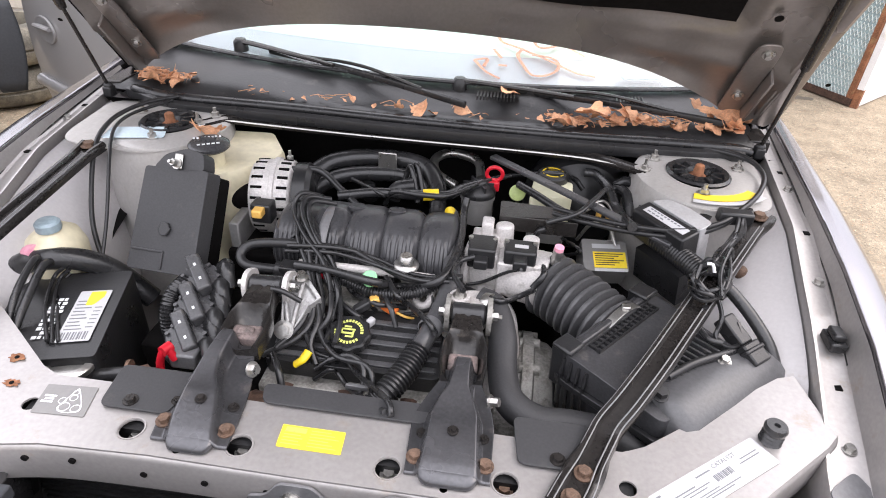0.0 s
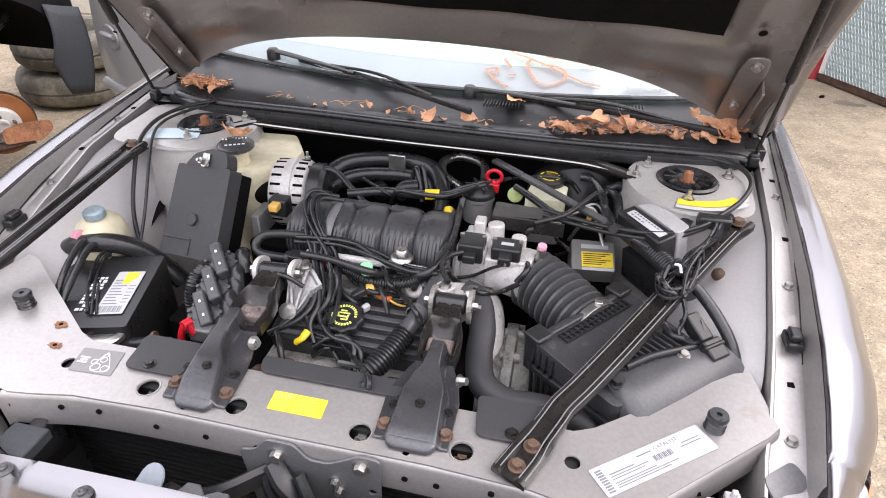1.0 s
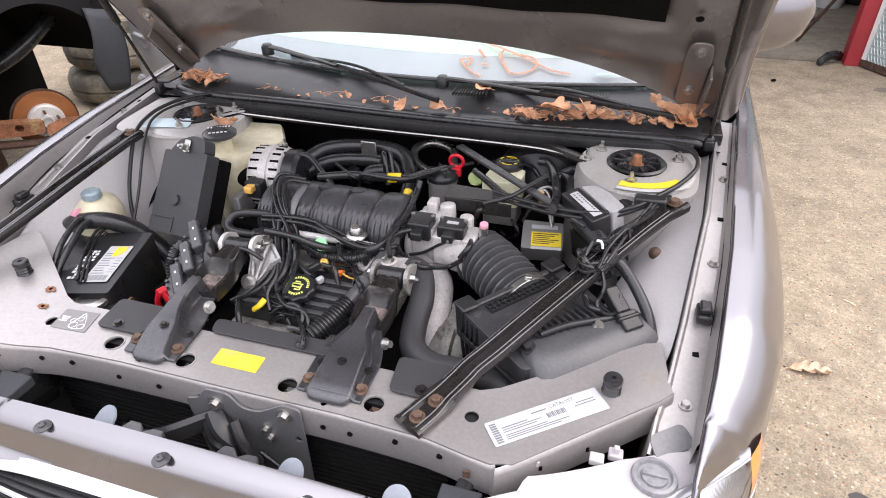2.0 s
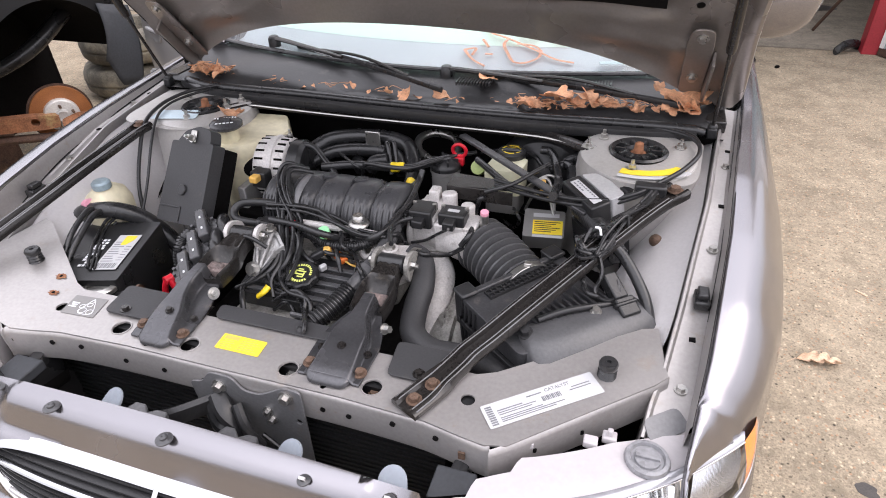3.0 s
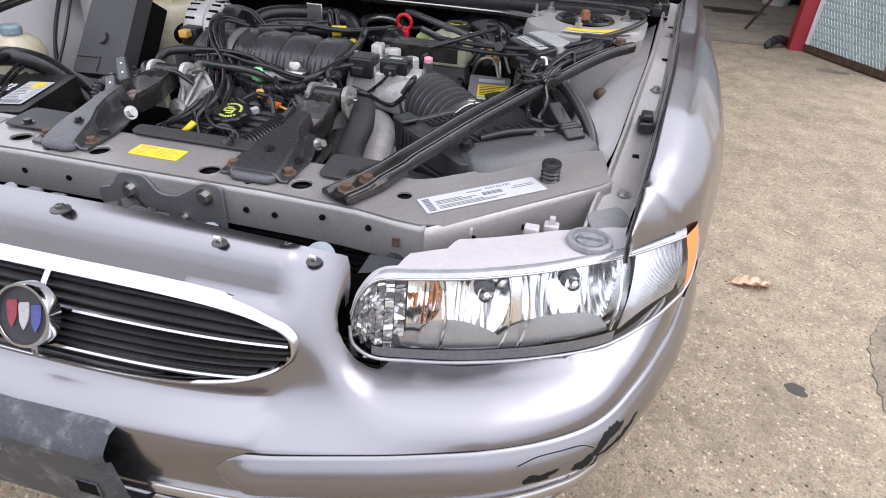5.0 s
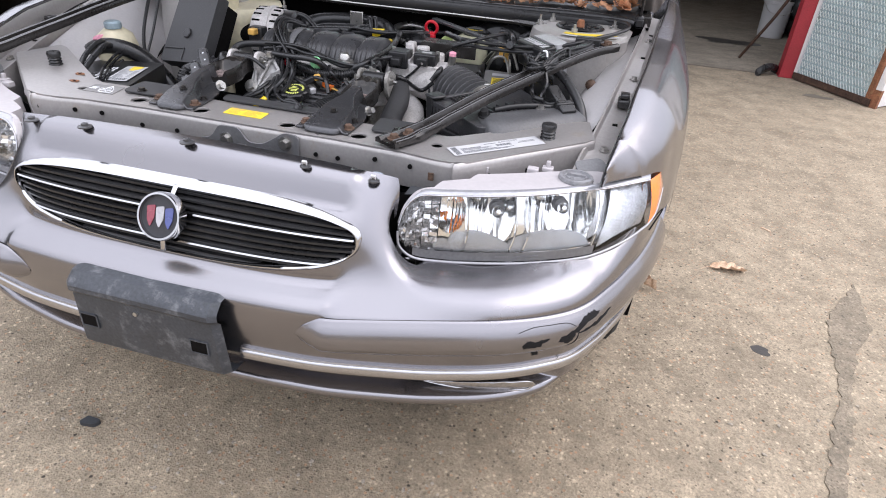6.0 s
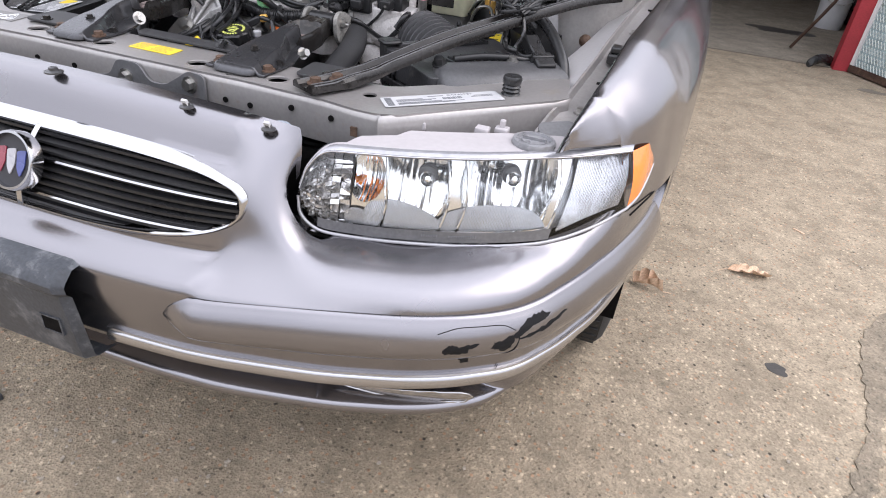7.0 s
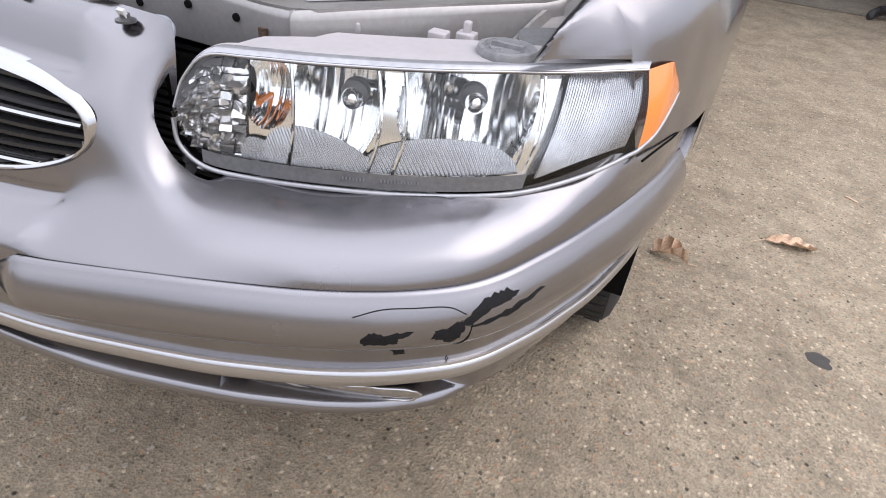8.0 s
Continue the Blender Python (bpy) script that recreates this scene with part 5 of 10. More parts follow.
ZMID = [0.290, 0.330, 0.362, 0.404, 0.413, 0.440, 0.474, 0.547]
ZEND = [0.288, 0.326, 0.356, 0.392, 0.399, 0.424, 0.470, 0.552]
NMID = [0.024, 0.024, 0.024, 0.013, 0.012, 0.012, 0.004, 0.000]
NEND = [0.020, 0.016, 0.014, 0.011, 0.010, 0.009, 0.002, 0.000]


def settle(ax, z):
    """True height and inset of a nominal level of the bumper, which droops a little towards the middle."""
    k = ease(0.66, 0.80, ax)
    drop = 0.014 * (1 - ease(0.26, 0.50, ax)) * ease(0.45, 0.54, z)
    return interp(z, ZN, ZMID) * (1 - k) + interp(z, ZN, ZEND) * k - drop, interp(z, ZN, NMID) * (1 - k) + interp(z, ZN, NEND) * k


SHELF = spline([(0, 0, 0), (0.03, 0.18, 0), (0.09, 0.36, 0), (0.20, 0.54, 0), (0.36, 0.69, 0), (0.55, 0.81, 0), (0.78, 0.91, 0), (1, 1, 0)], 6)
SHELF_F, SHELF_Z = [p.x for p in SHELF], [p.y for p in SHELF]


def bumper_column(s):
    p, n = plan_at(s)
    ax = abs(p.x)
    rec = 1 - ease(0.665, 0.740, ax)
    col = []
    side = ease(0.35, 0.6, p.y)
    for z, o1, o0 in LOWER:
        o = (o1 * rec + o0 * (1 - rec))
        corner = ease(0.66, 0.80, ax) * max(0.0, (0.452 - z) / 0.156)
        zz, inset = settle(ax, z)
        zz += 0.020 * corner
        o += inset + 0.050 * corner * corner
        col.append(p - n * o + V(0, 0, zz))
    zt, nt = settle(ax, 0.548)
    # upper part: shelf under the lamp, or the fascia round the grille
    off_h = sum(interp(ax + 0.012 * k, [0.40, 0.5, 0.57, 0.62, 0.693, 0.739, 0.772, 0.80, 0.825, 0.85], [0.122, 0.117, 0.107, 0.097, 0.080, 0.055, 0.032, 0.010, 0.005, 0.004]) for k in (-3, -2, -1, 0, 1, 2, 3)) / 7
    z_h = interp(p.y, [0.0, 0.08, 0.10, 0.15, 0.20, 0.28, 0.36, 0.405, 0.43, 0.46, 0.50, 0.70], [0.590, 0.589, 0.591, 0.592, 0.596, 0.598, 0.607, 0.615, 0.610, 0.602, 0.600, 0.598]) if ax > 0.38 else 0.590
    top = p - n * off_h
    lamp = []
    for j in range(32):
        f = (j + 1) / 32
        g = f ** 1.35
        zf = interp(g, SHELF_F, SHELF_Z)
        q = p - n * (nt + 0.001 + (off_h - nt - 0.001) * g)
        lamp.append(V(q.x, q.y, zt + (z_h - zt) * zf))
    drop = 0.07 * ax * ax
    gt, gb = grille_y(ax, 0.6795), grille_y(ax, 0.5695)
    zs = [zt + 0.007, zt + 0.015, zt + 0.021, zt + 0.026, 0.5655] + [0.5695 + 0.0055 * k for k in range(21)] + [0.690, 0.703, 0.716, 0.727, 0.733, 0.734]
    ys = [p.y + (gb - p.y) * q for q in (0.04, 0.18, 0.42, 0.72, 0.98)] + [grille_y(ax, z) for z in zs[5:26]] + [gt + 0.005, gt + 0.011, gt + 0.017, gt + 0.024, gt + 0.037, 0.218]
    for j in range(32):
        if j < 26:
            w = ease(0.295 + 0.050 * j / 25, 0.50 - 0.075 * j / 25, ax)
        else:
            w = ease(0.372, 0.412, ax)
        c = V(p.x, ys[j], zs[j] - (drop if j > 24 else 0))
        col.append(c.lerp(lamp[j], w))
    # the shelf runs on back under the lens
    back = ease(0.45, 0.48, ax) * (1 - ease(0.66, 0.71, ax))
    col.append(col[-1] - n * (0.032 * back + 0.0005) + V(0, 0, -0.0015))
    return col


GR_W, GR_Z, GR_UP, GR_DOWN = 0.336, 0.632, 0.0475, 0.0620


def grille_span(z):
    """Half width of the grille opening at that height: square shoulders above, a long sweep below."""
    h, n = (GR_UP, 3.4) if z > GR_Z else (GR_DOWN, 2.3)
    return GR_W * max(1 - (abs(z - GR_Z) / h) ** n, 0.0) ** (1 / 2.6)


def in_grille(x, z, k=1.0):
    return abs(x) < grille_span(GR_Z + (z - GR_Z) / k) * k


# the cover is cut away round the inner end of each lamp
LAMP_END = spline([(0.455, 0.207, 0.592), (0.412, 0.1935, 0.598), (0.3885, 0.1885, 0.618), (0.3845, 0.1915, 0.646), (0.391, 0.204, 0.676), (0.412, 0.2145, 0.699), (0.430, 0.219, 0.703)], 8)
GAP = 0.017


def clear_of_lamp(p):
    """Pushes a point of the cover out of the lamp's gap; tells whether it lay inside."""
    q = V(abs(p.x), p.y, p.z)
    e = min(LAMP_END, key=lambda v: (v - q).length_squared)
    d = q - e
    if d.length >= GAP or q.z < 0.588:
        return p, False
    m = e + d.normalized() * GAP
    return V(math.copysign(m.x, p.x), m.y, m.z), True


ST = [-PLEN + 2 * PLEN * i / 420 for i in range(421)]
bm = bmesh.new()
cols = [bumper_column(s) for s in ST]
NLOW = len(LOWER)
for _ in range(60):
    old = [[p.copy() for p in c] for c in cols]
    for i in range(2, len(cols) - 2):
        for j in range(NLOW, len(cols[i]) - 1):
            ax = abs(old[i][j].x)
            k = ease(0.30, 0.36, ax) * (1 - ease(0.50, 0.58, ax))
            if k > 0:
                avg = (old[i - 1][j] + old[i + 1][j] + old[i][j - 1] + old[i][j + 1]) / 4
                cols[i][j] = old[i][j].lerp(avg, 0.8 * k)
inside = set()
for i, c in enumerate(cols):
    for j in range(NLOW + 5, len(c)):
        if 0.33 < abs(c[j].x) < 0.47:
            c[j], hit = clear_of_lamp(c[j])
            if hit:
                inside.add((i, j))
vs = [[bm.verts.new(p) for p in c] for c in cols]
for k, (a, b) in enumerate(zip(vs, vs[1:])):
    for i in range(len(a) - 1):
        mid = (a[i].co + a[i + 1].co + b[i].co + b[i + 1].co) / 4
        if in_grille(mid.x, mid.z, 0.985) and mid.y < 0.19 and i > NLOW - 1:
            continue
        if all(q in inside for q in ((k, i), (k, i + 1), (k + 1, i), (k + 1, i + 1))):
            continue
        bm.faces.new((a[i], a[i + 1], b[i + 1], b[i]))
bumper = part("bumper_cover", bm, M_PAINT, car, "silver bumper cover with a scuffed corner", 70)


def on_bumper(s, z, proud=0.0):
    """A point on the lower bumper face."""
    p, n = plan_at(s)
    zz, inset = settle(abs(p.x), z)
    return p + n * (proud - inset) + V(0, 0, zz)


def strip_mesh(s0, s1, profile, n=90, round_start=True):
    """A moulding: profile of (z, proud) carried along the plan from s0 to s1."""
    bm = bmesh.new()
    rows = []
    zc = sum(z for z, _ in profile) / len(profile)
    for i in range(n + 1):
        s = s0 + (s1 - s0) * i / n
        k = min(1, math.sqrt(max(abs(s - s0), 0.0005) / 0.045)) if round_start else 1
        side = ease(0.35, 0.6, plan_at(s)[0].y)
        rows.append([on_bumper(s, zc + (z - zc) * k - 0.004 * side, pr * min(1, k * k + 0.02) if round_start else pr) for z, pr in profile])
    rings(bm, rows, False, False)
    return bm


MOULD = [(0.5030, -0.001), (0.5033, 0.0040), (0.5042, 0.0046), (0.5052, 0.0040), (0.507, 0.0095), (0.511, 0.0160), (0.516, 0.0205), (0.521, 0.0224), (0.526, 0.0222), (0.531, 0.0206), (0.536, 0.0172), (0.540, 0.0132), (0.5435, 0.0086), (0.5460, 0.0046), (0.5480, 0.0022), (0.5490, -0.0010)]


def proud_of(z):
    """How far the moulding stands out at that level."""
    return interp(z, [a for a, _ in MOULD], [max(b, 0) for _, b in MOULD]) + 0.0007


for sx in (1, -1):
    part("bumper_moulding", strip_mesh(sx * s_of(0.262), sx * (PLEN - 0.06), MOULD), M_PAINT, bumper, "raised silver bumper moulding", 60)
    part("bright_strip", strip_mesh(sx * s_of(0.155), sx * (PLEN - 0.03), [(0.4620, 0.0), (0.4622, 0.003), (0.4640, 0.0045), (0.4660, 0.0035), (0.4668, 0.0)], round_start=False), M_TRIM, bumper, "thin bright bumper strip")
    part("bright_strip", strip_mesh(sx * s_of(0.155), sx * (PLEN - 0.03), [(0.4440, 0.0), (0.4445, 0.003), (0.4480, 0.0055), (0.4530, 0.0060), (0.4580, 0.0048), (0.4612, 0.0020), (0.4618, 0.0)], round_start=False), M_TRIM, bumper, "rounded bright bumper strip")



def scuff(pts, label):
    bm = bmesh.new()
    fine = []
    ph = random.Random(len(pts) * 7 + int(pts[0][0] * 1000))
    for (s0, z0), (s1, z1) in zip(pts, pts[1:] + pts[:1]):
        for k in range(5):
            t = k / 5
            fine.append((s0 + (s1 - s0) * t + ph.uniform(-0.0015, 0.0015), z0 + (z1 - z0) * t + ph.uniform(-0.0012, 0.0012)))
    c = (sum(a for a, _ in fine) / len(fine), sum(b for _, b in fine) / len(fine))
    vc = bm.verts.new(on_bumper(*c, proud_of(c[1])))
    mids = [bm.verts.new(on_bumper((a + c[0]) / 2, (b + c[1]) / 2, proud_of((b + c[1]) / 2))) for a, b in fine]
    loop = [bm.verts.new(on_bumper(a, b, proud_of(b) - 0.0003)) for a, b in fine]
    for i in range(len(loop)):
        bm.faces.new((vc, mids[i], mids[(i + 1) % len(loop)]))
        bm.faces.new((mids[i], loop[i], loop[(i + 1) % len(loop)], mids[(i + 1) % len(loop)]))
    part("scuff", bm, M_SCUFF, bumper, label)


for spots in ([(0.612, 0.525), (0.619, 0.529), (0.628, 0.527), (0.641, 0.5285), (0.650, 0.5275), (0.640, 0.5245), (0.638, 0.519), (0.628, 0.5205), (0.615, 0.519)],
              [(0.664, 0.5225), (0.667, 0.5275), (0.676, 0.5290), (0.685, 0.5325), (0.688, 0.5270), (0.685, 0.520), (0.676, 0.516), (0.671, 0.5205)],
              [(0.684, 0.5300), (0.692, 0.5360), (0.703, 0.5415), (0.714, 0.5425), (0.722, 0.5385), (0.716, 0.5355), (0.706, 0.5360), (0.696, 0.5315), (0.689, 0.5275)],
              [(0.690, 0.5265), (0.706, 0.5290), (0.722, 0.5330), (0.738, 0.5345), (0.724, 0.5300), (0.706, 0.5260)],
              [(0.636, 0.4985), (0.640, 0.503), (0.646, 0.5045), (0.648, 0.4975), (0.650, 0.4895), (0.641, 0.488), (0.640, 0.494)]):
    scuff([(s_of(x), z) for x, z in spots], "black scuff through the paint")
for crack in ([(0.606, 0.5380), (0.628, 0.5415), (0.652, 0.5415), (0.676, 0.5405), (0.688, 0.5355)], [(0.692, 0.5290), (0.690, 0.5180), (0.686, 0.5090), (0.681, 0.5030)], [(0.688, 0.4720), (0.686, 0.4560), (0.689, 0.4400)]):
    bm = bmesh.new()
    sweep(bm, [on_bumper(s_of(x), z, proud_of(z)) for x, z in crack], 0.0006, 5, 6)
    part("paint_crack", bm, M_SCUFF, bumper, "fine crack in the bumper paint")

# webs between the lower lip and the bumper
for sx in (1, -1):
    bm = bmesh.new()
    rows = []
    for k in range(9):
        a = -1 + k / 4
        p, n = plan_at(s_of(0.447 + 0.026 * a))
        d = 0.026 + 0.072 * abs(a) ** 1.3
        rows.append([V(sx * (p.x - n.x * (o + 0.024)), p.y - n.y * (o + 0.024), z) for z, o in ((0.322, d + 0.006), (0.334, d + 0.002), (0.350, d + 0.014), (0.368, d + 0.012), (0.388, d - 0.002), (0.402, d - 0.014))])
    grid(bm, rows)
    part("lip_web", bm, M_PAINT, bumper, "silver web above the lower lip", 80)

# fog lamps in the lower recess
M_FOG = mat("fog_lamp_glass", (0.30, 0.28, 0.26), 0.15, 0.6, 0.25, 30, 120, 0.1, coat=0.8)
for sx in (1, -1):
    fl, fr = V(0.452, 0.168, 0.352), V(0.650, 0.226, 0.352)
    bm = bmesh.new()
    rows, rim = [], []
    for i in range(41):
        t = i / 40
        h = 0.0150 * min(1, (t / 0.6) ** 0.75) * math.sqrt(max(1 - max(0, (t - 0.90) / 0.10) ** 2, 0.0))
        c = fl.lerp(fr, t) + V(0, -0.018 * math.sin(math.pi * t) * 0.4, -0.004 * math.sin(math.pi * t))
        rows.append([c + V(0, -0.3 * h * q, 0.95 * h * q) + V(0.3, -0.9, 0.3) * 0.005 * (1 - q * q) for q in [-1 + k / 4 for k in range(9)]])
    rings(bm, rows, False, False)
    if sx < 0:
        for v in bm.verts:
            v.co.x = -v.co.x
    fog = part("fog_lamp", bm, M_FOG, bumper, "slim lower fog lamp", 70)
    bm = bmesh.new()
    edge = [r[0] for r in rows] + [r[-1] for r in rows[::-1]]
    sweep(bm, [V(sx * p.x, p.y - 0.002, p.z) for p in edge[::2]], 0.0022, 6, 1, smooth_path=False)
    part("fog_rim", bm, M_TRIM, fog, "thin pale rim", 60)

# grille
gr = thing("grille", "black slatted grille in a wide chrome surround", "grille", (0, 0.1, 0.58))


def oval(k):
    """Outline of the grille opening."""
    out = []
    for i in range(160):
        a = 2 * math.pi * i / 160
        h, n = (GR_UP, 3.4) if math.sin(a) > 0 else (GR_DOWN, 2.3)
        sa, ca = math.sin(a), math.cos(a)
        out.append((GR_W * k * math.copysign(abs(ca) ** (2 / 2.6), ca), GR_Z + h * k * math.copysign(abs(sa) ** (2 / n), sa)))
    return out


bm = bmesh.new()
o, loops = oval(1.0), []
ang = [2 * math.pi * i / 160 for i in range(160)]
for dx, dz, dy in ((0.004, 0.004, 0.004), (0.002, 0.002, -0.002), (-0.001, -0.001, -0.0045), (-0.006, -0.010, -0.0040), (-0.008, -0.0140, 0.002), (-0.008, -0.0140, 0.02)):
    loop = []
    for (x, z), a in zip(o, ang):
        up = max(0, math.sin(a))
        k = 1.0 if dx > -0.004 else 0.42 + 0.58 * up
        xx = x + dx * k * math.cos(a)
        zz = z + dz * k * math.sin(a)
        loop.append(V(xx, grille_y(xx, zz) + dy, zz))
    loops.append(loop)
rings(bm, loops, True, False)
part("surround", bm, M_CHROME, gr, "chrome grille surround", 60)
# near-black sheet darkens the depth behind the slats
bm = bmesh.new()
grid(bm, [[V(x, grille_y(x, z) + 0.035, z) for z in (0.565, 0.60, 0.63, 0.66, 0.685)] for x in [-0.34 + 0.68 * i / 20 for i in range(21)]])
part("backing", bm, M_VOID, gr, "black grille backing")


for k in range(11):
    z = 0.5785 + 0.0092 * k
    half = grille_span(z) - 0.004
    if half < 0.1:
        continue
    bm = bmesh.new()
    path = [V(-half + 2 * half * i / 40, 0, 0) for i in range(41)]
    rings(bm, [[V(p.x, grille_y(p.x, z) + a, z + b) for a, b in ((0.004, 0.0020), (0.004, -0.0020), (0.030, -0.0010), (0.030, 0.0030))] for p in path])
    part("slat", bm, M_BLACK, gr)
for z in (0.5945, 0.637):
    half = grille_span(z) - 0.007
    bm = bmesh.new()
    rings(bm, [[V(x, grille_y(x, z) + a, z + b) for a, b in ((-0.001, 0.0022), (-0.003, 0.0), (-0.001, -0.0022), (0.004, -0.0022), (0.004, 0.0022))] for x in [-half + 2 * half * i / 40 for i in range(41)]])
    part("chrome_bar", bm, M_CHROME, gr, "thin chrome grille bar")
bm = bmesh.new()
rings(bm, [[V(x, grille_y(0, z) + y, z) for x, y in ((-0.0045, -0.006), (0.0045, -0.006), (0.0045, 0.008), (-0.0045, 0.008))] for z in [0.572 + 0.1 * i / 12 for i in range(13)]])
part("centre_bar", bm, M_CHROME, gr, "chrome centre bar", bevel=0.0015)
bm = bmesh.new()
bmx = Matrix.Translation((0.003, 0.095, 0.637)) @ Matrix.Rotation(radians(66), 4, "X") @ Matrix.Diagonal((0.91, 0.91, 1, 1))
lathe(bm, [(0.0450, -0.010), (0.0450, 0.004), (0.0435, 0.008), (0.0400, 0.008), (0.0385, 0.004), (0.0385, -0.002)], bmx, 48, False)
badge = part("badge", bm, M_CHROME, gr, "round chrome-ringed badge", 50)
bm = bmesh.new()
lathe(bm, [(0.0387, -0.004), (0.0387, 0.002), (0.0, 0.003)], bmx, 40, False)
part("badge_face", bm, M_INK, badge, "black badge face")
for k, (u, mt) in enumerate(((-0.019, mat("badge_red", (0.22, 0.03, 0.05), 0.25, coat=0.8)), (0.0, mat("badge_grey", (0.36, 0.36, 0.38), 0.25, coat=0.8)), (0.019, mat("badge_blue", (0.05, 0.065, 0.22), 0.25, coat=0.8)))):
    bm = bmesh.new()
    plate(bm, rounded([(u - 0.0085, 0.016), (u + 0.0085, 0.020), (u + 0.0085, -0.004), (u + 0.001, -0.022), (u - 0.006, -0.010)], 0.004), 0.0015, bmx @ Matrix.Translation((0, 0, 0.0030)))
    part("badge_shield", bm, mt, badge, "small coloured badge shape")

# fascia screws, tabs
for x, y, z in ((-0.338, 0.202, 0.7170), (-0.205, 0.188, 0.7290), (0.005, 0.185, 0.7350), (0.223, 0.188, 0.7278), (0.338, 0.200, 0.7180)):
    bm = bmesh.new()
    k = 0.56 if x > 0.1 else 0.74
    lathe(bm, [(0.0165 * k, 0), (0.0165 * k, 0.002), (0.008 * k, 0.004), (0.0078 * k, 0.007), (0.004 * k, 0.008), (0, 0.007)], Matrix.Translation((x, y, z)), 20, False)
    part("push_clip", bm, M_DUSTY, bumper, "grey plastic push clip")
    if x > 0.1:
        bm = bmesh.new()
        box(bm, (x - 0.004, y - 0.001, z + 0.004), (x + 0.004, y + 0.003, z + 0.012), Matrix.Translation((x, y, z)) @ Matrix.Rotation(0.4, 4, "X") @ Matrix.Translation((-x, -y, -z)))
        part("clip_head", bm, M_WHITE, bumper, "raised pale clip head")
M_TAB = mat("grey_translucent_tab", (0.26, 0.29, 0.33), 0.45, 0, 0.1, 12, 120)
for x, y, a in ((-0.160, 0.245, -0.4), (0.165, 0.238, -0.3), (0.325, 0.240, 0.2)):
    bm = bmesh.new()
    tm = Matrix.Translation((x, y, 0.690)) @ Matrix.Rotation(a, 4, "Z") @ Matrix.Rotation(radians(38), 4, "X")
    plate(bm, rounded([(-0.022, -0.02), (0.022, -0.02), (0.020, 0.014), (0.008, 0.026), (-0.008, 0.026), (-0.020, 0.014)], 0.011), 0.004, tm)
    part("air_flap", bm, M_TAB, bumper, "grey flexible air flap", bevel=0.001)
for x0, x1 in ((-0.10, -0.02), (0.06, 0.135)):
    bm = bmesh.new()
    pts = [(x0, 0.212), (x1, 0.212), (x1 - 0.01, 0.232), ((x0 + x1) / 2 + 0.012, 0.232), ((x0 + x1) / 2, 0.224), ((x0 + x1) / 2 - 0.012, 0.236), (x0 + 0.01, 0.236)]
    plate(bm, pts, 0.012, Matrix.Translation((0, 0, 0.716)))
    part("fascia_lug", bm, M_DUSTY, bumper, "black fascia mounting lug", bevel=0.002)

# number plate holder, blank
ph_ = thing("plate_holder", "faded black plastic number plate holder, empty", "plate holder", (0, 0.03, 0.40))
bm = bmesh.new()
rows = []
for i in range(25):
    f = -1 + i / 12
    end = max(0.0, (abs(f) - 0.90) / 0.10)
    row = []
    for y, z in ((0.055, 0.546), (0.021, 0.543), (0.006, 0.530), (0.003, 0.525), (0.003, 0.516), (0.006, 0.512), (0.010, 0.508), (0.015, 0.402), (0.018, 0.395), (0.055, 0.391)):
        x = f * (0.142 + 0.05 * (0.546 - z))
        row.append(V(x + 0.001, y + 0.010 * end * end, z - 0.003 * end * (1 if z > 0.5 else -1)))
    rows.append(row)
rings(bm, rows, False, True)
holder = part("plate_back", bm, M_PLATE, ph_, "mottled faded black plastic", 30, bevel=0.002)
for x in (-0.113, 0.103):
    bm = bmesh.new()
    box(bm, (x - 0.015, 0.0110, 0.440), (x + 0.015, 0.0150, 0.462))
    part("screw_slot", bm, M_VOID, ph_, "near-black block for a square slot")
    bm = bmesh.new()
    rings(bm, [[V(x + u * k, 0.0115 - d, 0.451 + w * k) for u, w in ((-0.018, -0.014), (0.018, -0.014), (0.018, 0.014), (-0.018, 0.014))] for k, d in ((1.0, -0.002), (1.0, 0.001), (0.84, 0.001), (0.84, -0.004))], True, False)
    part("slot_rim", bm, M_PLATE, ph_)
bm = bmesh.new()
cyl(bm, V(-0.010, 0.0125, 0.492), V(-0.010, 0.0075, 0.492), 0.004)
part("screw", bm, M_ZINC, ph_)

# ---- headlamps ----
LB = [(0.3845, 0.1905, 0.644), (0.3885, 0.1885, 0.618), (0.412, 0.1935, 0.598), (0.455, 0.207, 0.592), (0.52, 0.2195, 0.5955), (0.60, 0.249, 0.597), (0.672, 0.284, 0.601), (0.715, 0.320, 0.603), (0.76, 0.370, 0.6125), (0.795, 0.4213, 0.6246)]
LT = [(0.385, 0.193, 0.650), (0.391, 0.204, 0.676), (0.412, 0.2145, 0.699), (0.455, 0.222, 0.7045), (0.52, 0.241, 0.707), (0.60, 0.280, 0.708), (0.672, 0.329, 0.708), (0.712, 0.364, 0.706), (0.757, 0.411, 0.704), (0.783, 0.441, 0.7025)]
AB = [(0.795, 0.4213, 0.6246), (0.808, 0.455, 0.636), (0.816, 0.505, 0.655), (0.8195, 0.56, 0.674)]
AT = [(0.783, 0.441, 0.7025), (0.800, 0.478, 0.703), (0.808, 0.52, 0.694), (0.816, 0.566, 0.679)]
SB, STP = spline(LB, 12), spline(LT, 12)
NL = len(SB)


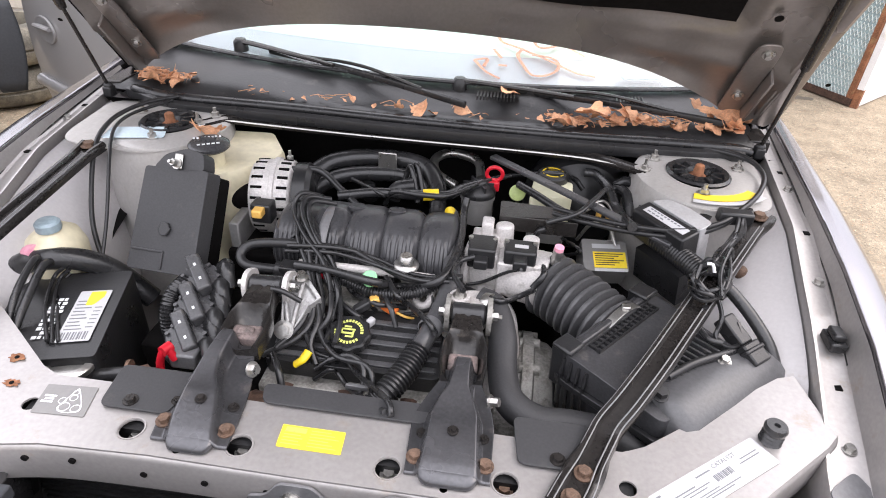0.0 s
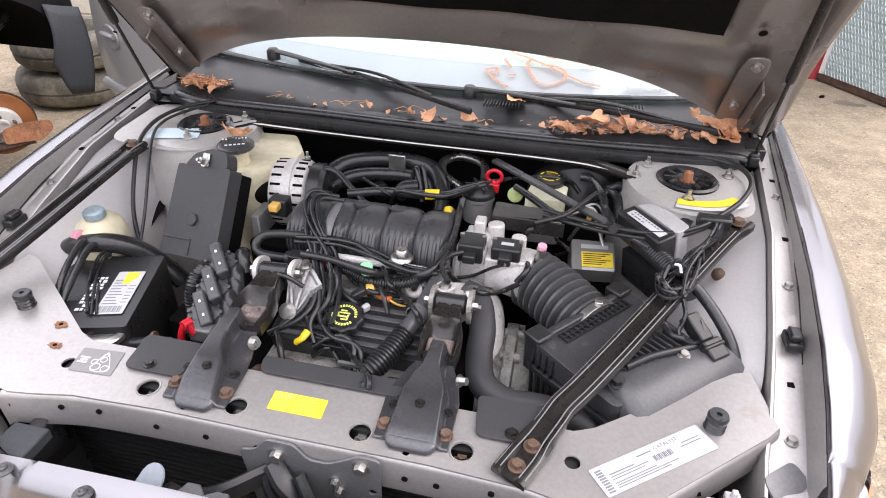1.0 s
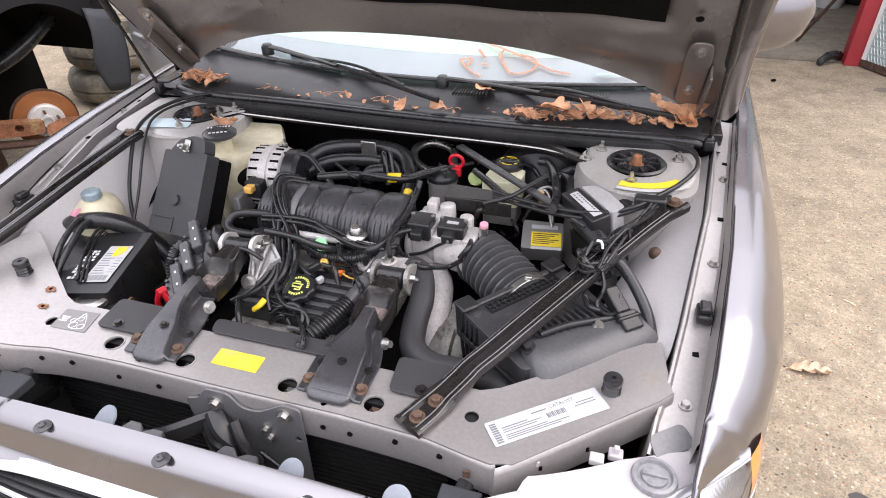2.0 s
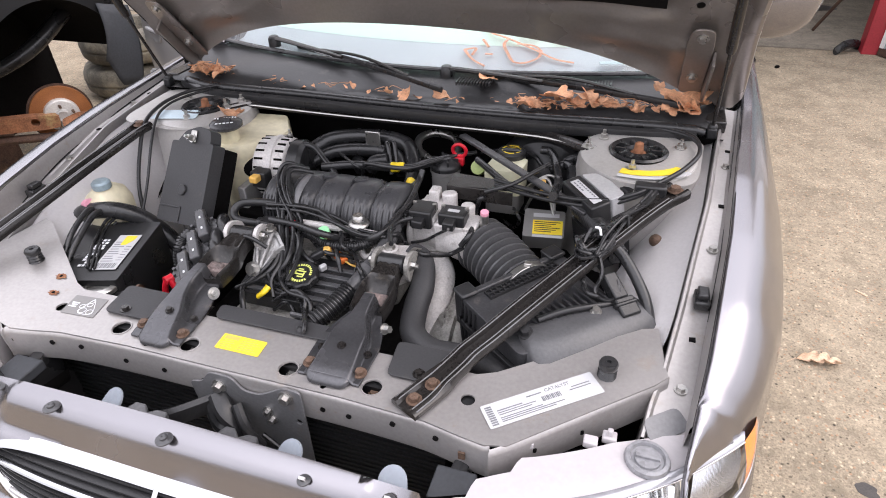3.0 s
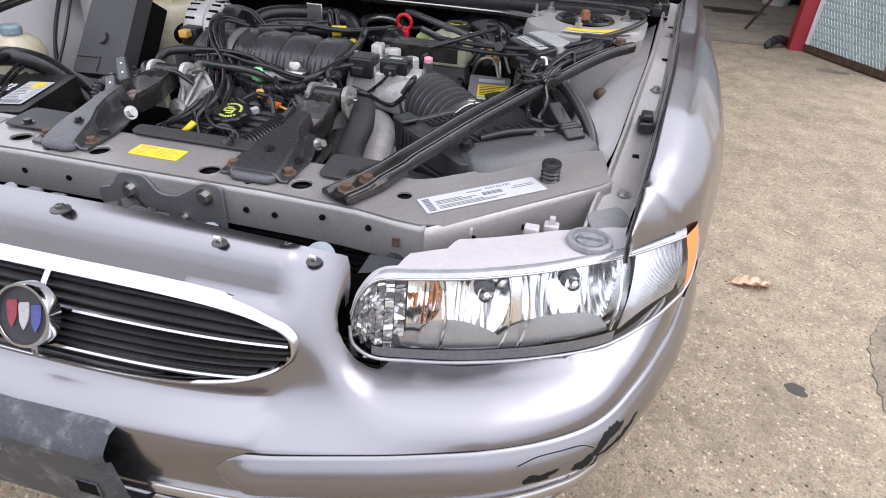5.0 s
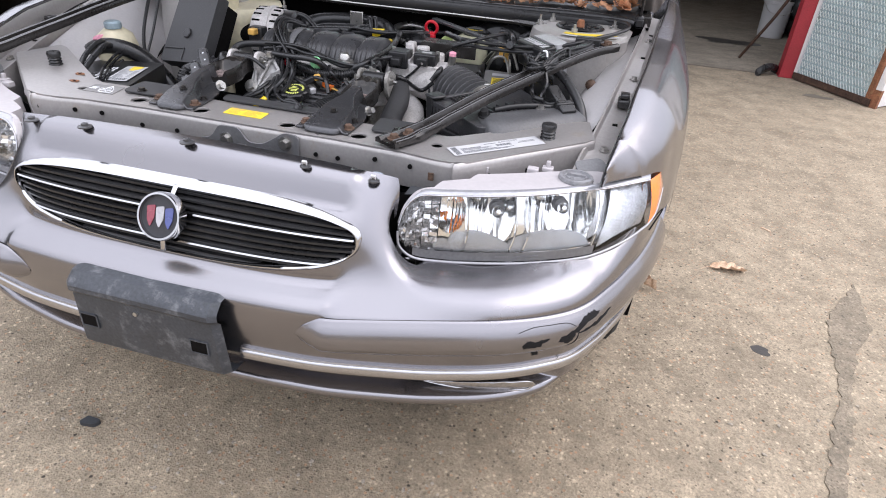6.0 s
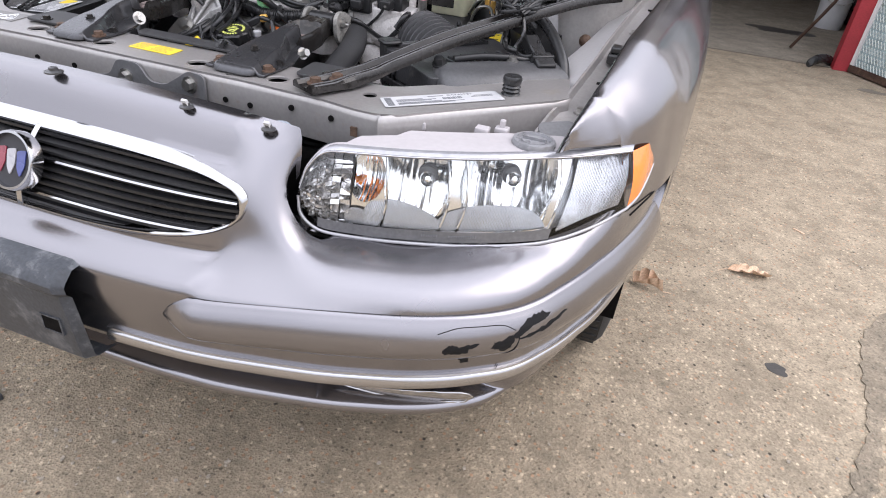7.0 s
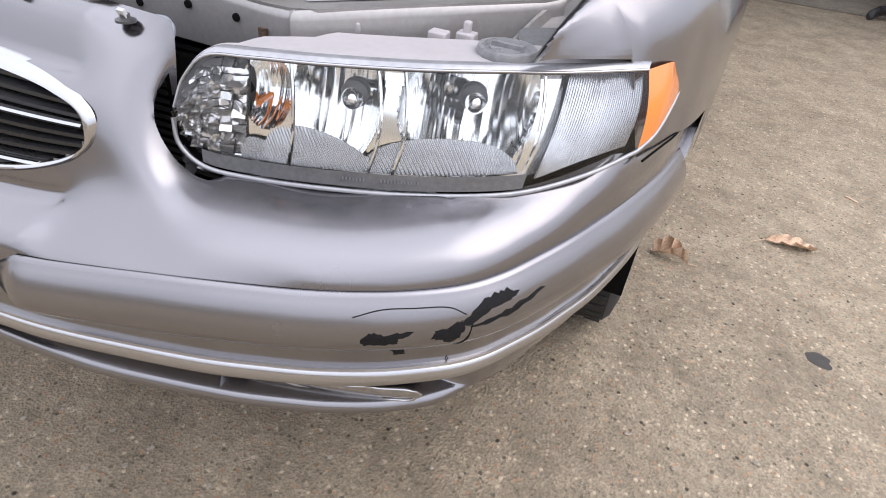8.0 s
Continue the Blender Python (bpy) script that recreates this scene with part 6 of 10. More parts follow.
def lens_pt(u, v, depth=0.0):
    """u along the lamp, v from bottom to top, depth back into the lamp."""
    f = u * (NL - 1)
    i = min(int(f), NL - 2)
    t = f - i
    b, tp = SB[i].lerp(SB[i + 1], t), STP[i].lerp(STP[i + 1], t)
    p = b.lerp(tp, v)
    d = (SB[min(i + 3, NL - 1)] - SB[max(i - 3, 0)]).normalized()
    if u < 0.2:
        d = V(0.93, 0.37, 0)
    n = V(d.y, -d.x, 0.12).normalized()
    return p + n * (0.007 * math.sin(math.pi * v) - depth)


BOWLS = ((0.352, 0.043, 0.70, 0.30, 0.030), (0.456, 0.060, 0.70, 0.62, 0.044), (0.642, 0.108, 0.70, 0.64, 0.054))


def lamp_depth(u, v):
    """Depth of the bright bowls behind the lens, each with a few flat facets."""
    best = 0.014
    for uc, ru, vc, rv, dp in BOWLS:
        fu, fv = (u - uc) / ru, (v - vc) / rv
        r2 = fu * fu + fv * fv
        if r2 < 1:
            facet = (fu * 3.0 + 0.5) % 1.0 - 0.5
            best = max(best, 0.014 + dp * (1 - r2) ** 0.62 + 0.0045 * (0.25 - facet * facet))
    return best


M_RIBBED = mat("ribbed_bright_plastic", (0.62, 0.62, 0.63), 0.16, 0.9, 0.05, 30, 200)
M_FLUTE = mat("fluted_clear_plastic", (0.80, 0.80, 0.82), 0.10, 0.9, 0.04, 30, 200)
M_FOOT = mat("smoky_lens_foot", (0.13, 0.13, 0.135), 0.25, 0, 0.15, 20, 200, coat=0.6)
M_LENSEDGE = mat("lens_edge_plastic", (0.36, 0.36, 0.38), 0.2, 0.3, 0.15, 12, 120, coat=0.6)


def headlamp(sx):
    def flip(bm):
        if sx < 0:
            for v in bm.verts:
                v.co.x = -v.co.x
        return bm
    bm = bmesh.new()
    rows = []
    for i in range(121):
        u = i / 120
        t = lens_pt(u, 1.0)
        back = interp(u, [0, 0.2, 0.285, 0.295, 0.385, 0.395, 0.57, 0.8, 1], [0.006, 0.018, 0.022, 0.050, 0.064, 0.087, 0.093, 0.06, 0.02])
        rows.append([t + V(0, 0.000, 0.001), t + V(-0.001, 0.004, 0.003), t + V(-0.003, back * 0.5, 0.004), t + V(-0.004, back, 0.004), t + V(-0.004, back + 0.003, -0.03), t + V(-0.01, back, -0.10)])
    grid(bm, rows)
    body = part("headlamp", flip(bm), M_LAMPBODY, car, "clear headlamp in a pale pinkish plastic housing", 35)
    bm = bmesh.new()
    grid(bm, [[lens_pt(0.80 * i / 100, j / 16) for j in range(17)] for i in range(101)])
    lens = part("lens", flip(bm), M_LENS, body, "clear polycarbonate lens", 70)
    lens.visible_shadow = False
    # crystal-cut panel: small tilted blocks
    bm = bmesh.new()
    ph = random.Random(5)
    for i in range(9):
        for j in range(13):
            u0, u1 = 0.035 + 0.283 * i / 9, 0.035 + 0.283 * (i + 0.94) / 9
            v0, v1 = 0.05 + 0.90 * j / 13, 0.05 + 0.90 * (j + 0.90) / 13
            d = 0.012 + 0.006 * ph.random()
            tu, tv = ph.uniform(-0.007, 0.007), ph.uniform(-0.003, 0.007)
            ring = [(u0, v0, d - tu - tv), (u1, v0, d + tu - tv), (u1, v1, d + tu + tv), (u0, v1, d - tu + tv)]
            f = [bm.verts.new(lens_pt(u, v, q)) for u, v, q in ring]
            g = [bm.verts.new(lens_pt(u, v, 0.026)) for u, v, q in ring]
            bm.faces.new(f)
            for k in range(4):
                bm.faces.new((f[k], g[k], g[(k + 1) % 4], f[(k + 1) % 4]))
    part("prism_panel", flip(bm), M_PRISM, body, "crystal-cut clear indicator panel", 5)
    bm = bmesh.new()
    grid(bm, [[lens_pt(0.03 + 0.29 * i / 30, 0.03 + 0.94 * j / 10, 0.022) for j in range(11)] for i in range(31)])
    part("prism_backing", flip(bm), M_DARKGLASS, body, "dark backing of the indicator panel")
    bm = bmesh.new()
    grid(bm, [[lens_pt(0.320 + 0.48 * i / 300, 0.03 + 0.94 * j / 50, lamp_depth(0.320 + 0.48 * i / 300, 0.03 + 0.94 * j / 50) + 0.004) for j in range(51)] for i in range(301)])
    part("reflector", flip(bm), M_BRIGHT, body, "bright stepped reflector", 25)
    # finely ribbed floors of the bowls
    for uc, ru, top, n_r in ((0.352, 0.042, 0.16, 13), (0.442, 0.082, 0.30, 30), (0.622, 0.112, 0.27, 40)):
        bm = bmesh.new()
        rows = []
        for i in range(n_r * 6 + 1):
            f = -1 + 2 * i / (n_r * 6)
            hi = 0.15 + top * max(1 - f * f, 0.0) ** 0.55 + 0.004
            row = []
            for j in range(9):
                v = 0.12 + (hi - 0.12) * j / 8
                row.append(lens_pt(uc + ru * f - 0.10 * (v - 0.12), v, 0.008 + 0.030 * (v - 0.10) + 0.0009 * math.sin(i / 6 * 2 * math.pi)))
            rows.append(row)
        grid(bm, rows)
        part("ribbed_floor", flip(bm), M_RIBBED, body, "finely ribbed reflector floor", 60)
    bm = bmesh.new()
    grid(bm, [[lens_pt(0.320 + 0.48 * i / 80, 0.972, 0.004 + (lamp_depth(0.320 + 0.48 * i / 80, 0.97) + 0.001) * j / 6) for j in range(7)] for i in range(81)])
    part("reflector_roof", flip(bm), M_BRIGHT, body, smooth=25)
    for uc in (0.478, 0.628):
        bm = bmesh.new()
        a, b = lens_pt(uc, 0.74, 0.060), lens_pt(uc, 0.70, 0.026)
        cyl(bm, a, b, 0.0085, 0.0095, 18)
        bmesh.ops.create_uvsphere(bm, u_segments=16, v_segments=10, radius=0.0105, matrix=Matrix.Translation(b))
        part("bulb_shield", flip(bm), M_BRIGHT, body, "silver bulb shield", 50)
        for q in (0.35, 0.62):
            bm = bmesh.new()
            c, d = a.lerp(b, q), (b - a).normalized()
            lathe(bm, [(0.0085, 0), (0.0135, 0.001), (0.0135, 0.003), (0.0085, 0.004)], frame_on(c, d, V(0, 0, 1)) @ Matrix.Rotation(radians(90), 4, "Y"), 24)
            part("bulb_collar", flip(bm), M_GREYSTEEL, body)
    bm = bmesh.new()
    a, b = lens_pt(0.340, 0.62, 0.044), lens_pt(0.338, 0.60, 0.022)
    cyl(bm, a, b, 0.0032, 0.0024, 16)
    part("indicator_bulb", flip(bm), M_AMBER, body, "amber indicator bulb")
    for uc in (0.395, 0.505, 0.535, 0.742):
        bm = bmesh.new()
        sweep(bm, [lens_pt(uc + 0.012 * math.sin(math.pi * v), v, 0.008) for v in (0.10, 0.3, 0.5, 0.75, 0.97)], 0.0018, 6, 5)
        part("divider", flip(bm), M_BRIGHT, body)
    # clear corner section over a fluted reflector
    bm = bmesh.new()
    grid(bm, [[lens_pt(0.800 + 0.197 * i / 30, j / 10) for j in range(11)] for i in range(31)])
    corner = part("corner_lens", flip(bm), M_LENS, body, "clear corner lens", 70)
    corner.visible_shadow = False
    bm = bmesh.new()
    grid(bm, [[lens_pt(0.790 + 0.205 * i / 272 + 0.022 * (j / 10 - 0.5), 0.03 + 0.94 * j / 10, 0.010 + 0.008 * math.sin(math.pi * i / 272) + 0.0009 * math.sin(i / 8 * 2 * math.pi)) for j in range(11)] for i in range(273)])
    part("corner_flutes", flip(bm), M_FLUTE, body, "finely fluted corner reflector", 70)
    # amber reflector at the outer end
    ab, at = spline(AB, 8), spline(AT, 8)
    bm = bmesh.new()
    rows = []
    for i, (b, t) in enumerate(zip(ab, at)):
        k = 0.005 * (1 - 0.9 * i / (len(ab) - 1))
        rows.append([b.lerp(t, j / 8) + V(0.55, -0.35, 0).normalized() * (0.001 * (1 - j / 8) + k * math.sin(math.pi * j / 8)) for j in range(9)])
    grid(bm, rows)
    part("amber_reflector", flip(bm), M_AMBER, body, "orange side reflector", 60)
    # dark lower edge with moulded marks, upper rim
    bm = bmesh.new()
    edge = [lens_pt(0.0 + i / 50, 0.0) for i in range(51)] + [b + V(0, 0, 0) for b in ab]
    sweep(bm, [p + V(0, -0.001, -0.004) for p in edge], 0.0024, 8, 1, smooth_path=False)
    part("lower_bezel", flip(bm), M_LENSEDGE, body, "grey lower lens edge", 60)
    bm = bmesh.new()
    grid(bm, [[lens_pt(0.215 + 0.53 * i / 40, v, -0.0006) for v in (0.005, 0.05, 0.10, 0.145)] for i in range(41)])
    part("lens_foot", flip(bm), M_FOOT, body, "dark strip along the lens foot")
    bm = bmesh.new()
    for u0, n_m in ((0.482, 7), (0.528, 12)):
        for k in range(n_m):
            c = lens_pt(u0 + 0.0042 * k, 0.085, -0.0016)
            box(bm, c + V(-0.0007, -0.0006, -0.0014), c + V(0.0007, 0.0004, 0.0014))
    part("lens_marks", flip(bm), M_SOFTINK, body, "tiny moulded lens marks")
    bm = bmesh.new()
    sweep(bm, [lens_pt(i / 50, 1.0) + V(0, -0.001, 0.000) for i in range(51)], 0.0016, 8, 1, smooth_path=False)
    rim = part("upper_rim", flip(bm), M_TRIM, body, "thin bright lens rim", 60)
    bm = bmesh.new()
    grid(bm, [[lens_pt(i / 50, 1.0) + V(0, a, b) for a, b in ((0.0, 0.001), (0.004, 0.0045), (0.012, 0.0055), (0.016, 0.0045))] for i in range(51)])
    part("lens_ledge", flip(bm), M_LENSEDGE, body, "grey ledge along the lens top", 60)
    # black sheet added so the cut-out beside the lens looks deep and dark
    bm = bmesh.new()
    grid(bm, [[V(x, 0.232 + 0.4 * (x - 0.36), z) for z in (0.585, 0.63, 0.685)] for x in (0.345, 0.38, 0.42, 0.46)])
    part("gap_shadow_sheet", flip(bm), M_VOID, body, "added black sheet darkening the lamp gap", 60)
    # housing fittings
    bm = bmesh.new()
    lathe(bm, [(0.030, 0), (0.031, 0.004), (0.029, 0.009), (0.024, 0.010), (0.022, 0.005), (0.018, 0.005), (0.017, 0.008), (0.0, 0.008)], Matrix.Translation((0.652, 0.362, 0.710)), 32, False)
    box(bm, (0.636, 0.359, 0.716), (0.668, 0.365, 0.722))
    part("bulb_cap", flip(bm), mat("smoky_cap", (0.24, 0.24, 0.25), 0.3, 0, 0.2, 30, 120), body, "smoky grey bulb access cap")
    for x, y in ((0.575, 0.370), (0.60, 0.385), (0.49, 0.345)):
        bm = bmesh.new()
        box(bm, (x - 0.010, y - 0.006, 0.705), (x + 0.010, y + 0.010, 0.717))
        if x > 0.59:
            box(bm, (x - 0.004, y - 0.002, 0.712), (x + 0.004, y + 0.006, 0.728))
        part("housing_lug", flip(bm), M_LAMPBODY, body, bevel=0.002)
    bm = bmesh.new()
    lm = frame_on(V(0.548, 0.312, 0.7045), V(0.90, 0.42, 0.02), V(0.02, -0.12, 1))
    plate(bm, rounded([(-0.026, -0.006), (0.026, -0.006), (0.026, 0.006), (-0.026, 0.006)], 0.002), 0.0008, lm)
    lab = part("lamp_label", flip(bm), M_WHITE, body, "small white printed label")
    # black panel added behind the lamp, painting the shadow in its gap
    bm = bmesh.new()
    grid(bm, [[lens_pt(i / 20, 0.0) + V(0.0, 0.006, -0.010), lens_pt(i / 20, 0.0) + V(-0.015, 0.14, -0.02), lens_pt(i / 20, 0.0) + V(-0.015, 0.16, 0.06)] for i in range(21)])
    part("lamp_shadow_panel", flip(bm), M_VOID, car, "added black panel for the shadow round the lamp", 60)
    return body


for sx in (1, -1):
    headlamp(sx)
    # bracket between lamp, wing and tie bar
    bm = bmesh.new()
    plate(bm, rounded([(-0.03, -0.018), (0.04, -0.018), (0.04, 0.018), (-0.02, 0.018)], 0.012), 0.004, frame_on(V(sx * 0.668, 0.425, 0.712), V(sx * 0.75, 0.62, 0), V(0, -0.4, 1)))
    part("lamp_bracket", bm, M_GREYSTEEL, car, "bare grey lamp bracket")
    bm = bmesh.new()
    box(bm, (sx * 0.40 - 0.03, 0.245, 0.655), (sx * 0.40 + 0.03, 0.30, 0.675))
    box(bm, (sx * 0.40 - 0.03, 0.245, 0.58), (sx * 0.40 + 0.03, 0.25, 0.675))
    part("fascia_bracket", bm, M_LINER, car, "blue-grey fascia corner bracket", bevel=0.003)

# bonnet latch plate on the front of the tie bar
latch = thing("bonnet_latch", "bare steel bonnet latch plate with black latch levers", "latch", (0.03, 0.32, 0.55))
lm = Matrix.Translation((0.03, 0.330, 0.62)) @ Matrix.Rotation(radians(90), 4, "X")
bm = bmesh.new()
plate(bm, rounded([(-0.085, -0.16), (0.105, -0.16), (0.108, 0.100), (0.078, 0.103), (0.060, 0.090), (0.030, 0.072), (0.000, 0.072), (-0.018, 0.098), (-0.060, 0.098), (-0.080, 0.070), (-0.105, 0.066), (-0.100, 0.02)], 0.010), 0.004, lm, [(0.095, 0.03, 0.006)])
part("latch_plate", bm, M_GREYSTEEL, latch, "grey steel latch plate", bevel=0.001)
for u, v_ in ((-0.045, 0.072), (0.080, 0.082), (0.040, 0.040), (0.045, 0.022)):
    bolt(latch, lm @ V(u, v_, 0.004), (0, -1, 0), 0.009 if v_ > 0.05 else 0.006, 0.008, M_ZINC)
bm = bmesh.new()
sweep(bm, [(-0.02, 0.322, 0.675), (0.01, 0.300, 0.655), (0.04, 0.305, 0.60), (0.05, 0.315, 0.53)], 0.016, 8, 6, flat=0.6)
sweep(bm, [(0.02, 0.315, 0.67), (0.045, 0.295, 0.640), (0.06, 0.30, 0.60)], 0.009, 8, 6)
sweep(bm, [(-0.035, 0.318, 0.665), (-0.01, 0.295, 0.63), (0.03, 0.30, 0.61)], 0.010, 8, 6)
part("latch_lever", bm, M_BLACK, latch, "black latch levers")
bm = bmesh.new()
sweep(bm, [(-0.03, 0.318, 0.655), (-0.08, 0.270, 0.655), (-0.13, 0.262, 0.640), (-0.155, 0.255, 0.660)], 0.010, 8, 8, flat=2.0)
part("release_handle", bm, M_BLACK, latch, "black safety release handle")
bm = bmesh.new()
sweep(bm, [(0.05, 0.32, 0.60), (0.12, 0.315, 0.55), (0.16, 0.32, 0.50), (0.22, 0.34, 0.46)], 0.004, 8, 8)
part("release_cable", bm, M_RUBBER, latch)
# loose wires and small hoses lying over the engine, each its own run
cable("vacuum_line", [(-0.157, 0.735, 0.782), (-0.105, 0.74, 0.784), (-0.056, 0.749, 0.778), (-0.001, 0.753, 0.761), (0.068, 0.73, 0.755), (0.137, 0.717, 0.767), (0.146, 0.739, 0.757)], 0.0042, M_RUBBER, "thin black vacuum line across the engine", category="wire", seg=7, n=6)
cable("vacuum_line", [(-0.163, 0.74, 0.767), (-0.095, 0.734, 0.778), (-0.058, 0.748, 0.766), (0.007, 0.725, 0.768), (0.074, 0.705, 0.764), (0.129, 0.707, 0.766)], 0.0042, M_RUBBER, "thin black vacuum line across the engine", category="wire", seg=7, n=6)
cable("wiring_loom", [(-0.135, 0.705, 0.766), (-0.072, 0.701, 0.765), (0.006, 0.677, 0.77), (0.039, 0.729, 0.726), (0.106, 0.701, 0.765), (0.13, 0.751, 0.778), (0.135, 0.827, 0.783), (0.132, 0.895, 0.793), (0.134, 0.918, 0.81)], 0.0075, M_RUBBER, "thick black taped wiring loom", category="wire", seg=7, n=6)
cable("plug_lead", [(-0.112, 0.852, 0.815), (-0.148, 0.83, 0.827), (-0.148, 0.795, 0.814), (-0.118, 0.753, 0.791), (-0.087, 0.73, 0.76), (-0.053, 0.673, 0.745), (-0.055, 0.641, 0.709), (-0.047, 0.584, 0.715)], 0.0045, M_RUBBER, "black rubber spark plug lead", category="wire", seg=7, n=6)
cable("plug_lead", [(-0.1, 0.847, 0.81), (-0.138, 0.824, 0.822), (-0.135, 0.791, 0.808), (-0.106, 0.749, 0.788), (-0.074, 0.726, 0.758), (-0.05, 0.675, 0.737), (-0.035, 0.621, 0.723), (-0.033, 0.581, 0.714)], 0.0045, M_RUBBER, "black rubber spark plug lead", category="wire", seg=7, n=6)
cable("plug_lead", [(-0.129, 0.856, 0.817), (-0.163, 0.839, 0.828), (-0.169, 0.811, 0.81), (-0.134, 0.758, 0.793), (-0.09, 0.717, 0.772), (-0.065, 0.674, 0.749), (-0.054, 0.623, 0.729), (-0.081, 0.603, 0.698)], 0.0045, M_RUBBER, "black rubber spark plug lead", category="wire", seg=7, n=6)
cable("injector_wire", [(-0.05, 0.704, 0.754), (-0.037, 0.707, 0.719), (0.013, 0.666, 0.734), (0.036, 0.679, 0.723), (0.059, 0.695, 0.709)], 0.0045, M_RUBBER, "thin black injector wiring", category="wire", seg=7, n=6)
cable("injector_wire", [(-0.068, 0.689, 0.753), (-0.048, 0.669, 0.727), (-0.013, 0.646, 0.721), (-0.008, 0.661, 0.705)], 0.0045, M_RUBBER, "thin black injector wiring", category="wire", seg=7, n=6)
cable("injector_wire", [(0.019, 0.723, 0.748), (0.047, 0.677, 0.747), (0.064, 0.689, 0.721), (0.106, 0.622, 0.747), (0.12, 0.609, 0.733)], 0.005, M_RUBBER, "thin black injector wiring", category="wire", seg=7, n=6)
cable("throttle_wire", [(0.144, 0.729, 0.763), (0.153, 0.748, 0.728), (0.215, 0.683, 0.757), (0.243, 0.754, 0.713), (0.274, 0.754, 0.735)], 0.005, M_RUBBER, "black wiring at the throttle body", category="wire", seg=7, n=6)
cable("throttle_wire", [(0.154, 0.777, 0.712), (0.185, 0.779, 0.722), (0.22, 0.771, 0.751), (0.246, 0.749, 0.778)], 0.0032, M_RUBBER, "black wiring at the throttle body", category="wire", seg=7, n=6)
cable("throttle_wire", [(0.27, 0.753, 0.739), (0.287, 0.769, 0.766), (0.266, 0.879, 0.74), (0.275, 0.878, 0.777), (0.287, 0.878, 0.786)], 0.006, M_RUBBER, "black wiring at the throttle body", category="wire", seg=7, n=6)
cable("throttle_wire", [(0.156, 0.67, 0.778), (0.134, 0.719, 0.777), (0.141, 0.756, 0.776), (0.164, 0.77, 0.779)], 0.005, M_RUBBER, "black wiring at the throttle body", category="wire", seg=7, n=6)
cable("brake_hose", [(0.369, 1.085, 0.811), (0.393, 1.077, 0.812), (0.415, 1.022, 0.807), (0.428, 0.973, 0.791), (0.434, 0.85, 0.825)], 0.0095, M_RUBBER, "black rubber hose by the brake servo", category="wire", seg=7, n=6)
cable("brake_hose", [(0.287, 0.877, 0.8), (0.339, 0.89, 0.817), (0.371, 0.935, 0.823), (0.402, 0.991, 0.824)], 0.005, M_RUBBER, "black rubber hose by the brake servo", category="wire", seg=7, n=6)
cable("brake_hose", [(0.22, 1.107, 0.777), (0.301, 1.058, 0.815), (0.349, 1.092, 0.791), (0.372, 1.088, 0.77)], 0.0055, M_RUBBER, "black rubber hose by the brake servo", category="wire", seg=7, n=6)
cable("plug_lead", [(-0.063, 0.564, 0.671), (-0.04, 0.574, 0.685), (-0.016, 0.576, 0.686), (0.011, 0.552, 0.683), (0.074, 0.465, 0.734), (0.086, 0.438, 0.734)], 0.0045, M_RUBBER, "black rubber spark plug lead", category="wire", seg=7, n=6)
cable("plug_lead", [(-0.065, 0.564, 0.648), (-0.038, 0.566, 0.672), (-0.026, 0.568, 0.662), (0.001, 0.541, 0.661), (0.076, 0.443, 0.734)], 0.0045, M_RUBBER, "black rubber spark plug lead", category="wire", seg=7, n=6)
cable("plug_lead", [(-0.085, 0.594, 0.715), (-0.072, 0.586, 0.688), (-0.042, 0.578, 0.686)], 0.004, M_RUBBER, "black rubber spark plug lead", category="wire", seg=7, n=6)
cable("firewall_wire", [(-0.033, 0.954, 0.759), (-0.011, 0.932, 0.801), (0.038, 0.933, 0.8), (0.091, 0.94, 0.799), (0.13, 0.986, 0.797), (0.167, 1.042, 0.791), (0.214, 1.077, 0.79)], 0.0055, M_RUBBER, "thin black wire along the firewall", category="wire", seg=7, n=6)
cable("firewall_wire", [(-0.112, 1.001, 0.783), (-0.032, 0.928, 0.793), (-0.048, 1.047, 0.702)], 0.004, M_RUBBER, "thin black wire along the firewall", category="wire", seg=7, n=6)
cable("module_wire", [(0.333, 0.965, 0.716), (0.36, 0.897, 0.73), (0.3, 1.149, 0.546), (0.265, 1.201, 0.528), (0.256, 1.201, 0.55)], 0.004, M_RUBBER, "black wire curling over the module", category="wire", seg=7, n=6)
cable("battery_wire", [(-0.471, 0.519, 0.703), (-0.529, 0.594, 0.701), (-0.558, 0.659, 0.709), (-0.543, 0.67, 0.725)], 0.0035, M_RUBBER, "thin black wire over the battery", category="wire", seg=7, n=6)
cable("battery_wire", [(-0.462, 0.516, 0.7), (-0.512, 0.589, 0.7), (-0.551, 0.661, 0.704), (-0.537, 0.676, 0.719)], 0.0035, M_RUBBER, "thin black wire over the battery", category="wire", seg=7, n=6)
cable("battery_wire", [(-0.454, 0.521, 0.702), (-0.499, 0.582, 0.7), (-0.551, 0.661, 0.693), (-0.549, 0.688, 0.701)], 0.003, M_RUBBER, "thin black wire over the battery", category="wire", seg=7, n=6)
cable("coil_wire", [(-0.148, 0.631, 0.768), (-0.128, 0.629, 0.766), (-0.101, 0.632, 0.748)], 0.0045, M_RUBBER, "thin black wire at the coils", category="wire", seg=7, n=6)
cable("brace_wire", [(0.52, 0.657, 0.812), (0.522, 0.661, 0.773), (0.532, 0.638, 0.767), (0.552, 0.633, 0.766)], 0.005, M_RUBBER, "thin black wire hanging at the brace", category="wire", seg=7, n=6)
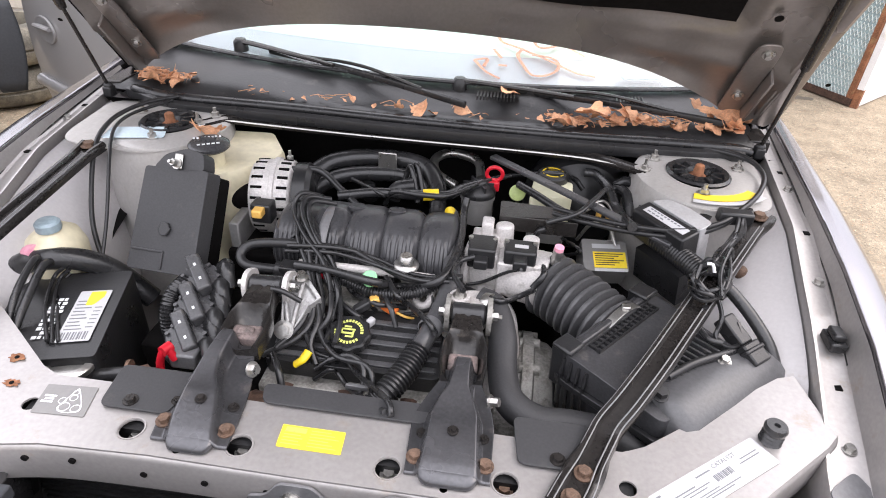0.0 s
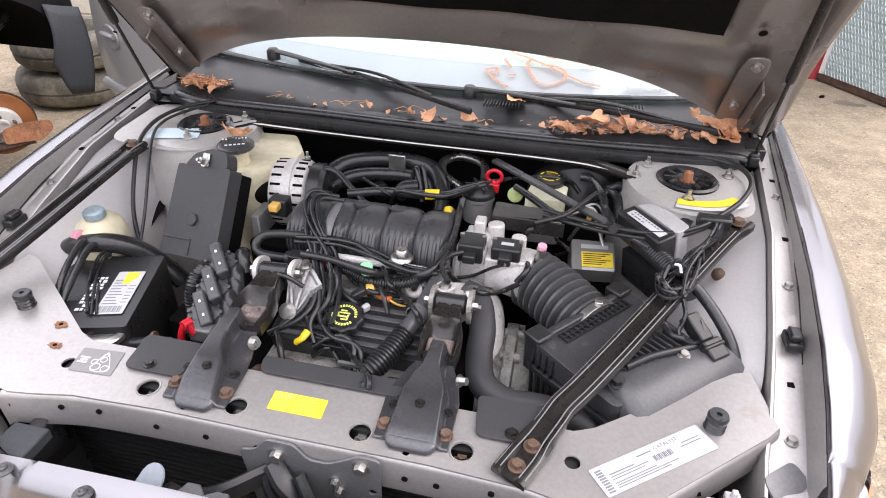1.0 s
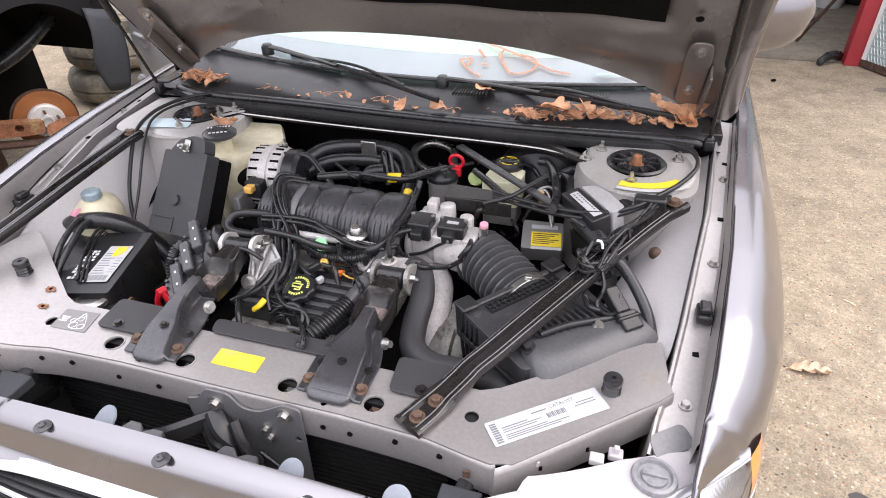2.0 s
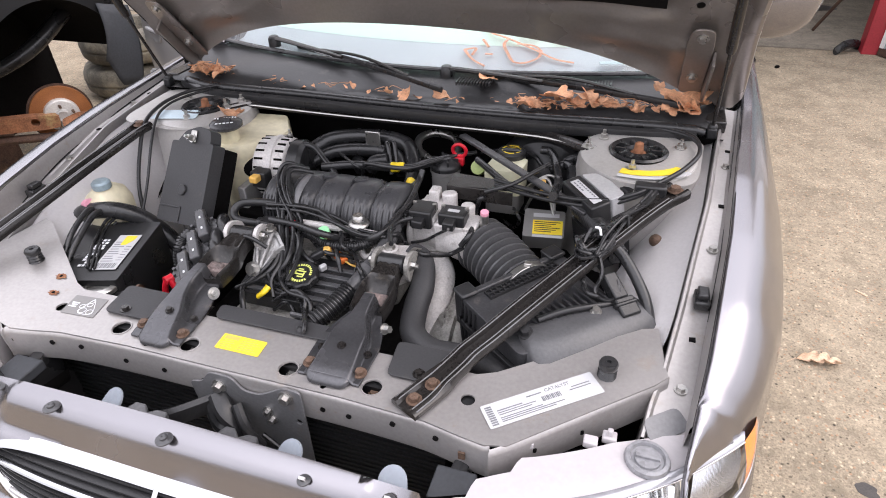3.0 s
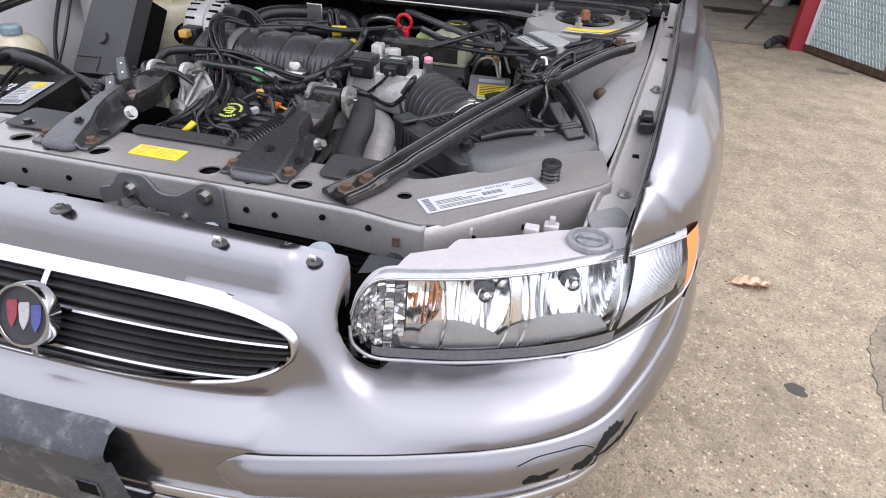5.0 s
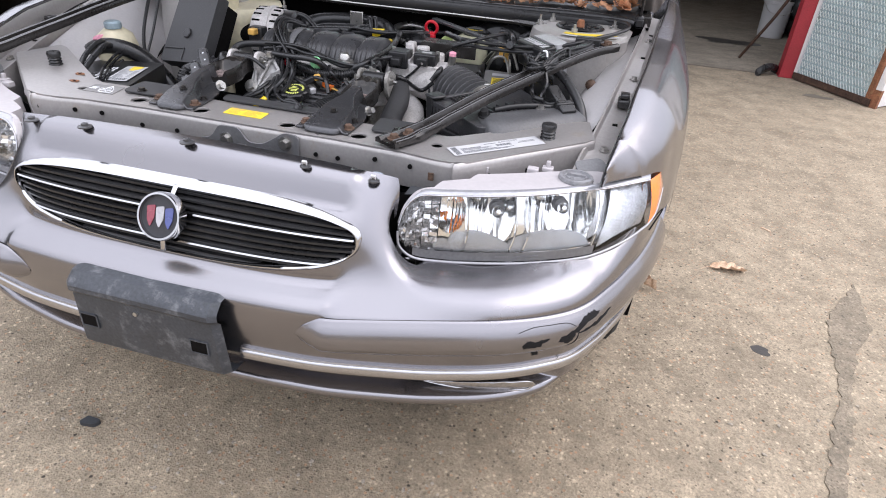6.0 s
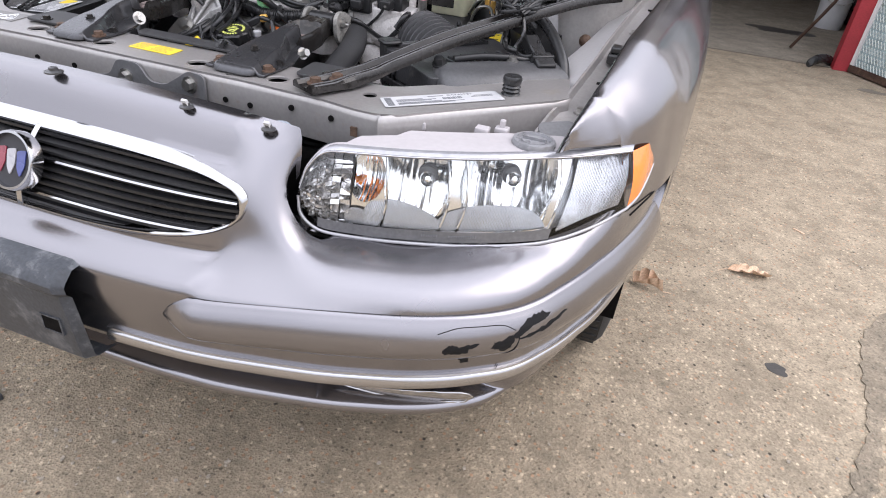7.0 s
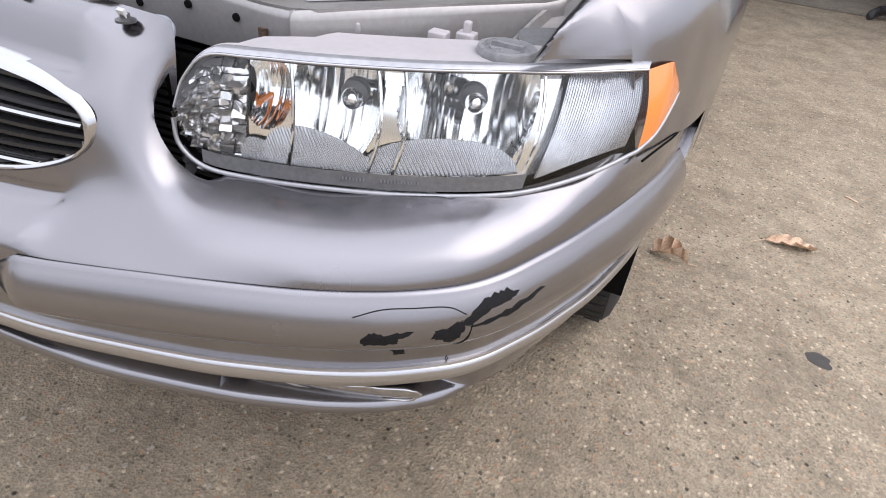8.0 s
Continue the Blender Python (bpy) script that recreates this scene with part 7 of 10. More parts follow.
cable("brace_wire", [(0.542, 0.667, 0.822), (0.56, 0.708, 0.839), (0.579, 0.78, 0.835), (0.586, 0.797, 0.832)], 0.0035, M_RUBBER, "thin black wire hanging at the brace", category="wire", seg=7, n=6)
cable("brace_wire", [(0.537, 0.66, 0.831), (0.549, 0.717, 0.838), (0.569, 0.762, 0.847), (0.579, 0.777, 0.846), (0.584, 0.773, 0.828)], 0.0035, M_RUBBER, "thin black wire hanging at the brace", category="wire", seg=7, n=6)


# ---- engine bay ----
def path_tube(bm, pts, r, **kw):
    sweep(bm, pts, r, kw.pop("seg", 10), kw.pop("n", 8), **kw)


# engine core: block, front valve cover, manifold
engine = thing("engine", "black and aluminium transverse six-cylinder engine", "engine", (0.0, 0.75, 0.30))
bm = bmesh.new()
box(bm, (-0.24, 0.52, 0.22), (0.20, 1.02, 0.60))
part("block", bm, M_VOID, engine, "near-black engine block, bay shadow in its colour", bevel=0.01)
VC = frame_on(V(0.0, 0.628, 0.690), V(1, 0, 0), V(0, -0.22, 1))
bm = bmesh.new()
plate(bm, rounded([(-0.150, -0.062), (0.135, -0.062), (0.135, 0.058), (-0.150, 0.058)], 0.014), 0.062, VC @ Matrix.Translation((0, 0, -0.062)))
cover = part("valve_cover", bm, M_BLACK, engine, "black ribbed valve cover", bevel=0.006)
for k in range(5):
    bm = bmesh.new()
    box(bm, (-0.138, -0.052 + 0.020 * k, -0.001), (0.128, -0.042 + 0.020 * k, 0.004), VC)
    part("cover_rib", bm, M_DUSTY, cover, bevel=0.0015)
bm = bmesh.new()
plate(bm, rounded([(-0.158, -0.072), (0.143, -0.072), (0.143, 0.066), (-0.158, 0.066)], 0.014), 0.012, VC @ Matrix.Translation((0, 0, -0.074)))
part("cover_flange", bm, M_ALUDIRTY, engine, "grey alloy cover flange")
bm = bmesh.new()
cm = VC @ Matrix.Translation((-0.018, -0.012, 0.0))
pro = []
for r, h in ((0.022, 0.0), (0.022, 0.012), (0.033, 0.012), (0.034, 0.016), (0.034, 0.027), (0.031, 0.030), (0.026, 0.030), (0.0, 0.029)):
    pro.append([cm @ V(r * (1 + (0.05 * math.cos(9 * a) if r > 0.03 else 0)) * math.cos(a), r * (1 + (0.05 * math.cos(9 * a) if r > 0.03 else 0)) * math.sin(a), h) for a in [2 * math.pi * i / 72 for i in range(72)]])
rings(bm, pro, True, False)
cap = part("oil_cap", bm, M_BLACK, engine, "black oil filler cap with yellow print")
bm = bmesh.new()
m_ = cm @ Matrix.Translation((0, 0, 0.0302))
for i in range(26):
    if i % 13 < 11:
        a = 2 * math.pi * i / 26
        box(bm, (0.0185, -0.0017, 0), (0.0235, 0.0017, 0.0005), m_ @ Matrix.Rotation(a, 4, "Z"))
for x, y, w, h in ((-0.012, 0.003, 0.022, 0.003), (-0.012, -0.005, 0.018, 0.0035), (-0.004, -0.011, 0.012, 0.003), (-0.009, 0.008, 0.012, 0.003), (-0.013, -0.004, 0.003, 0.010), (0.006, -0.010, 0.003, 0.012)):
    box(bm, (x, y, 0), (x + w, y + h, 0.0005), m_)
part("cap_print", bm, mat("yellow_print", (0.62, 0.66, 0.16), 0.6), cap, "yellow-green print on the cap")
bm = bmesh.new()
path_tube(bm, [(-0.16, 0.53, 0.60), (-0.10, 0.510, 0.615), (0.0, 0.505, 0.61), (0.10, 0.515, 0.60), (0.14, 0.54, 0.58)], 0.030, seg=14)
for x in (-0.11, -0.01, 0.09):
    path_tube(bm, [(x, 0.515, 0.61), (x, 0.56, 0.625)], 0.022)
part("exhaust_manifold", bm, M_RUSTDARK, engine, "rusty exhaust manifold", 60)
bm = bmesh.new()
box(bm, (-0.155, 0.545, 0.56), (0.14, 0.60, 0.64))
part("cylinder_head", bm, M_ALUDIRTY, engine, bevel=0.008)
for x in (-0.085, 0.012, 0.075):
    bm = bmesh.new()
    path_tube(bm, [(x, 0.565, 0.625), (x + 0.004, 0.525, 0.632), (x + 0.010, 0.505, 0.640)], 0.011, seg=12)
    part("plug_boot", bm, M_RUBBER, engine, "black spark plug boot", 60)
bm = bmesh.new()
box(bm, (-0.16, 0.69, 0.60), (0.15, 0.79, 0.705))
part("lower_intake", bm, M_ALUDIRTY, engine, "dirty alloy lower intake", bevel=0.012)
# right end: gearbox bell housing
bm = bmesh.new()
rot = frame_on(V(0.285, 0.70, 0.505), V(0, -0.25, 1), V(1, 0, 0))
lathe(bm, [(0.0, -0.06), (0.11, -0.06), (0.125, -0.035), (0.125, -0.02), (0.138, -0.018), (0.138, 0.0), (0.125, 0.004), (0.12, 0.03), (0.095, 0.06), (0.0, 0.065)], rot, 40, False)
for k in range(12):
    a = 2 * math.pi * k / 12
    cyl(bm, rot @ V(0.128 * math.cos(a), 0.128 * math.sin(a), -0.024), rot @ V(0.128 * math.cos(a), 0.128 * math.sin(a), 0.012), 0.010, seg=8)
part("gearbox_housing", bm, M_ALUDIRTY, engine, "dirty cast gearbox housing", 50)
bm = bmesh.new()
path_tube(bm, [(0.195, 0.80, 0.66), (0.222, 0.765, 0.65), (0.232, 0.70, 0.62), (0.235, 0.64, 0.57)], 0.030, seg=16)
part("coolant_pipe", bm, M_ALU, engine, "bare metal heat shield pipe", 60)

# upper intake plenum
plenum = thing("intake_plenum", "black plastic ribbed intake plenum", "intake", (0.0, 0.83, 0.66))
bm = bmesh.new()
loops = []
X0, X1 = -0.205, 0.130
for i in range(161):
    t = i / 160
    x = X0 + (X1 - X0) * t
    u = (t * 5.0) % 1.0
    bulge = 0.0100 * (1 - abs(2 * u - 1) ** 4) if t > 0.22 else 0.002
    ribs = 0.0030 * (math.sin(t * 2 * math.pi * 25) > 0.3) if t > 0.22 else 0.0028 * (math.sin(t * 2 * math.pi * 40) > 0)
    end = min(1, math.sqrt(max(min(t, 1 - t), 0.0) / 0.035))
    r = (0.060 + bulge) * (0.72 + 0.28 * end)
    ring_ = []
    for k in range(40):
        a = 2 * math.pi * k / 40
        rr = r + (ribs if math.sin(a) < 0.80 and math.cos(a) < 0.4 else 0)
        ring_.append(V(x, 0.840 + rr * 1.18 * math.cos(a), 0.735 + rr * math.sin(a)))
    loops.append(ring_)
rings(bm, loops)
body = part("plenum_body", bm, M_PLENUM, plenum, "black ribbed plenum body", 35)
for x in (-0.064, 0.012):
    bm = bmesh.new()
    lathe(bm, [(0.015, 0), (0.018, 0.007), (0.015, 0.010), (0.0, 0.010)], frame_on(V(x, 0.856, 0.796), V(1, 0, 0), V(0, 0.25, 1)), 24, False)
    part("plenum_boss", bm, M_PLENUM, body)
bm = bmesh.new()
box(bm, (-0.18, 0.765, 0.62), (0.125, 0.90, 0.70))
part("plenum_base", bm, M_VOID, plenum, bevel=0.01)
bm = bmesh.new()
path_tube(bm, [V(-0.108, 0.828 + 0.080 * math.cos(a), 0.735 + 0.068 * math.sin(a)) for a in [radians(d) for d in range(-20, 200, 20)]], 0.009, seg=8, n=3, flat=0.5)
part("plenum_band", bm, M_GREYSTEEL, plenum, "grey conduit looped over the plenum", 60)

# throttle body, cast alloy
tb = thing("throttle_unit", "cast aluminium throttle body with black sensors", "throttle body", (0.24, 0.82, 0.68))
bm = bmesh.new()
rot = frame_on(V(0.225, 0.822, 0.722), V(0, 0, 1), V(1, -0.25, 0))
lathe(bm, [(0.0, -0.075), (0.058, -0.075), (0.060, -0.062), (0.048, -0.058), (0.046, 0.0), (0.050, 0.03), (0.052, 0.075), (0.0, 0.078)], rot, 32, False)
box(bm, (0.155, 0.785, 0.69), (0.205, 0.880, 0.775))
box(bm, (0.205, 0.775, 0.70), (0.290, 0.835, 0.768))
box(bm, (0.170, 0.850, 0.76), (0.192, 0.880, 0.800))
cyl(bm, (0.215, 0.862, 0.74), (0.212, 0.868, 0.793), 0.017, seg=18)
cyl(bm, (0.262, 0.835, 0.74), (0.262, 0.838, 0.788), 0.015, seg=18)
part("casting", bm, M_ALU, tb, "rough aluminium casting", bevel=0.004)
for c, s in ((V(0.176, 0.800, 0.772), (0.024, 0.026, 0.020)), (V(0.243, 0.797, 0.780), (0.028, 0.022, 0.014))):
    bm = bmesh.new()
    box(bm, c - Vector(s), c + Vector(s))
    sen = part("sensor", bm, M_BLACK, tb, "black throttle sensor", bevel=0.004)
    bm = bmesh.new()
    box(bm, c + V(-0.012, -0.045, -0.010), c + V(0.012, -0.018, 0.008))
    part("sensor_plug", bm, M_BLACK, sen, bevel=0.003)
    for q in (-1, 1):
        bm = bmesh.new()
        cyl(bm, c + V(q * s[0] * 0.9, 0.010, s[2] * 0.3), c + V(q * s[0] * 0.9, 0.010, s[2] + 0.003), 0.0045, seg=10)
        part("screw", bm, M_ZINC, sen)
bm = bmesh.new()
box(bm, (0.232, 0.790, 0.7942), (0.256, 0.800, 0.7948))
part("sensor_label", bm, M_WHITE, tb, "small white sensor label")
bm = bmesh.new()
cyl(bm, (0.306, 0.80, 0.765), (0.308, 0.796, 0.795), 0.009, seg=16)
part("vacuum_port", bm, M_ZINC, tb)
bm = bmesh.new()
cyl(bm, (0.308, 0.796, 0.795), (0.3085, 0.795, 0.802), 0.0085, seg=16)
part("port_cap", bm, M_PINK, tb, "pink port cap")
bm = bmesh.new()
plate(bm, rounded([(0.20, 0.885), (0.345, 0.900), (0.345, 0.935), (0.20, 0.945)], 0.008), 0.004, Matrix.Translation((0, 0, 0.796)))
box(bm, (0.20, 0.884, 0.770), (0.345, 0.888, 0.80))
part("cable_bracket", bm, M_STEELBLK, tb, "black steel throttle cable bracket", bevel=0.002)

# ribbed intake hose and air filter box
hose = thing("intake_hose", "black ribbed rubber intake hose with a steel clamp", "hose", (0.37, 0.74, 0.64))
bm = bmesh.new()
sweep(bm, [(0.295, 0.812, 0.712), (0.325, 0.788, 0.712), (0.360, 0.755, 0.708), (0.395, 0.720, 0.702), (0.425, 0.690, 0.698)], 0.054, 28, 10, rib=0.014, pitch=0.0175)
part("bellows", bm, M_GREYRUB, hose, "black rubber bellows", 50)
cm = frame_on(V(0.418, 0.697, 0.699), V(0, 0, 1), V(0.70, -0.70, -0.08))
bm = bmesh.new()
lathe(bm, [(0.0625, -0.008), (0.0635, -0.007), (0.0635, 0.007), (0.0625, 0.008)], cm, 40, False)
part("hose_clamp", bm, M_ZINC, hose, "bright steel hose clamp")
bm = bmesh.new()
c = cm @ V(0.064, 0.0, 0)
box(bm, c - V(0.007, 0.006, 0.004), c + V(0.007, 0.006, 0.004))
part("clamp_screw", bm, M_ZINC, hose, bevel=0.002)

airbox = thing("air_filter_box", "dusty black plastic air filter box", "air filter box", (0.46, 0.62, 0.55))
am = frame_on(V(0.314, 0.606, 0.744), V(0.66, 0.75, 0.04), V(-0.05, -0.02, 1))
bm = bmesh.new()
plate(bm, rounded([(0.0, -0.180), (0.212, -0.180), (0.222, -0.02), (0.214, 0.0), (0.0, 0.0), (-0.006, -0.02)], 0.015), 0.045, am @ Matrix.Translation((0, 0, -0.048)))
for v in bm.verts:
    q = am.inverted() @ v.co
    if q.z > -0.02:
        v.co = am @ V(q.x, q.y, q.z - 0.10 * max(0.0, -0.06 - q.y))
lid = part("lid", bm, M_AIRBOX, airbox, "dusty black filter lid", bevel=0.009)
for k in range(12):
    bm = bmesh.new()
    box(bm, (0.060 + 0.0125 * k, -0.168, -0.016), (0.064 + 0.0125 * k, -0.118 + 0.016 * (k % 2), -0.0015), am)
    part("lid_rib", bm, M_AIRBOX, lid, bevel=0.001)
bm = bmesh.new()
for k in range(15):
    box(bm, (0.034 + 0.011 * k, -0.046, -0.004), (0.0365 + 0.011 * k, -0.026, 0.002), am)
for y in (-0.046, -0.036, -0.026):
    box(bm, (0.034, y - 0.001, -0.004), (0.192, y + 0.001, 0.0018), am)
part("lid_grid", bm, M_BLACK, lid, "moulded lattice on the lid")
bm = bmesh.new()
box(bm, (0.018, -0.020, -0.006), (0.200, -0.008, 0.004), am)
part("hinge_rail", bm, M_AIRBOX, lid, "raised rail along the lid edge", bevel=0.003)
bm = bmesh.new()
plate(bm, rounded([(-0.006, -0.186), (0.218, -0.186), (0.230, -0.02), (0.222, 0.008), (-0.006, 0.008), (-0.013, -0.02)], 0.015), 0.012, am @ Matrix.Translation((0, 0, -0.062)))
part("lid_rim", bm, M_BLACK, airbox, bevel=0.003)
bm = bmesh.new()
plate(bm, rounded([(0.004, -0.172), (0.206, -0.172), (0.216, -0.02), (0.210, -0.002), (0.004, -0.002), (-0.002, -0.02)], 0.015), 0.14, am @ Matrix.Translation((0, 0, -0.20)))
part("lower_case", bm, M_AIRBOX, airbox, "black lower filter case", bevel=0.006)
for k in range(9):
    bm = bmesh.new()
    x, y = (0.014 + 0.022 * k, 0.008)
    sweep(bm, [am @ V(x, y, -0.050), am @ V(x + 0.004, y + 0.012, -0.066), am @ V(x, y, -0.150)], lambda t: 0.006 * (1 - t) + 0.001, 6, 3)
    part("case_fin", bm, M_BLACK, airbox)
for k in range(4):
    bm = bmesh.new()
    sweep(bm, [am @ V(-0.004, -0.012 - 0.014 * k, -0.012), am @ V(-0.010, -0.012 - 0.014 * k, -0.060), am @ V(-0.004, -0.012 - 0.014 * k, -0.16)], 0.0035, 6, 3)
    part("case_fin", bm, M_BLACK, airbox)
for u in (0.006, 0.204):
    bm = bmesh.new()
    box(bm, (u - 0.013, -0.014, -0.075), (u + 0.013, 0.013, 0.006), am)
    box(bm, (u - 0.018, -0.026, 0.002), (u + 0.018, 0.010, 0.010), am)
    part("lid_clip", bm, M_BLACK, airbox, "black snap clip", bevel=0.004)
# fresh air snorkel: barrel ahead of the box
snork = thing("intake_resonator", "smooth dark grey plastic intake resonator barrel", "resonator", (0.53, 0.57, 0.55))
bm = bmesh.new()
s0, s1 = V(0.450, 0.512, 0.688), V(0.632, 0.664, 0.690)
rm = frame_on(s0, V(0, 0, 1), s1 - s0)
lathe(bm, [(0.0, -0.004), (0.045, -0.004), (0.058, 0.004), (0.064, 0.02), (0.066, 0.10), (0.066, 0.205), (0.062, 0.228), (0.05, 0.238), (0.0, 0.240)], rm, 44, False)
part("barrel", bm, M_GREYRUB, snork, "smooth grey barrel", 40)
bolt(snork, V(0.448, 0.528, 0.748), (-0.05, -0.3, 1), 0.009, 0.010, M_BLACK, name="barrel_plug")
bolt(snork, V(0.552, 0.607, 0.753), (0, -0.2, 1), 0.007, 0.007, M_ZINC)
bm = bmesh.new()
path_tube(bm, [(0.462, 0.560, 0.752), (0.500, 0.588, 0.757), (0.540, 0.612, 0.757), (0.575, 0.635, 0.752)], 0.006, seg=8)
part("wire_guide", bm, M_BLACK, snork, smooth=60)
# black sound baffle foot in front of the barrel
bm = bmesh.new()
plate(bm, rounded([(0.40, 0.455), (0.445, 0.455), (0.47, 0.50), (0.45, 0.535), (0.40, 0.52)], 0.015), 0.14, Matrix.Translation((0, 0, 0.52)))
single("intake_duct", bm, M_GREYRUB, "dark grey plastic intake duct behind the tie bar", "duct", bevel=0.012)

# battery, coolant and washer vessels on the other side
bat = thing("battery", "black car battery with a white and yellow label", "battery", (-0.47, 0.60, 0.50))
bt = frame_on(V(-0.502, 0.588, 0.70), V(0.958, 0.286, 0), V(0, 0, 1))
bm = bmesh.new()
plate(bm, rounded([(-0.088, -0.112), (0.088, -0.112), (0.088, 0.112), (-0.088, 0.112)], 0.008), 0.19, bt @ Matrix.Translation((0, 0, -0.192)))
case = part("case", bm, M_BLACK, bat, "black battery case", bevel=0.004)
bm = bmesh.new()
plate(bm, rounded([(0.020, -0.078), (0.070, -0.078), (0.070, 0.052), (0.020, 0.052)], 0.003), 0.0008, bt)
part("label", bm, M_WHITE, case, "white battery label")
bm = bmesh.new()
plate(bm, rounded([(0.038, 0.012), (0.050, 0.012), (0.062, 0.034), (0.062, 0.048), (0.038, 0.048)], 0.003), 0.0006, bt @ Matrix.Translation((0, 0, 0.0009)))
part("label_panel", bm, M_YELLOW, case, "yellow label panel")
bars("label_print", case, bt @ Matrix.Translation((0, 0, 0.0010)), [(0.024 + 0.0042 * k, -0.074, 0.0014 if k % 2 else 0.0024, 0.018) for k in range(10)] + [(0.024, -0.050 + 0.009 * k, 0.026 - 0.004 * (k % 3), 0.0022) for k in range(9)] + [(0.055, -0.046 + 0.010 * k, 0.011, 0.0018) for k in range(6)], M_SOFTINK)
bars("case_print", case, bt, [(-0.018 + 0.009 * (k % 3), -0.066 + 0.0105 * (k // 3), 0.0070 - 0.002 * (k % 2), 0.0072) for k in range(30) if k % 7 != 3], M_LIGHTINK)
radcap = thing("radiator_cap", "dull silver radiator cap on a black neck", "radiator cap", (-0.425, 0.505, 0.60))
bm = bmesh.new()
lathe(bm, [(0.030, -0.05), (0.030, -0.012), (0.034, -0.010), (0.034, 0.0)], Matrix.Translation((-0.428, 0.500, 0.672)), 28)
part("neck", bm, M_BLACK, radcap)
bm = bmesh.new()
lathe(bm, [(0.036, 0.0), (0.037, 0.002), (0.037, 0.009), (0.034, 0.012), (0.026, 0.013), (0.024, 0.010), (0.0, 0.011)], Matrix.Translation((-0.428, 0.500, 0.672)), 32, False)
part("cap", bm, M_ZINC, radcap, "dull silver cap")
bm = bmesh.new()
path_tube(bm, [(-0.395, 0.505, 0.655), (-0.345, 0.512, 0.660), (-0.30, 0.50, 0.655), (-0.28, 0.47, 0.63)], 0.012)
part("overflow_hose", bm, M_RUBBER, radcap, smooth=60)
bm = bmesh.new()
path_tube(bm, [(-0.335, 0.503, 0.682), (-0.330, 0.504, 0.682)], 0.015, seg=14)
part("spring_clip", bm, M_RUSTBOLT, radcap)

fuse = thing("fuse_box", "large black plastic fuse box, sloping lid", "fuse box", (-0.43, 0.80, 0.62))
fm = frame_on(V(-0.389, 0.764, 0.789), V(0.141, -0.027, 0.0145), V(-0.209, -0.779, 0.578)) @ Matrix.Diagonal((0.88, 0.93, 1, 1))
bm = bmesh.new()
plate(bm, rounded([(-0.082, -0.103), (0.082, -0.103), (0.080, 0.100), (-0.076, 0.100)], 0.008), 0.035, fm @ Matrix.Translation((0, 0, -0.035)))
lid = part("lid", bm, M_LID, fuse, "black fuse box lid", bevel=0.004)
bm = bmesh.new()
plate(bm, [(0.015 * math.cos(a), -0.020 + 0.015 * math.sin(a)) for a in [math.pi * k / 3 for k in range(6)]], 0.006, fm)
part("lid_hex", bm, M_LID, lid, "hexagonal lid boss", bevel=0.002)
bm = bmesh.new()
box(bm, (-0.076, -0.066, 0), (0.005, -0.062, 0.003), fm)
box(bm, (0.001, -0.098, 0), (0.005, -0.062, 0.003), fm)
part("lid_step", bm, M_LID, lid, bevel=0.001)
bm = bmesh.new()
plate(bm, rounded([(-0.055, 0.098), (0.070, 0.098), (0.062, 0.132), (0.02, 0.140), (-0.03, 0.126)], 0.010), 0.030, fm @ Matrix.Translation((0, 0, -0.030)))
part("lid_nose", bm, M_LID, fuse, bevel=0.004)
# base near-black: the dark gap round the lid is in its colour
bm = bmesh.new()
plate(bm, rounded([(-0.070, -0.100), (0.058, -0.100), (0.052, 0.10), (-0.060, 0.10)], 0.008), 0.060, fm @ Matrix.Translation((0, 0, -0.095)))
part("base", bm, M_VOID, fuse, "black fuse box base", bevel=0.004)
bm = bmesh.new()
box(bm, (-0.002, 0.098, 0.002), (0.018, 0.128, 0.006), fm)
part("strap_plate", bm, M_ZINC, fuse, "zinc clamp plate", bevel=0.002)
bolt(fuse, fm @ V(0.008, 0.108, 0.006), fm.to_3x3() @ V(0, 0, 1), 0.007, 0.012, M_ZINC, stud=0.01)

tank = thing("washer_tank", "yellowed translucent washer tank with a black cap", "washer tank", (-0.36, 1.0, 0.48))
bm = bmesh.new()
out = rounded([(-0.402, 0.900), (-0.366, 0.886), (-0.268, 0.985), (-0.262, 1.03), (-0.318, 1.120), (-0.435, 1.110), (-0.435, 0.95)], 0.016, 4)
loops = []
cx, cy = -0.35, 1.02
for z, k in ((0.46, 0.90), (0.60, 0.94), (0.785, 1.0), (0.806, 0.985), (0.816, 0.94)):
    loops.append([V(cx + (x - cx) * k, cy + (y - cy) * k, z + 0.02 * (y - cy) * (1 if z > 0.7 else 0)) for x, y in out])
rings(bm, loops)
part("tank_body", bm, M_TANK, tank, "yellowed plastic tank", 45)
bm = bmesh.new()
lathe(bm, [(0.026, -0.06), (0.026, -0.005), (0.028, 0.0)], Matrix.Translation((-0.385, 0.945, 0.850)), 24)
part("filler_neck", bm, M_TANK, tank)
bm = bmesh.new()
lathe(bm, [(0.036, -0.002), (0.040, 0.002), (0.040, 0.008), (0.034, 0.013), (0.010, 0.015), (0.0, 0.015)], Matrix.Translation((-0.385, 0.945, 0.850)), 32, False)
box(bm, (-0.400, 0.942, 0.863), (-0.370, 0.948, 0.871))
wc = part("filler_cap", bm, M_DUSTY, tank, "scuffed black filler cap")
bars("cap_print", wc, Matrix.Translation((-0.385, 0.945, 0.8652)) @ Matrix.Rotation(0.5, 4, "Z"), [(-0.028 + 0.007 * k, 0.012 - 0.002 * (k % 3), 0.004, 0.008) for k in range(8)] + [(-0.022 + 0.009 * k, -0.022, 0.006, 0.006) for k in range(5)], M_LIGHTINK)
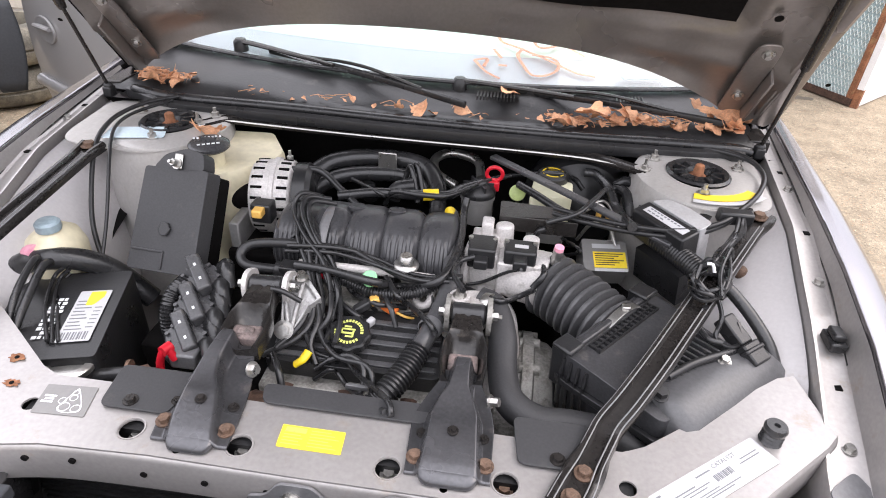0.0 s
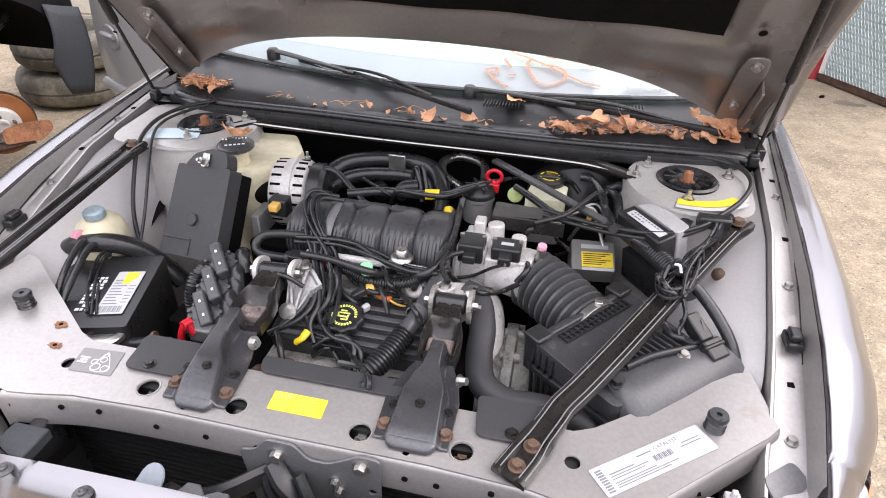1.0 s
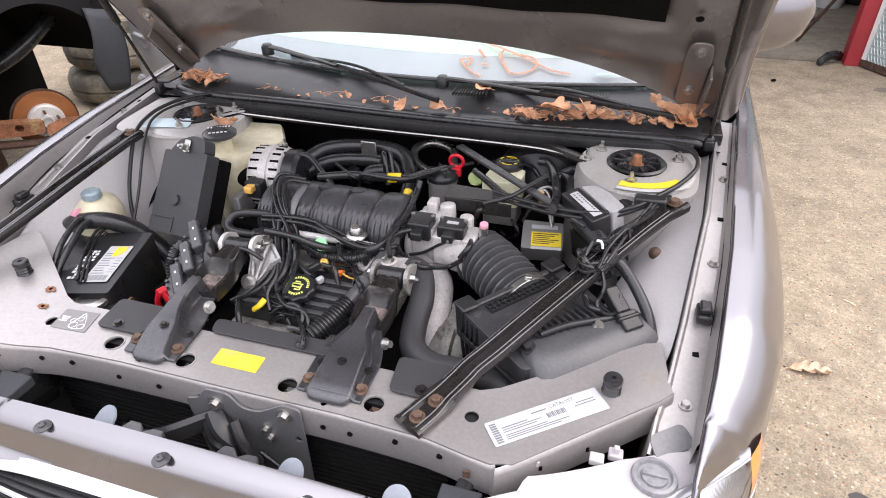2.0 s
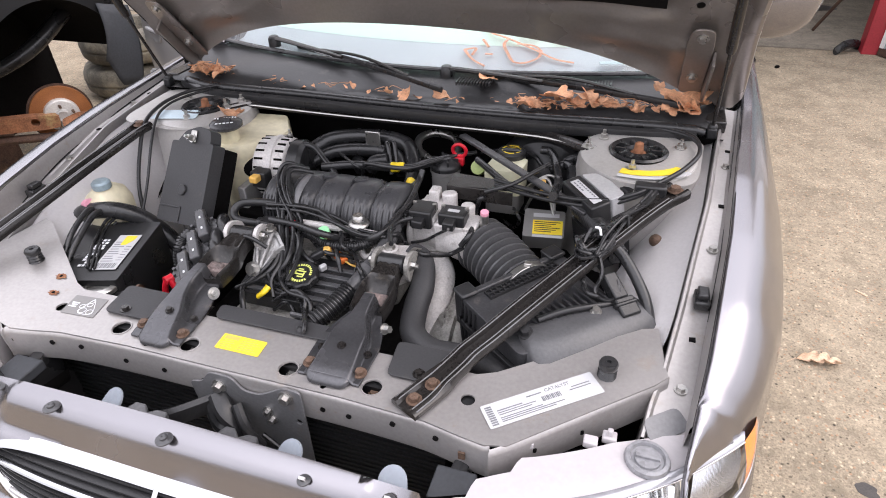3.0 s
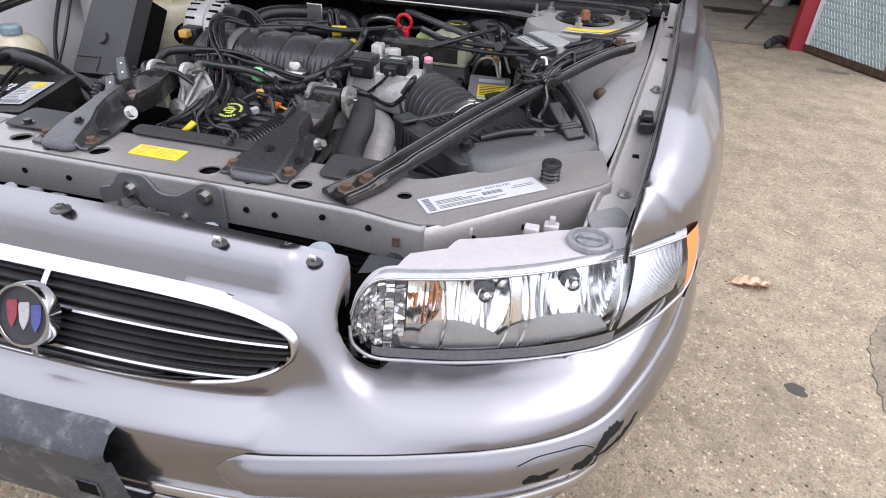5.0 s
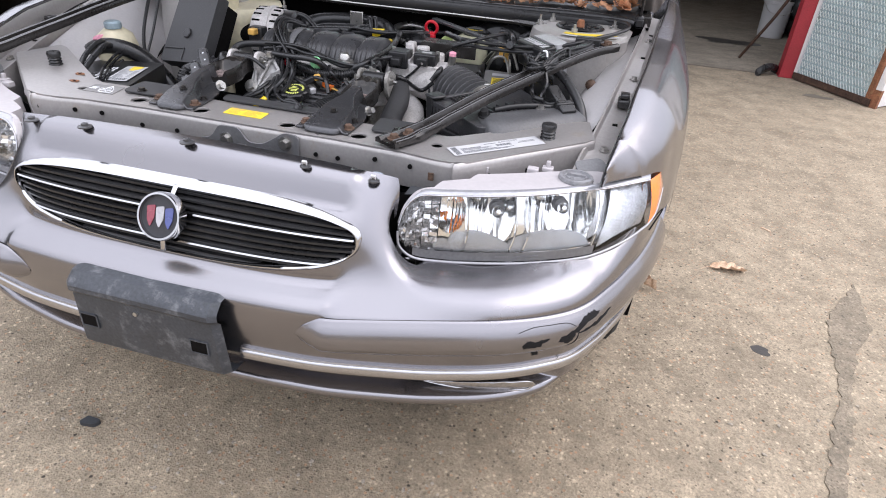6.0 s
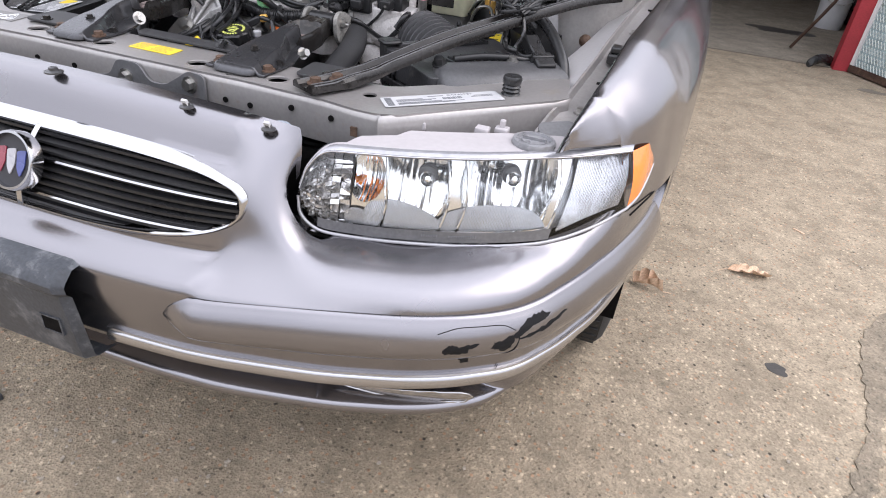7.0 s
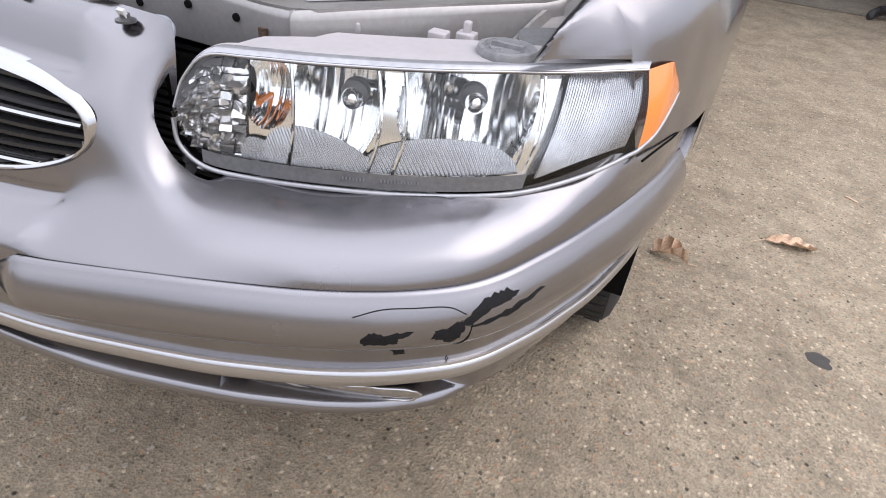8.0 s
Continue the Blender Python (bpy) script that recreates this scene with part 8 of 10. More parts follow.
bm = bmesh.new()
box(bm, (-0.325, 0.855, 0.50), (-0.305, 0.930, 0.735))
single("belt_guard", bm, M_TOWERLIP, "grey metal guard beside the alternator", "guard", bevel=0.003)

res = thing("coolant_reservoir", "pale plastic reservoir with a blue-grey cap", "reservoir", (-0.60, 0.72, 0.55))
bm = bmesh.new()
lathe(bm, [(0.036, -0.16), (0.046, -0.14), (0.048, -0.045), (0.040, -0.018), (0.020, 0.0)], Matrix.Translation((-0.590, 0.722, 0.772)) @ Matrix.Diagonal((1, 1.2, 1, 1)), 30)
part("reservoir_body", bm, M_TANK, res, "pale plastic body")
bm = bmesh.new()
lathe(bm, [(0.020, 0.0), (0.021, 0.003), (0.021, 0.014), (0.017, 0.018), (0.0, 0.019)], Matrix.Translation((-0.585, 0.715, 0.772)), 26, False)
part("reservoir_cap", bm, mat("blue_grey_cap", (0.28, 0.36, 0.40), 0.4), res, "blue-grey cap")
cable("upper_radiator_hose", [(-0.66, 0.68, 0.66), (-0.63, 0.672, 0.715), (-0.575, 0.678, 0.735), (-0.525, 0.705, 0.72), (-0.49, 0.73, 0.68), (-0.44, 0.74, 0.62)], 0.020, M_RUBBER, "thick black rubber hose behind the battery", category="hose", seg=16)
cable("battery_cable", [(-0.565, 0.69, 0.725), (-0.555, 0.65, 0.745), (-0.545, 0.60, 0.735), (-0.535, 0.53, 0.70), (-0.53, 0.50, 0.66)], 0.007, M_RUBBER, "black battery cable behind the battery")
cable("battery_cable", [(-0.585, 0.68, 0.728), (-0.572, 0.65, 0.752), (-0.558, 0.58, 0.735), (-0.548, 0.52, 0.69)], 0.006, M_RUBBER, "black battery cable behind the battery")
bm = bmesh.new()
path_tube(bm, [(-0.606, 0.681, 0.748), (-0.598, 0.678, 0.751), (-0.590, 0.676, 0.752)], 0.0155, seg=12, flat=0.6)
single("cable_tape", bm, M_PINK, "pink tape wrapped round a cable", "tape")
bm = bmesh.new()
path_tube(bm, [(-0.315, 0.545, 0.62), (-0.312, 0.547, 0.66), (-0.300, 0.552, 0.685), (-0.288, 0.552, 0.665)], 0.0065, seg=12)
cyl(bm, (-0.303, 0.545, 0.684), (-0.297, 0.561, 0.684), 0.009)
single("positive_terminal", bm, M_RED, "red plastic terminal cover with a steel nut", "terminal", smooth=60)
bm = bmesh.new()
box(bm, (-0.30, 0.55, 0.645), (-0.255, 0.58, 0.675))
single("starter_relay", bm, M_GREYSTEEL, "small grey relay below the coils", "relay", bevel=0.004)
bm = bmesh.new()
box(bm, (-0.36, 0.52, 0.60), (-0.315, 0.56, 0.625))
cyl(bm, (-0.34, 0.54, 0.62), (-0.34, 0.54, 0.645), 0.012, seg=6)
single("frame_bolt", bm, M_RUSTDARK, "rusty bolt and bracket low in the bay", "bolt")
bm = bmesh.new()
box(bm, (-0.40, 0.62, 0.56), (-0.24, 0.80, 0.62))
single("coil_bracket", bm, M_VOID, "near-black steel plate below the coils", "bracket", bevel=0.006)
cable("wiring_sleeve", [(-0.345, 0.64, 0.60), (-0.348, 0.64, 0.66), (-0.345, 0.66, 0.70), (-0.335, 0.70, 0.71)], 0.013, M_RUBBER, "black corrugated wiring sleeve", rib=0.003, pitch=0.006, seg=12)


# coil packs, three alike
def coil_pack(at, first=None):
    cp = thing("coil_pack", "black ignition coil with plug lead boots", "ignition coil", (0, 0, 0), "ignition coils")
    bm = bmesh.new()
    lathe(bm, [(0.040, -0.03), (0.040, -0.006), (0.036, 0.0), (0.0, 0.001)], Matrix.Diagonal((0.95, 0.75, 1, 1)), 26)
    for k in range(10):
        a = 2 * math.pi * k / 10
        cyl(bm, (0.031 * math.cos(a), 0.024 * math.sin(a), -0.002), (0.031 * math.cos(a), 0.024 * math.sin(a), 0.006), 0.0035, seg=8)
    part("coil_base", bm, M_DUSTY, cp, "dusty black coil base")
    bm = bmesh.new()
    box(bm, (-0.012, -0.040, -0.004), (0.012, 0.040, 0.022), Matrix.Rotation(radians(30), 4, "Z"))
    bar = part("coil_bar", bm, M_DUSTY, cp, "grey-black coil top bar", bevel=0.004)
    bm = bmesh.new()
    for y in (-0.018, 0.014):
        box(bm, (-0.002, y - 0.003, 0.0222), (0.002, y + 0.003, 0.0226), Matrix.Rotation(radians(30), 4, "Z"))
    part("coil_marks", bm, M_LIGHTINK, bar)
    for y in (-0.020, 0.020):
        bm = bmesh.new()
        sweep(bm, [(0.028, y, -0.012), (0.045, y - 0.004, 0.012), (0.052, y - 0.022, 0.018), (0.058, y - 0.045, 0.004)], lambda t: 0.0145 - 0.004 * t, 12, 6)
        part("lead_boot", bm, M_RUBBER, cp, "black rubber lead boot", 60)
    bm = bmesh.new()
    box(bm, (-0.038, -0.034, -0.06), (0.038, 0.034, -0.02))
    part("coil_body", bm, M_BLACK, cp, bevel=0.004)
    return cp


c1 = coil_pack(None)
poses = [(-0.306, 0.698, 0.720), (-0.298, 0.648, 0.696), (-0.292, 0.600, 0.674)]
for k, (x, y, z) in enumerate(poses):
    m = Matrix.Translation((x, y, z)) @ Matrix.Rotation(radians(22), 4, "X") @ Matrix.Rotation(radians(8), 4, "Z")
    if k == 0:
        c1.matrix_basis = m
    else:
        copy_thing(c1, m)

# alternator
alt = thing("alternator", "aluminium alternator with a slotted end frame", "alternator", (-0.25, 0.94, 0.67))
AX = frame_on(V(-0.306, 0.950, 0.750), V(0, 0, 1), V(1, 0.12, 0)) @ Matrix.Diagonal((1.08, 1.08, 1.0, 1))
bm = bmesh.new()
lathe(bm, [(0.0, 0.0), (0.045, 0.0), (0.064, 0.006), (0.070, 0.016), (0.070, 0.045), (0.074, 0.047), (0.074, 0.055), (0.070, 0.057), (0.068, 0.082), (0.060, 0.088), (0.0, 0.088)], AX, 48, False)
end = part("end_frame", bm, M_ALU, alt, "cast aluminium end frames")
for k in range(22):
    a = 2 * math.pi * k / 22
    for z0, z1 in ((0.012, 0.034), (0.062, 0.082)):
        bm = bmesh.new()
        box(bm, (0.0640, -0.0024, z0), (0.0708, 0.0024, z1), AX @ Matrix.Rotation(a, 4, "Z"))
        part("cooling_slot", bm, M_VOID, end)
bm = bmesh.new()
lathe(bm, [(0.060, 0.088), (0.066, 0.090), (0.066, 0.115), (0.058, 0.124), (0.0, 0.125)], AX, 40, False)
part("rear_cover", bm, M_BLACK, alt, "black rear cover")
bm = bmesh.new()
lathe(bm, [(0.0, -0.045), (0.03, -0.045), (0.03, -0.004), (0.0, 0.0)], AX, 28, False)
part("pulley", bm, M_VOID, alt)
bolt(alt, (-0.236, 0.985, 0.815), (0, 0, 1), 0.007, 0.012, M_ZINC, stud=0.014)
bm = bmesh.new()
box(bm, (-0.268, 0.840, 0.752), (-0.228, 0.872, 0.792))
part("plug", bm, M_BLACK, alt, "black alternator plug", bevel=0.004)
bm = bmesh.new()
box(bm, (-0.258, 0.820, 0.774), (-0.238, 0.842, 0.790))
part("plug_lock", bm, M_TAN, alt, "tan plug lock", bevel=0.003)
bm = bmesh.new()
box(bm, (-0.33, 0.84, 0.45), (-0.20, 0.99, 0.68))
part("alternator_bracket", bm, M_VOID, alt, bevel=0.008)

# mount brackets on the tie bar and their torque struts
def mount_bracket(ys, left, right, crest_l, crest_r, bolts, label):
    """Stamped plate on the tie bar: its edges and the edges of its raised crest, as x at each of the depths ys."""
    yf, yr = ys[0], ys[-1]
    b = thing("mount_bracket", label, "engine mount", ((left[0] + right[0]) / 2, yf, 0.727), "engine mount brackets")

    def height(x, y):
        low = 0.7285 + 0.012 * ease(yf + 0.07, yr, y)
        rise = interp(y, [yf, yf + 0.012, yf + 0.07, yr], [0.008, 0.011, 0.021, 0.029])
        cl, cr = interp(y, ys, crest_l), interp(y, ys, crest_r)
        d = max(cl - x, x - cr, 0.0)
        return low + rise * (1 - ease(0.0, 0.011, d))

    bm = bmesh.new()
    rows = []
    for i in range(49):
        y = yf + (yr - yf) * i / 48
        xl, xr = interp(y, ys, left), interp(y, ys, right)
        rows.append([V(x, y, height(x, y)) for x in [xl + (xr - xl) * k / 70 for k in range(71)]])
    grid(bm, rows)
    ob = part("bracket_plate", bm, M_BRKT, b, "scuffed dark stamped steel plate", 60)
    sol = ob.modifiers.new("thickness", "SOLIDIFY")
    sol.thickness, sol.offset = 0.004, -1
    bm = bmesh.new()
    rows = []
    for k in range(25):
        x = crest_l[0] - 0.004 + (crest_r[0] - crest_l[0] + 0.008) * k / 24
        q = V(x, yf, height(x, yf))
        f = 1 - abs(2 * k / 24 - 1) ** 8
        rows.append([q + V(0, 0.002, 0.0005), q + V(0, -0.007 * f, -0.001), q + V(0, -0.012 * f, -0.005 * f), V(q.x, q.y - 0.013 * f, 0.7262)])
    grid(bm, rows)
    part("bracket_nose", bm, M_BRKT, b, smooth=60)
    for x, y, rusty in bolts:
        bolt(b, (x, y, height(x, y) + 0.0005), (0, -0.05, 1), 0.0078 if rusty else 0.0052, 0.006 if rusty else 0.004, M_RUSTBOLT if rusty else M_STEELBLK)
    return b


bl_ = mount_bracket([0.357, 0.390, 0.425, 0.457, 0.480, 0.526], [-0.207, -0.213, -0.210, -0.206, -0.203, -0.192], [-0.107, -0.109, -0.112, -0.116, -0.121, -0.136],
                    [-0.181, -0.189, -0.191, -0.190, -0.188, -0.180], [-0.129, -0.138, -0.148, -0.164, -0.168, -0.166],
                    [(-0.202, 0.385, 1), (-0.118, 0.382, 1), (-0.202, 0.418, 0), (-0.163, 0.412, 0), (-0.124, 0.420, 0)], "dark stamped steel engine mount bracket bolted to the tie bar")
bolt(bl_, (-0.122, 0.480, 0.742), (1, -0.3, 0.4), 0.008, 0.008, M_ZINC)
br_ = mount_bracket([0.360, 0.445, 0.470, 0.486, 0.510, 0.530], [0.117, 0.113, 0.122, 0.129, 0.141, 0.146], [0.223, 0.223, 0.217, 0.211, 0.200, 0.196],
                    [0.138, 0.141, 0.149, 0.158, 0.162, 0.163], [0.203, 0.197, 0.188, 0.181, 0.180, 0.180],
                    [(0.127, 0.384, 1), (0.215, 0.384, 1), (0.130, 0.421, 0), (0.170, 0.416, 0), (0.210, 0.424, 0)], "dark stamped steel engine mount bracket with rusty bolts")
bolt(br_, (0.214, 0.486, 0.734), (1, -0.3, 0.4), 0.007, 0.012, M_ZINC)
M_PAD = mat("worn_pinkish_rubber", (0.20, 0.155, 0.145), 0.8, 0, 0.35, 50, 300, 0.5, dirt=(0.05, 0.045, 0.04), dirt_amount=0.4, dirt_scale=60)


def torque_strut(a, b, label, ear):
    """Link from the bracket at a to the engine at b: an open cup with a rubber block, a neck and a bushed end between two ears."""
    t = thing("torque_strut", label, "torque strut", a, "torque struts")
    a, b = Vector(a), Vector(b)
    d = (b - a).normalized()
    m = frame_on(a, d, V(0, 0, 1))
    L = (b - a).length
    side = m.to_3x3() @ V(0, 1, 0)
    bm = bmesh.new()
    loops = []
    for i in range(41):
        u = -0.034 + (L + 0.034 + 0.010) * i / 40
        w = interp(u, [-0.034, 0.0, 0.030, 0.055, 0.085, L, L + 0.01], [0.030, 0.034, 0.033, 0.026, 0.0215, 0.0205, 0.017])
        bowl = max(0.0, 1 - ((u - 0.006) / 0.044) ** 2) ** 0.5
        lift = interp(u, [-0.034, 0.04, 0.075, L], [0.0, 0.003, 0.006, 0.002])
        top = [(-1.0, -0.026), (-1.02, -0.006), (-0.97, 0.004), (-0.90, 0.007), (-0.82, 0.006 - 0.004 * bowl), (-0.66, 0.006 - 0.026 * bowl), (-0.3, 0.007 - 0.034 * bowl), (0.0, 0.004 - 0.031 * bowl)]
        top += [(-x, z) for x, z in top[-2::-1]]
        loops.append([m @ V(u, w * x, z + lift) for x, z in top])
    rings(bm, loops, True, True)
    part("forging", bm, M_STEELBLK, t, "glossy black forged link with an open cup", 50)
    bm = bmesh.new()
    box(bm, (-0.010, -0.022, -0.03), (0.020, 0.022, -0.006), m)
    box(bm, (-0.004, -0.013, -0.010), (0.012, 0.013, -0.002), m)
    part("rubber_block", bm, M_PAD, t, "worn pinkish rubber block", bevel=0.004)
    bm = bmesh.new()
    lathe(bm, [(0.0, -0.027), (0.014, -0.027), (0.017, -0.024), (0.017, 0.024), (0.014, 0.027), (0.0, 0.027)], frame_on(b, d, side), 26, False)
    part("bush", bm, M_RUBBER, t, "black rubber bush")
    for q in (-1, 1):
        bm = bmesh.new()
        pm_ = frame_on(b + side * (0.029 * q), d, side * q)
        out_ = [(-0.020, -0.014), (-0.019, 0.012), (-0.004, 0.022), (0.016, 0.019), (0.044, 0.002), (0.050, -0.050), (0.010, -0.055), (-0.014, -0.030)]
        plate(bm, rounded(out_ if q < 0 else [(x, -y) for x, y in out_], 0.012), 0.008, pm_)
        part("engine_ear", bm, ear, t, "rough cast alloy ear", bevel=0.002)
        bolt(t, b + side * (0.037 * q), side * q, 0.0075, 0.008, M_ZINC, stud=0.008 if q < 0 else 0)
    return t


torque_strut((-0.156, 0.540, 0.758), (-0.164, 0.652, 0.757), "black torque strut to a cast alloy engine bracket", M_ALU)
torque_strut((0.170, 0.542, 0.750), (0.168, 0.642, 0.756), "black torque strut with worn paint and alloy ears", M_ALUDIRTY)
bm = bmesh.new()
top = [V(-0.146, 0.672, 0.763), V(-0.116, 0.680, 0.766), (V(-0.097, 0.672, 0.760)), V(-0.074, 0.652, 0.745), V(-0.092, 0.638, 0.736), V(-0.106, 0.612, 0.712), V(-0.114, 0.598, 0.704), V(-0.128, 0.597, 0.704), V(-0.134, 0.628, 0.732)]
mid = sum(top, V(0, 0, 0)) / len(top)
rings(bm, [[mid.lerp(p, 0.85) + V(0.01, 0.01, -0.06) for p in top], [p + V(0, 0, -0.014) for p in top], [p for p in top], [mid.lerp(p, 0.82) for p in top], [mid.lerp(p, 0.74) + V(0, 0.003, -0.006) for p in top]])
for a, b in ((V(-0.140, 0.662, 0.757), V(-0.116, 0.604, 0.710)), (V(-0.108, 0.670, 0.760), V(-0.112, 0.606, 0.711))):
    sweep(bm, [a, a.lerp(b, 0.5) + V(0, 0.001, 0.002), b], 0.0042, 8, 5)
eb = single("engine_bracket", bm, M_CAST, "rough cast aluminium engine bracket", "bracket", smooth=30, bevel=0.004)
bolt(eb, (-0.122, 0.600, 0.712), (0.1, -0.8, 0.5), 0.011, 0.010, M_ZINC)
bolt(eb, (-0.110, 0.668, 0.766), (0, 0, 1), 0.008, 0.010, M_ZINC)
bm = bmesh.new()
plate(bm, rounded([(0.125, 0.650), (0.160, 0.642), (0.198, 0.690), (0.195, 0.715), (0.165, 0.712), (0.132, 0.700)], 0.010), 0.06, Matrix.Translation((0, 0, 0.69)))
cyl(bm, (0.150, 0.675, 0.748), (0.150, 0.675, 0.765), 0.017)
eb2 = single("thermostat_housing", bm, M_ALU, "cast aluminium thermostat housing", "housing", bevel=0.006)
bolt(eb2, (0.150, 0.675, 0.764), (0, 0, 1), 0.008, 0.009, M_ZINC)

# large rubber coolant hose round the right of the engine
cable("coolant_hose", [(0.180, 0.708, 0.735), (0.208, 0.695, 0.730), (0.226, 0.645, 0.712), (0.230, 0.590, 0.695), (0.244, 0.540, 0.684), (0.285, 0.515, 0.676), (0.34, 0.516, 0.674), (0.395, 0.512, 0.668), (0.440, 0.490, 0.648), (0.452, 0.465, 0.61)], 0.0235, M_LID, "thick satin black coolant hose", category="hose", seg=20, n=10)
bm = bmesh.new()
lathe(bm, [(0.0255, -0.008), (0.0265, -0.006), (0.0265, 0.006), (0.0255, 0.008)], frame_on(V(0.196, 0.697, 0.7305), V(0, 0, 1), V(0.8, -0.4, -0.2)), 28, False)
single("hose_clip", bm, M_ZINC, "steel spring clip on the coolant hose", "clip")

# main corrugated harness down the front
cable("wiring_harness", [(0.105, 0.92, 0.77), (0.118, 0.86, 0.772), (0.125, 0.78, 0.762), (0.128, 0.71, 0.748), (0.115, 0.645, 0.730), (0.098, 0.595, 0.712)], 0.0155, M_GREYRUB, "taped dark grey wiring harness", category="harness", seg=14, n=8)
cable("harness_sleeve", [(0.098, 0.595, 0.712), (0.082, 0.552, 0.702), (0.060, 0.512, 0.690), (0.035, 0.488, 0.668), (0.01, 0.48, 0.63)], 0.0185, M_RUBBER, "black corrugated harness sleeve", category="harness", seg=16, rib=0.004, pitch=0.0065)
bm = bmesh.new()
lathe(bm, [(0.0175, -0.008), (0.0195, -0.007), (0.0195, 0.007), (0.0175, 0.008)], frame_on(V(0.110, 0.632, 0.7265), V(0, 0, 1), V(-0.3, -0.9, -0.3)), 24, False)
box(bm, (0.125, 0.63, 0.722), (0.155, 0.642, 0.732))
single("harness_clip", bm, M_GREYSTEEL, "grey metal wiring harness clip", "clip")

# fuel rail and pipes in front of the plenum
rail = thing("fuel_rail", "black fuel rail pipes with a metal regulator", "fuel rail", (-0.05, 0.72, 0.72))
bm = bmesh.new()
path_tube(bm, [(-0.10, 0.752, 0.772), (-0.16, 0.752, 0.775), (-0.225, 0.748, 0.768), (-0.242, 0.730, 0.757), (-0.225, 0.715, 0.745), (-0.16, 0.716, 0.742)], 0.0085, seg=12)
part("return_pipe", bm, M_BLACK, rail, "black bent pipe", 60)
bm = bmesh.new()
path_tube(bm, [(-0.16, 0.755, 0.775), (-0.06, 0.757, 0.774), (0.0, 0.735, 0.765), (0.06, 0.712, 0.757), (0.12, 0.716, 0.765), (0.135, 0.74, 0.77)], 0.0050, seg=10)
part("vacuum_line", bm, M_BLACK, rail, smooth=60)
bm = bmesh.new()
path_tube(bm, [(-0.14, 0.738, 0.745), (-0.05, 0.738, 0.747), (0.05, 0.738, 0.747), (0.10, 0.738, 0.745)], 0.0080, seg=10)
part("rail_pipe", bm, M_ALU, rail, "bare alloy rail pipe", 60)
bm = bmesh.new()
path_tube(bm, [(-0.175, 0.716, 0.742), (-0.09, 0.716, 0.742)], 0.0145, seg=14)
box(bm, (-0.165, 0.702, 0.733), (-0.110, 0.730, 0.757))
part("rail_connector", bm, M_BLACK, rail, "black quick connector", bevel=0.002)
bm = bmesh.new()
box(bm, (-0.092, 0.706, 0.740), (-0.078, 0.726, 0.760))
part("red_clip", bm, M_RED, rail, "red connector clip", bevel=0.002)
cable("sleeve", [(-0.085, 0.715, 0.744), (-0.04, 0.705, 0.742), (0.01, 0.690, 0.738), (0.07, 0.694, 0.742), (0.115, 0.725, 0.755), (0.135, 0.775, 0.762), (0.13, 0.84, 0.765)], 0.0095, M_RUBBER, "black corrugated sleeve", rail, seg=12, rib=0.0025, pitch=0.005)
bm = bmesh.new()
lathe(bm, [(0.010, -0.03), (0.013, -0.012), (0.013, 0.0), (0.021, 0.001), (0.023, 0.005), (0.021, 0.009), (0.015, 0.012), (0.013, 0.022), (0.010, 0.026), (0.0, 0.026)], Matrix.Translation((0.048, 0.752, 0.752)), 28)
part("pressure_regulator", bm, M_ZINC, rail, "bright metal pressure regulator")
bm = bmesh.new()
lathe(bm, [(0.008, -0.02), (0.008, 0.0), (0.0125, 0.001), (0.0125, 0.014), (0.010, 0.016), (0.0, 0.016)], Matrix.Translation((-0.003, 0.697, 0.755)) @ Matrix.Rotation(radians(20), 4, "X"), 22)
part("test_port_cap", bm, M_GREEN, rail, "pale green test port cap")
bm = bmesh.new()
path_tube(bm, [(0.058, 0.735, 0.735), (0.075, 0.705, 0.715), (0.095, 0.700, 0.718), (0.10, 0.72, 0.735)], 0.007, seg=10)
part("hook_pipe", bm, M_ALU, rail, "bare metal hook pipe", 60)

# injector plugs, orange and tan connectors over the cover
for p0, p1, mt, lb in (((-0.022, 0.662, 0.716), (0.002, 0.674, 0.730), M_BLACK, "small black plastic wiring connector"), ((0.002, 0.674, 0.730), (0.016, 0.680, 0.733), M_TAN, "small tan plastic wiring connector"),
                       ((0.020, 0.690, 0.716), (0.046, 0.678, 0.710), M_ORANGE, "small orange plastic wiring connector"), ((0.002, 0.655, 0.705), (0.012, 0.650, 0.704), M_WHITE, "small white wiring clip")):
    bm = bmesh.new()
    d = Vector(p1) - Vector(p0)
    box(bm, (0, -0.008, -0.007), (d.length, 0.008, 0.007), frame_on(p0, d, V(0, 0, 1)))
    single("wiring_connector", bm, mt, lb, "connector", bevel=0.003)
cable("orange_wire", [(0.046, 0.678, 0.710), (0.062, 0.672, 0.708), (0.075, 0.68, 0.70)], 0.0022, M_TAN, "thin orange wire end on the cover", seg=6)
bm = bmesh.new()
path_tube(bm, [(-0.092, 0.560, 0.680), (-0.080, 0.563, 0.690), (-0.074, 0.575, 0.697)], 0.0075, seg=12, flat=0.7)
single("oil_dipstick", bm, M_YELLOWP, "yellow plastic dipstick handle", "dipstick", smooth=60)

# plug leads: bundle over the plenum and down the front
rnd = random.Random(3)
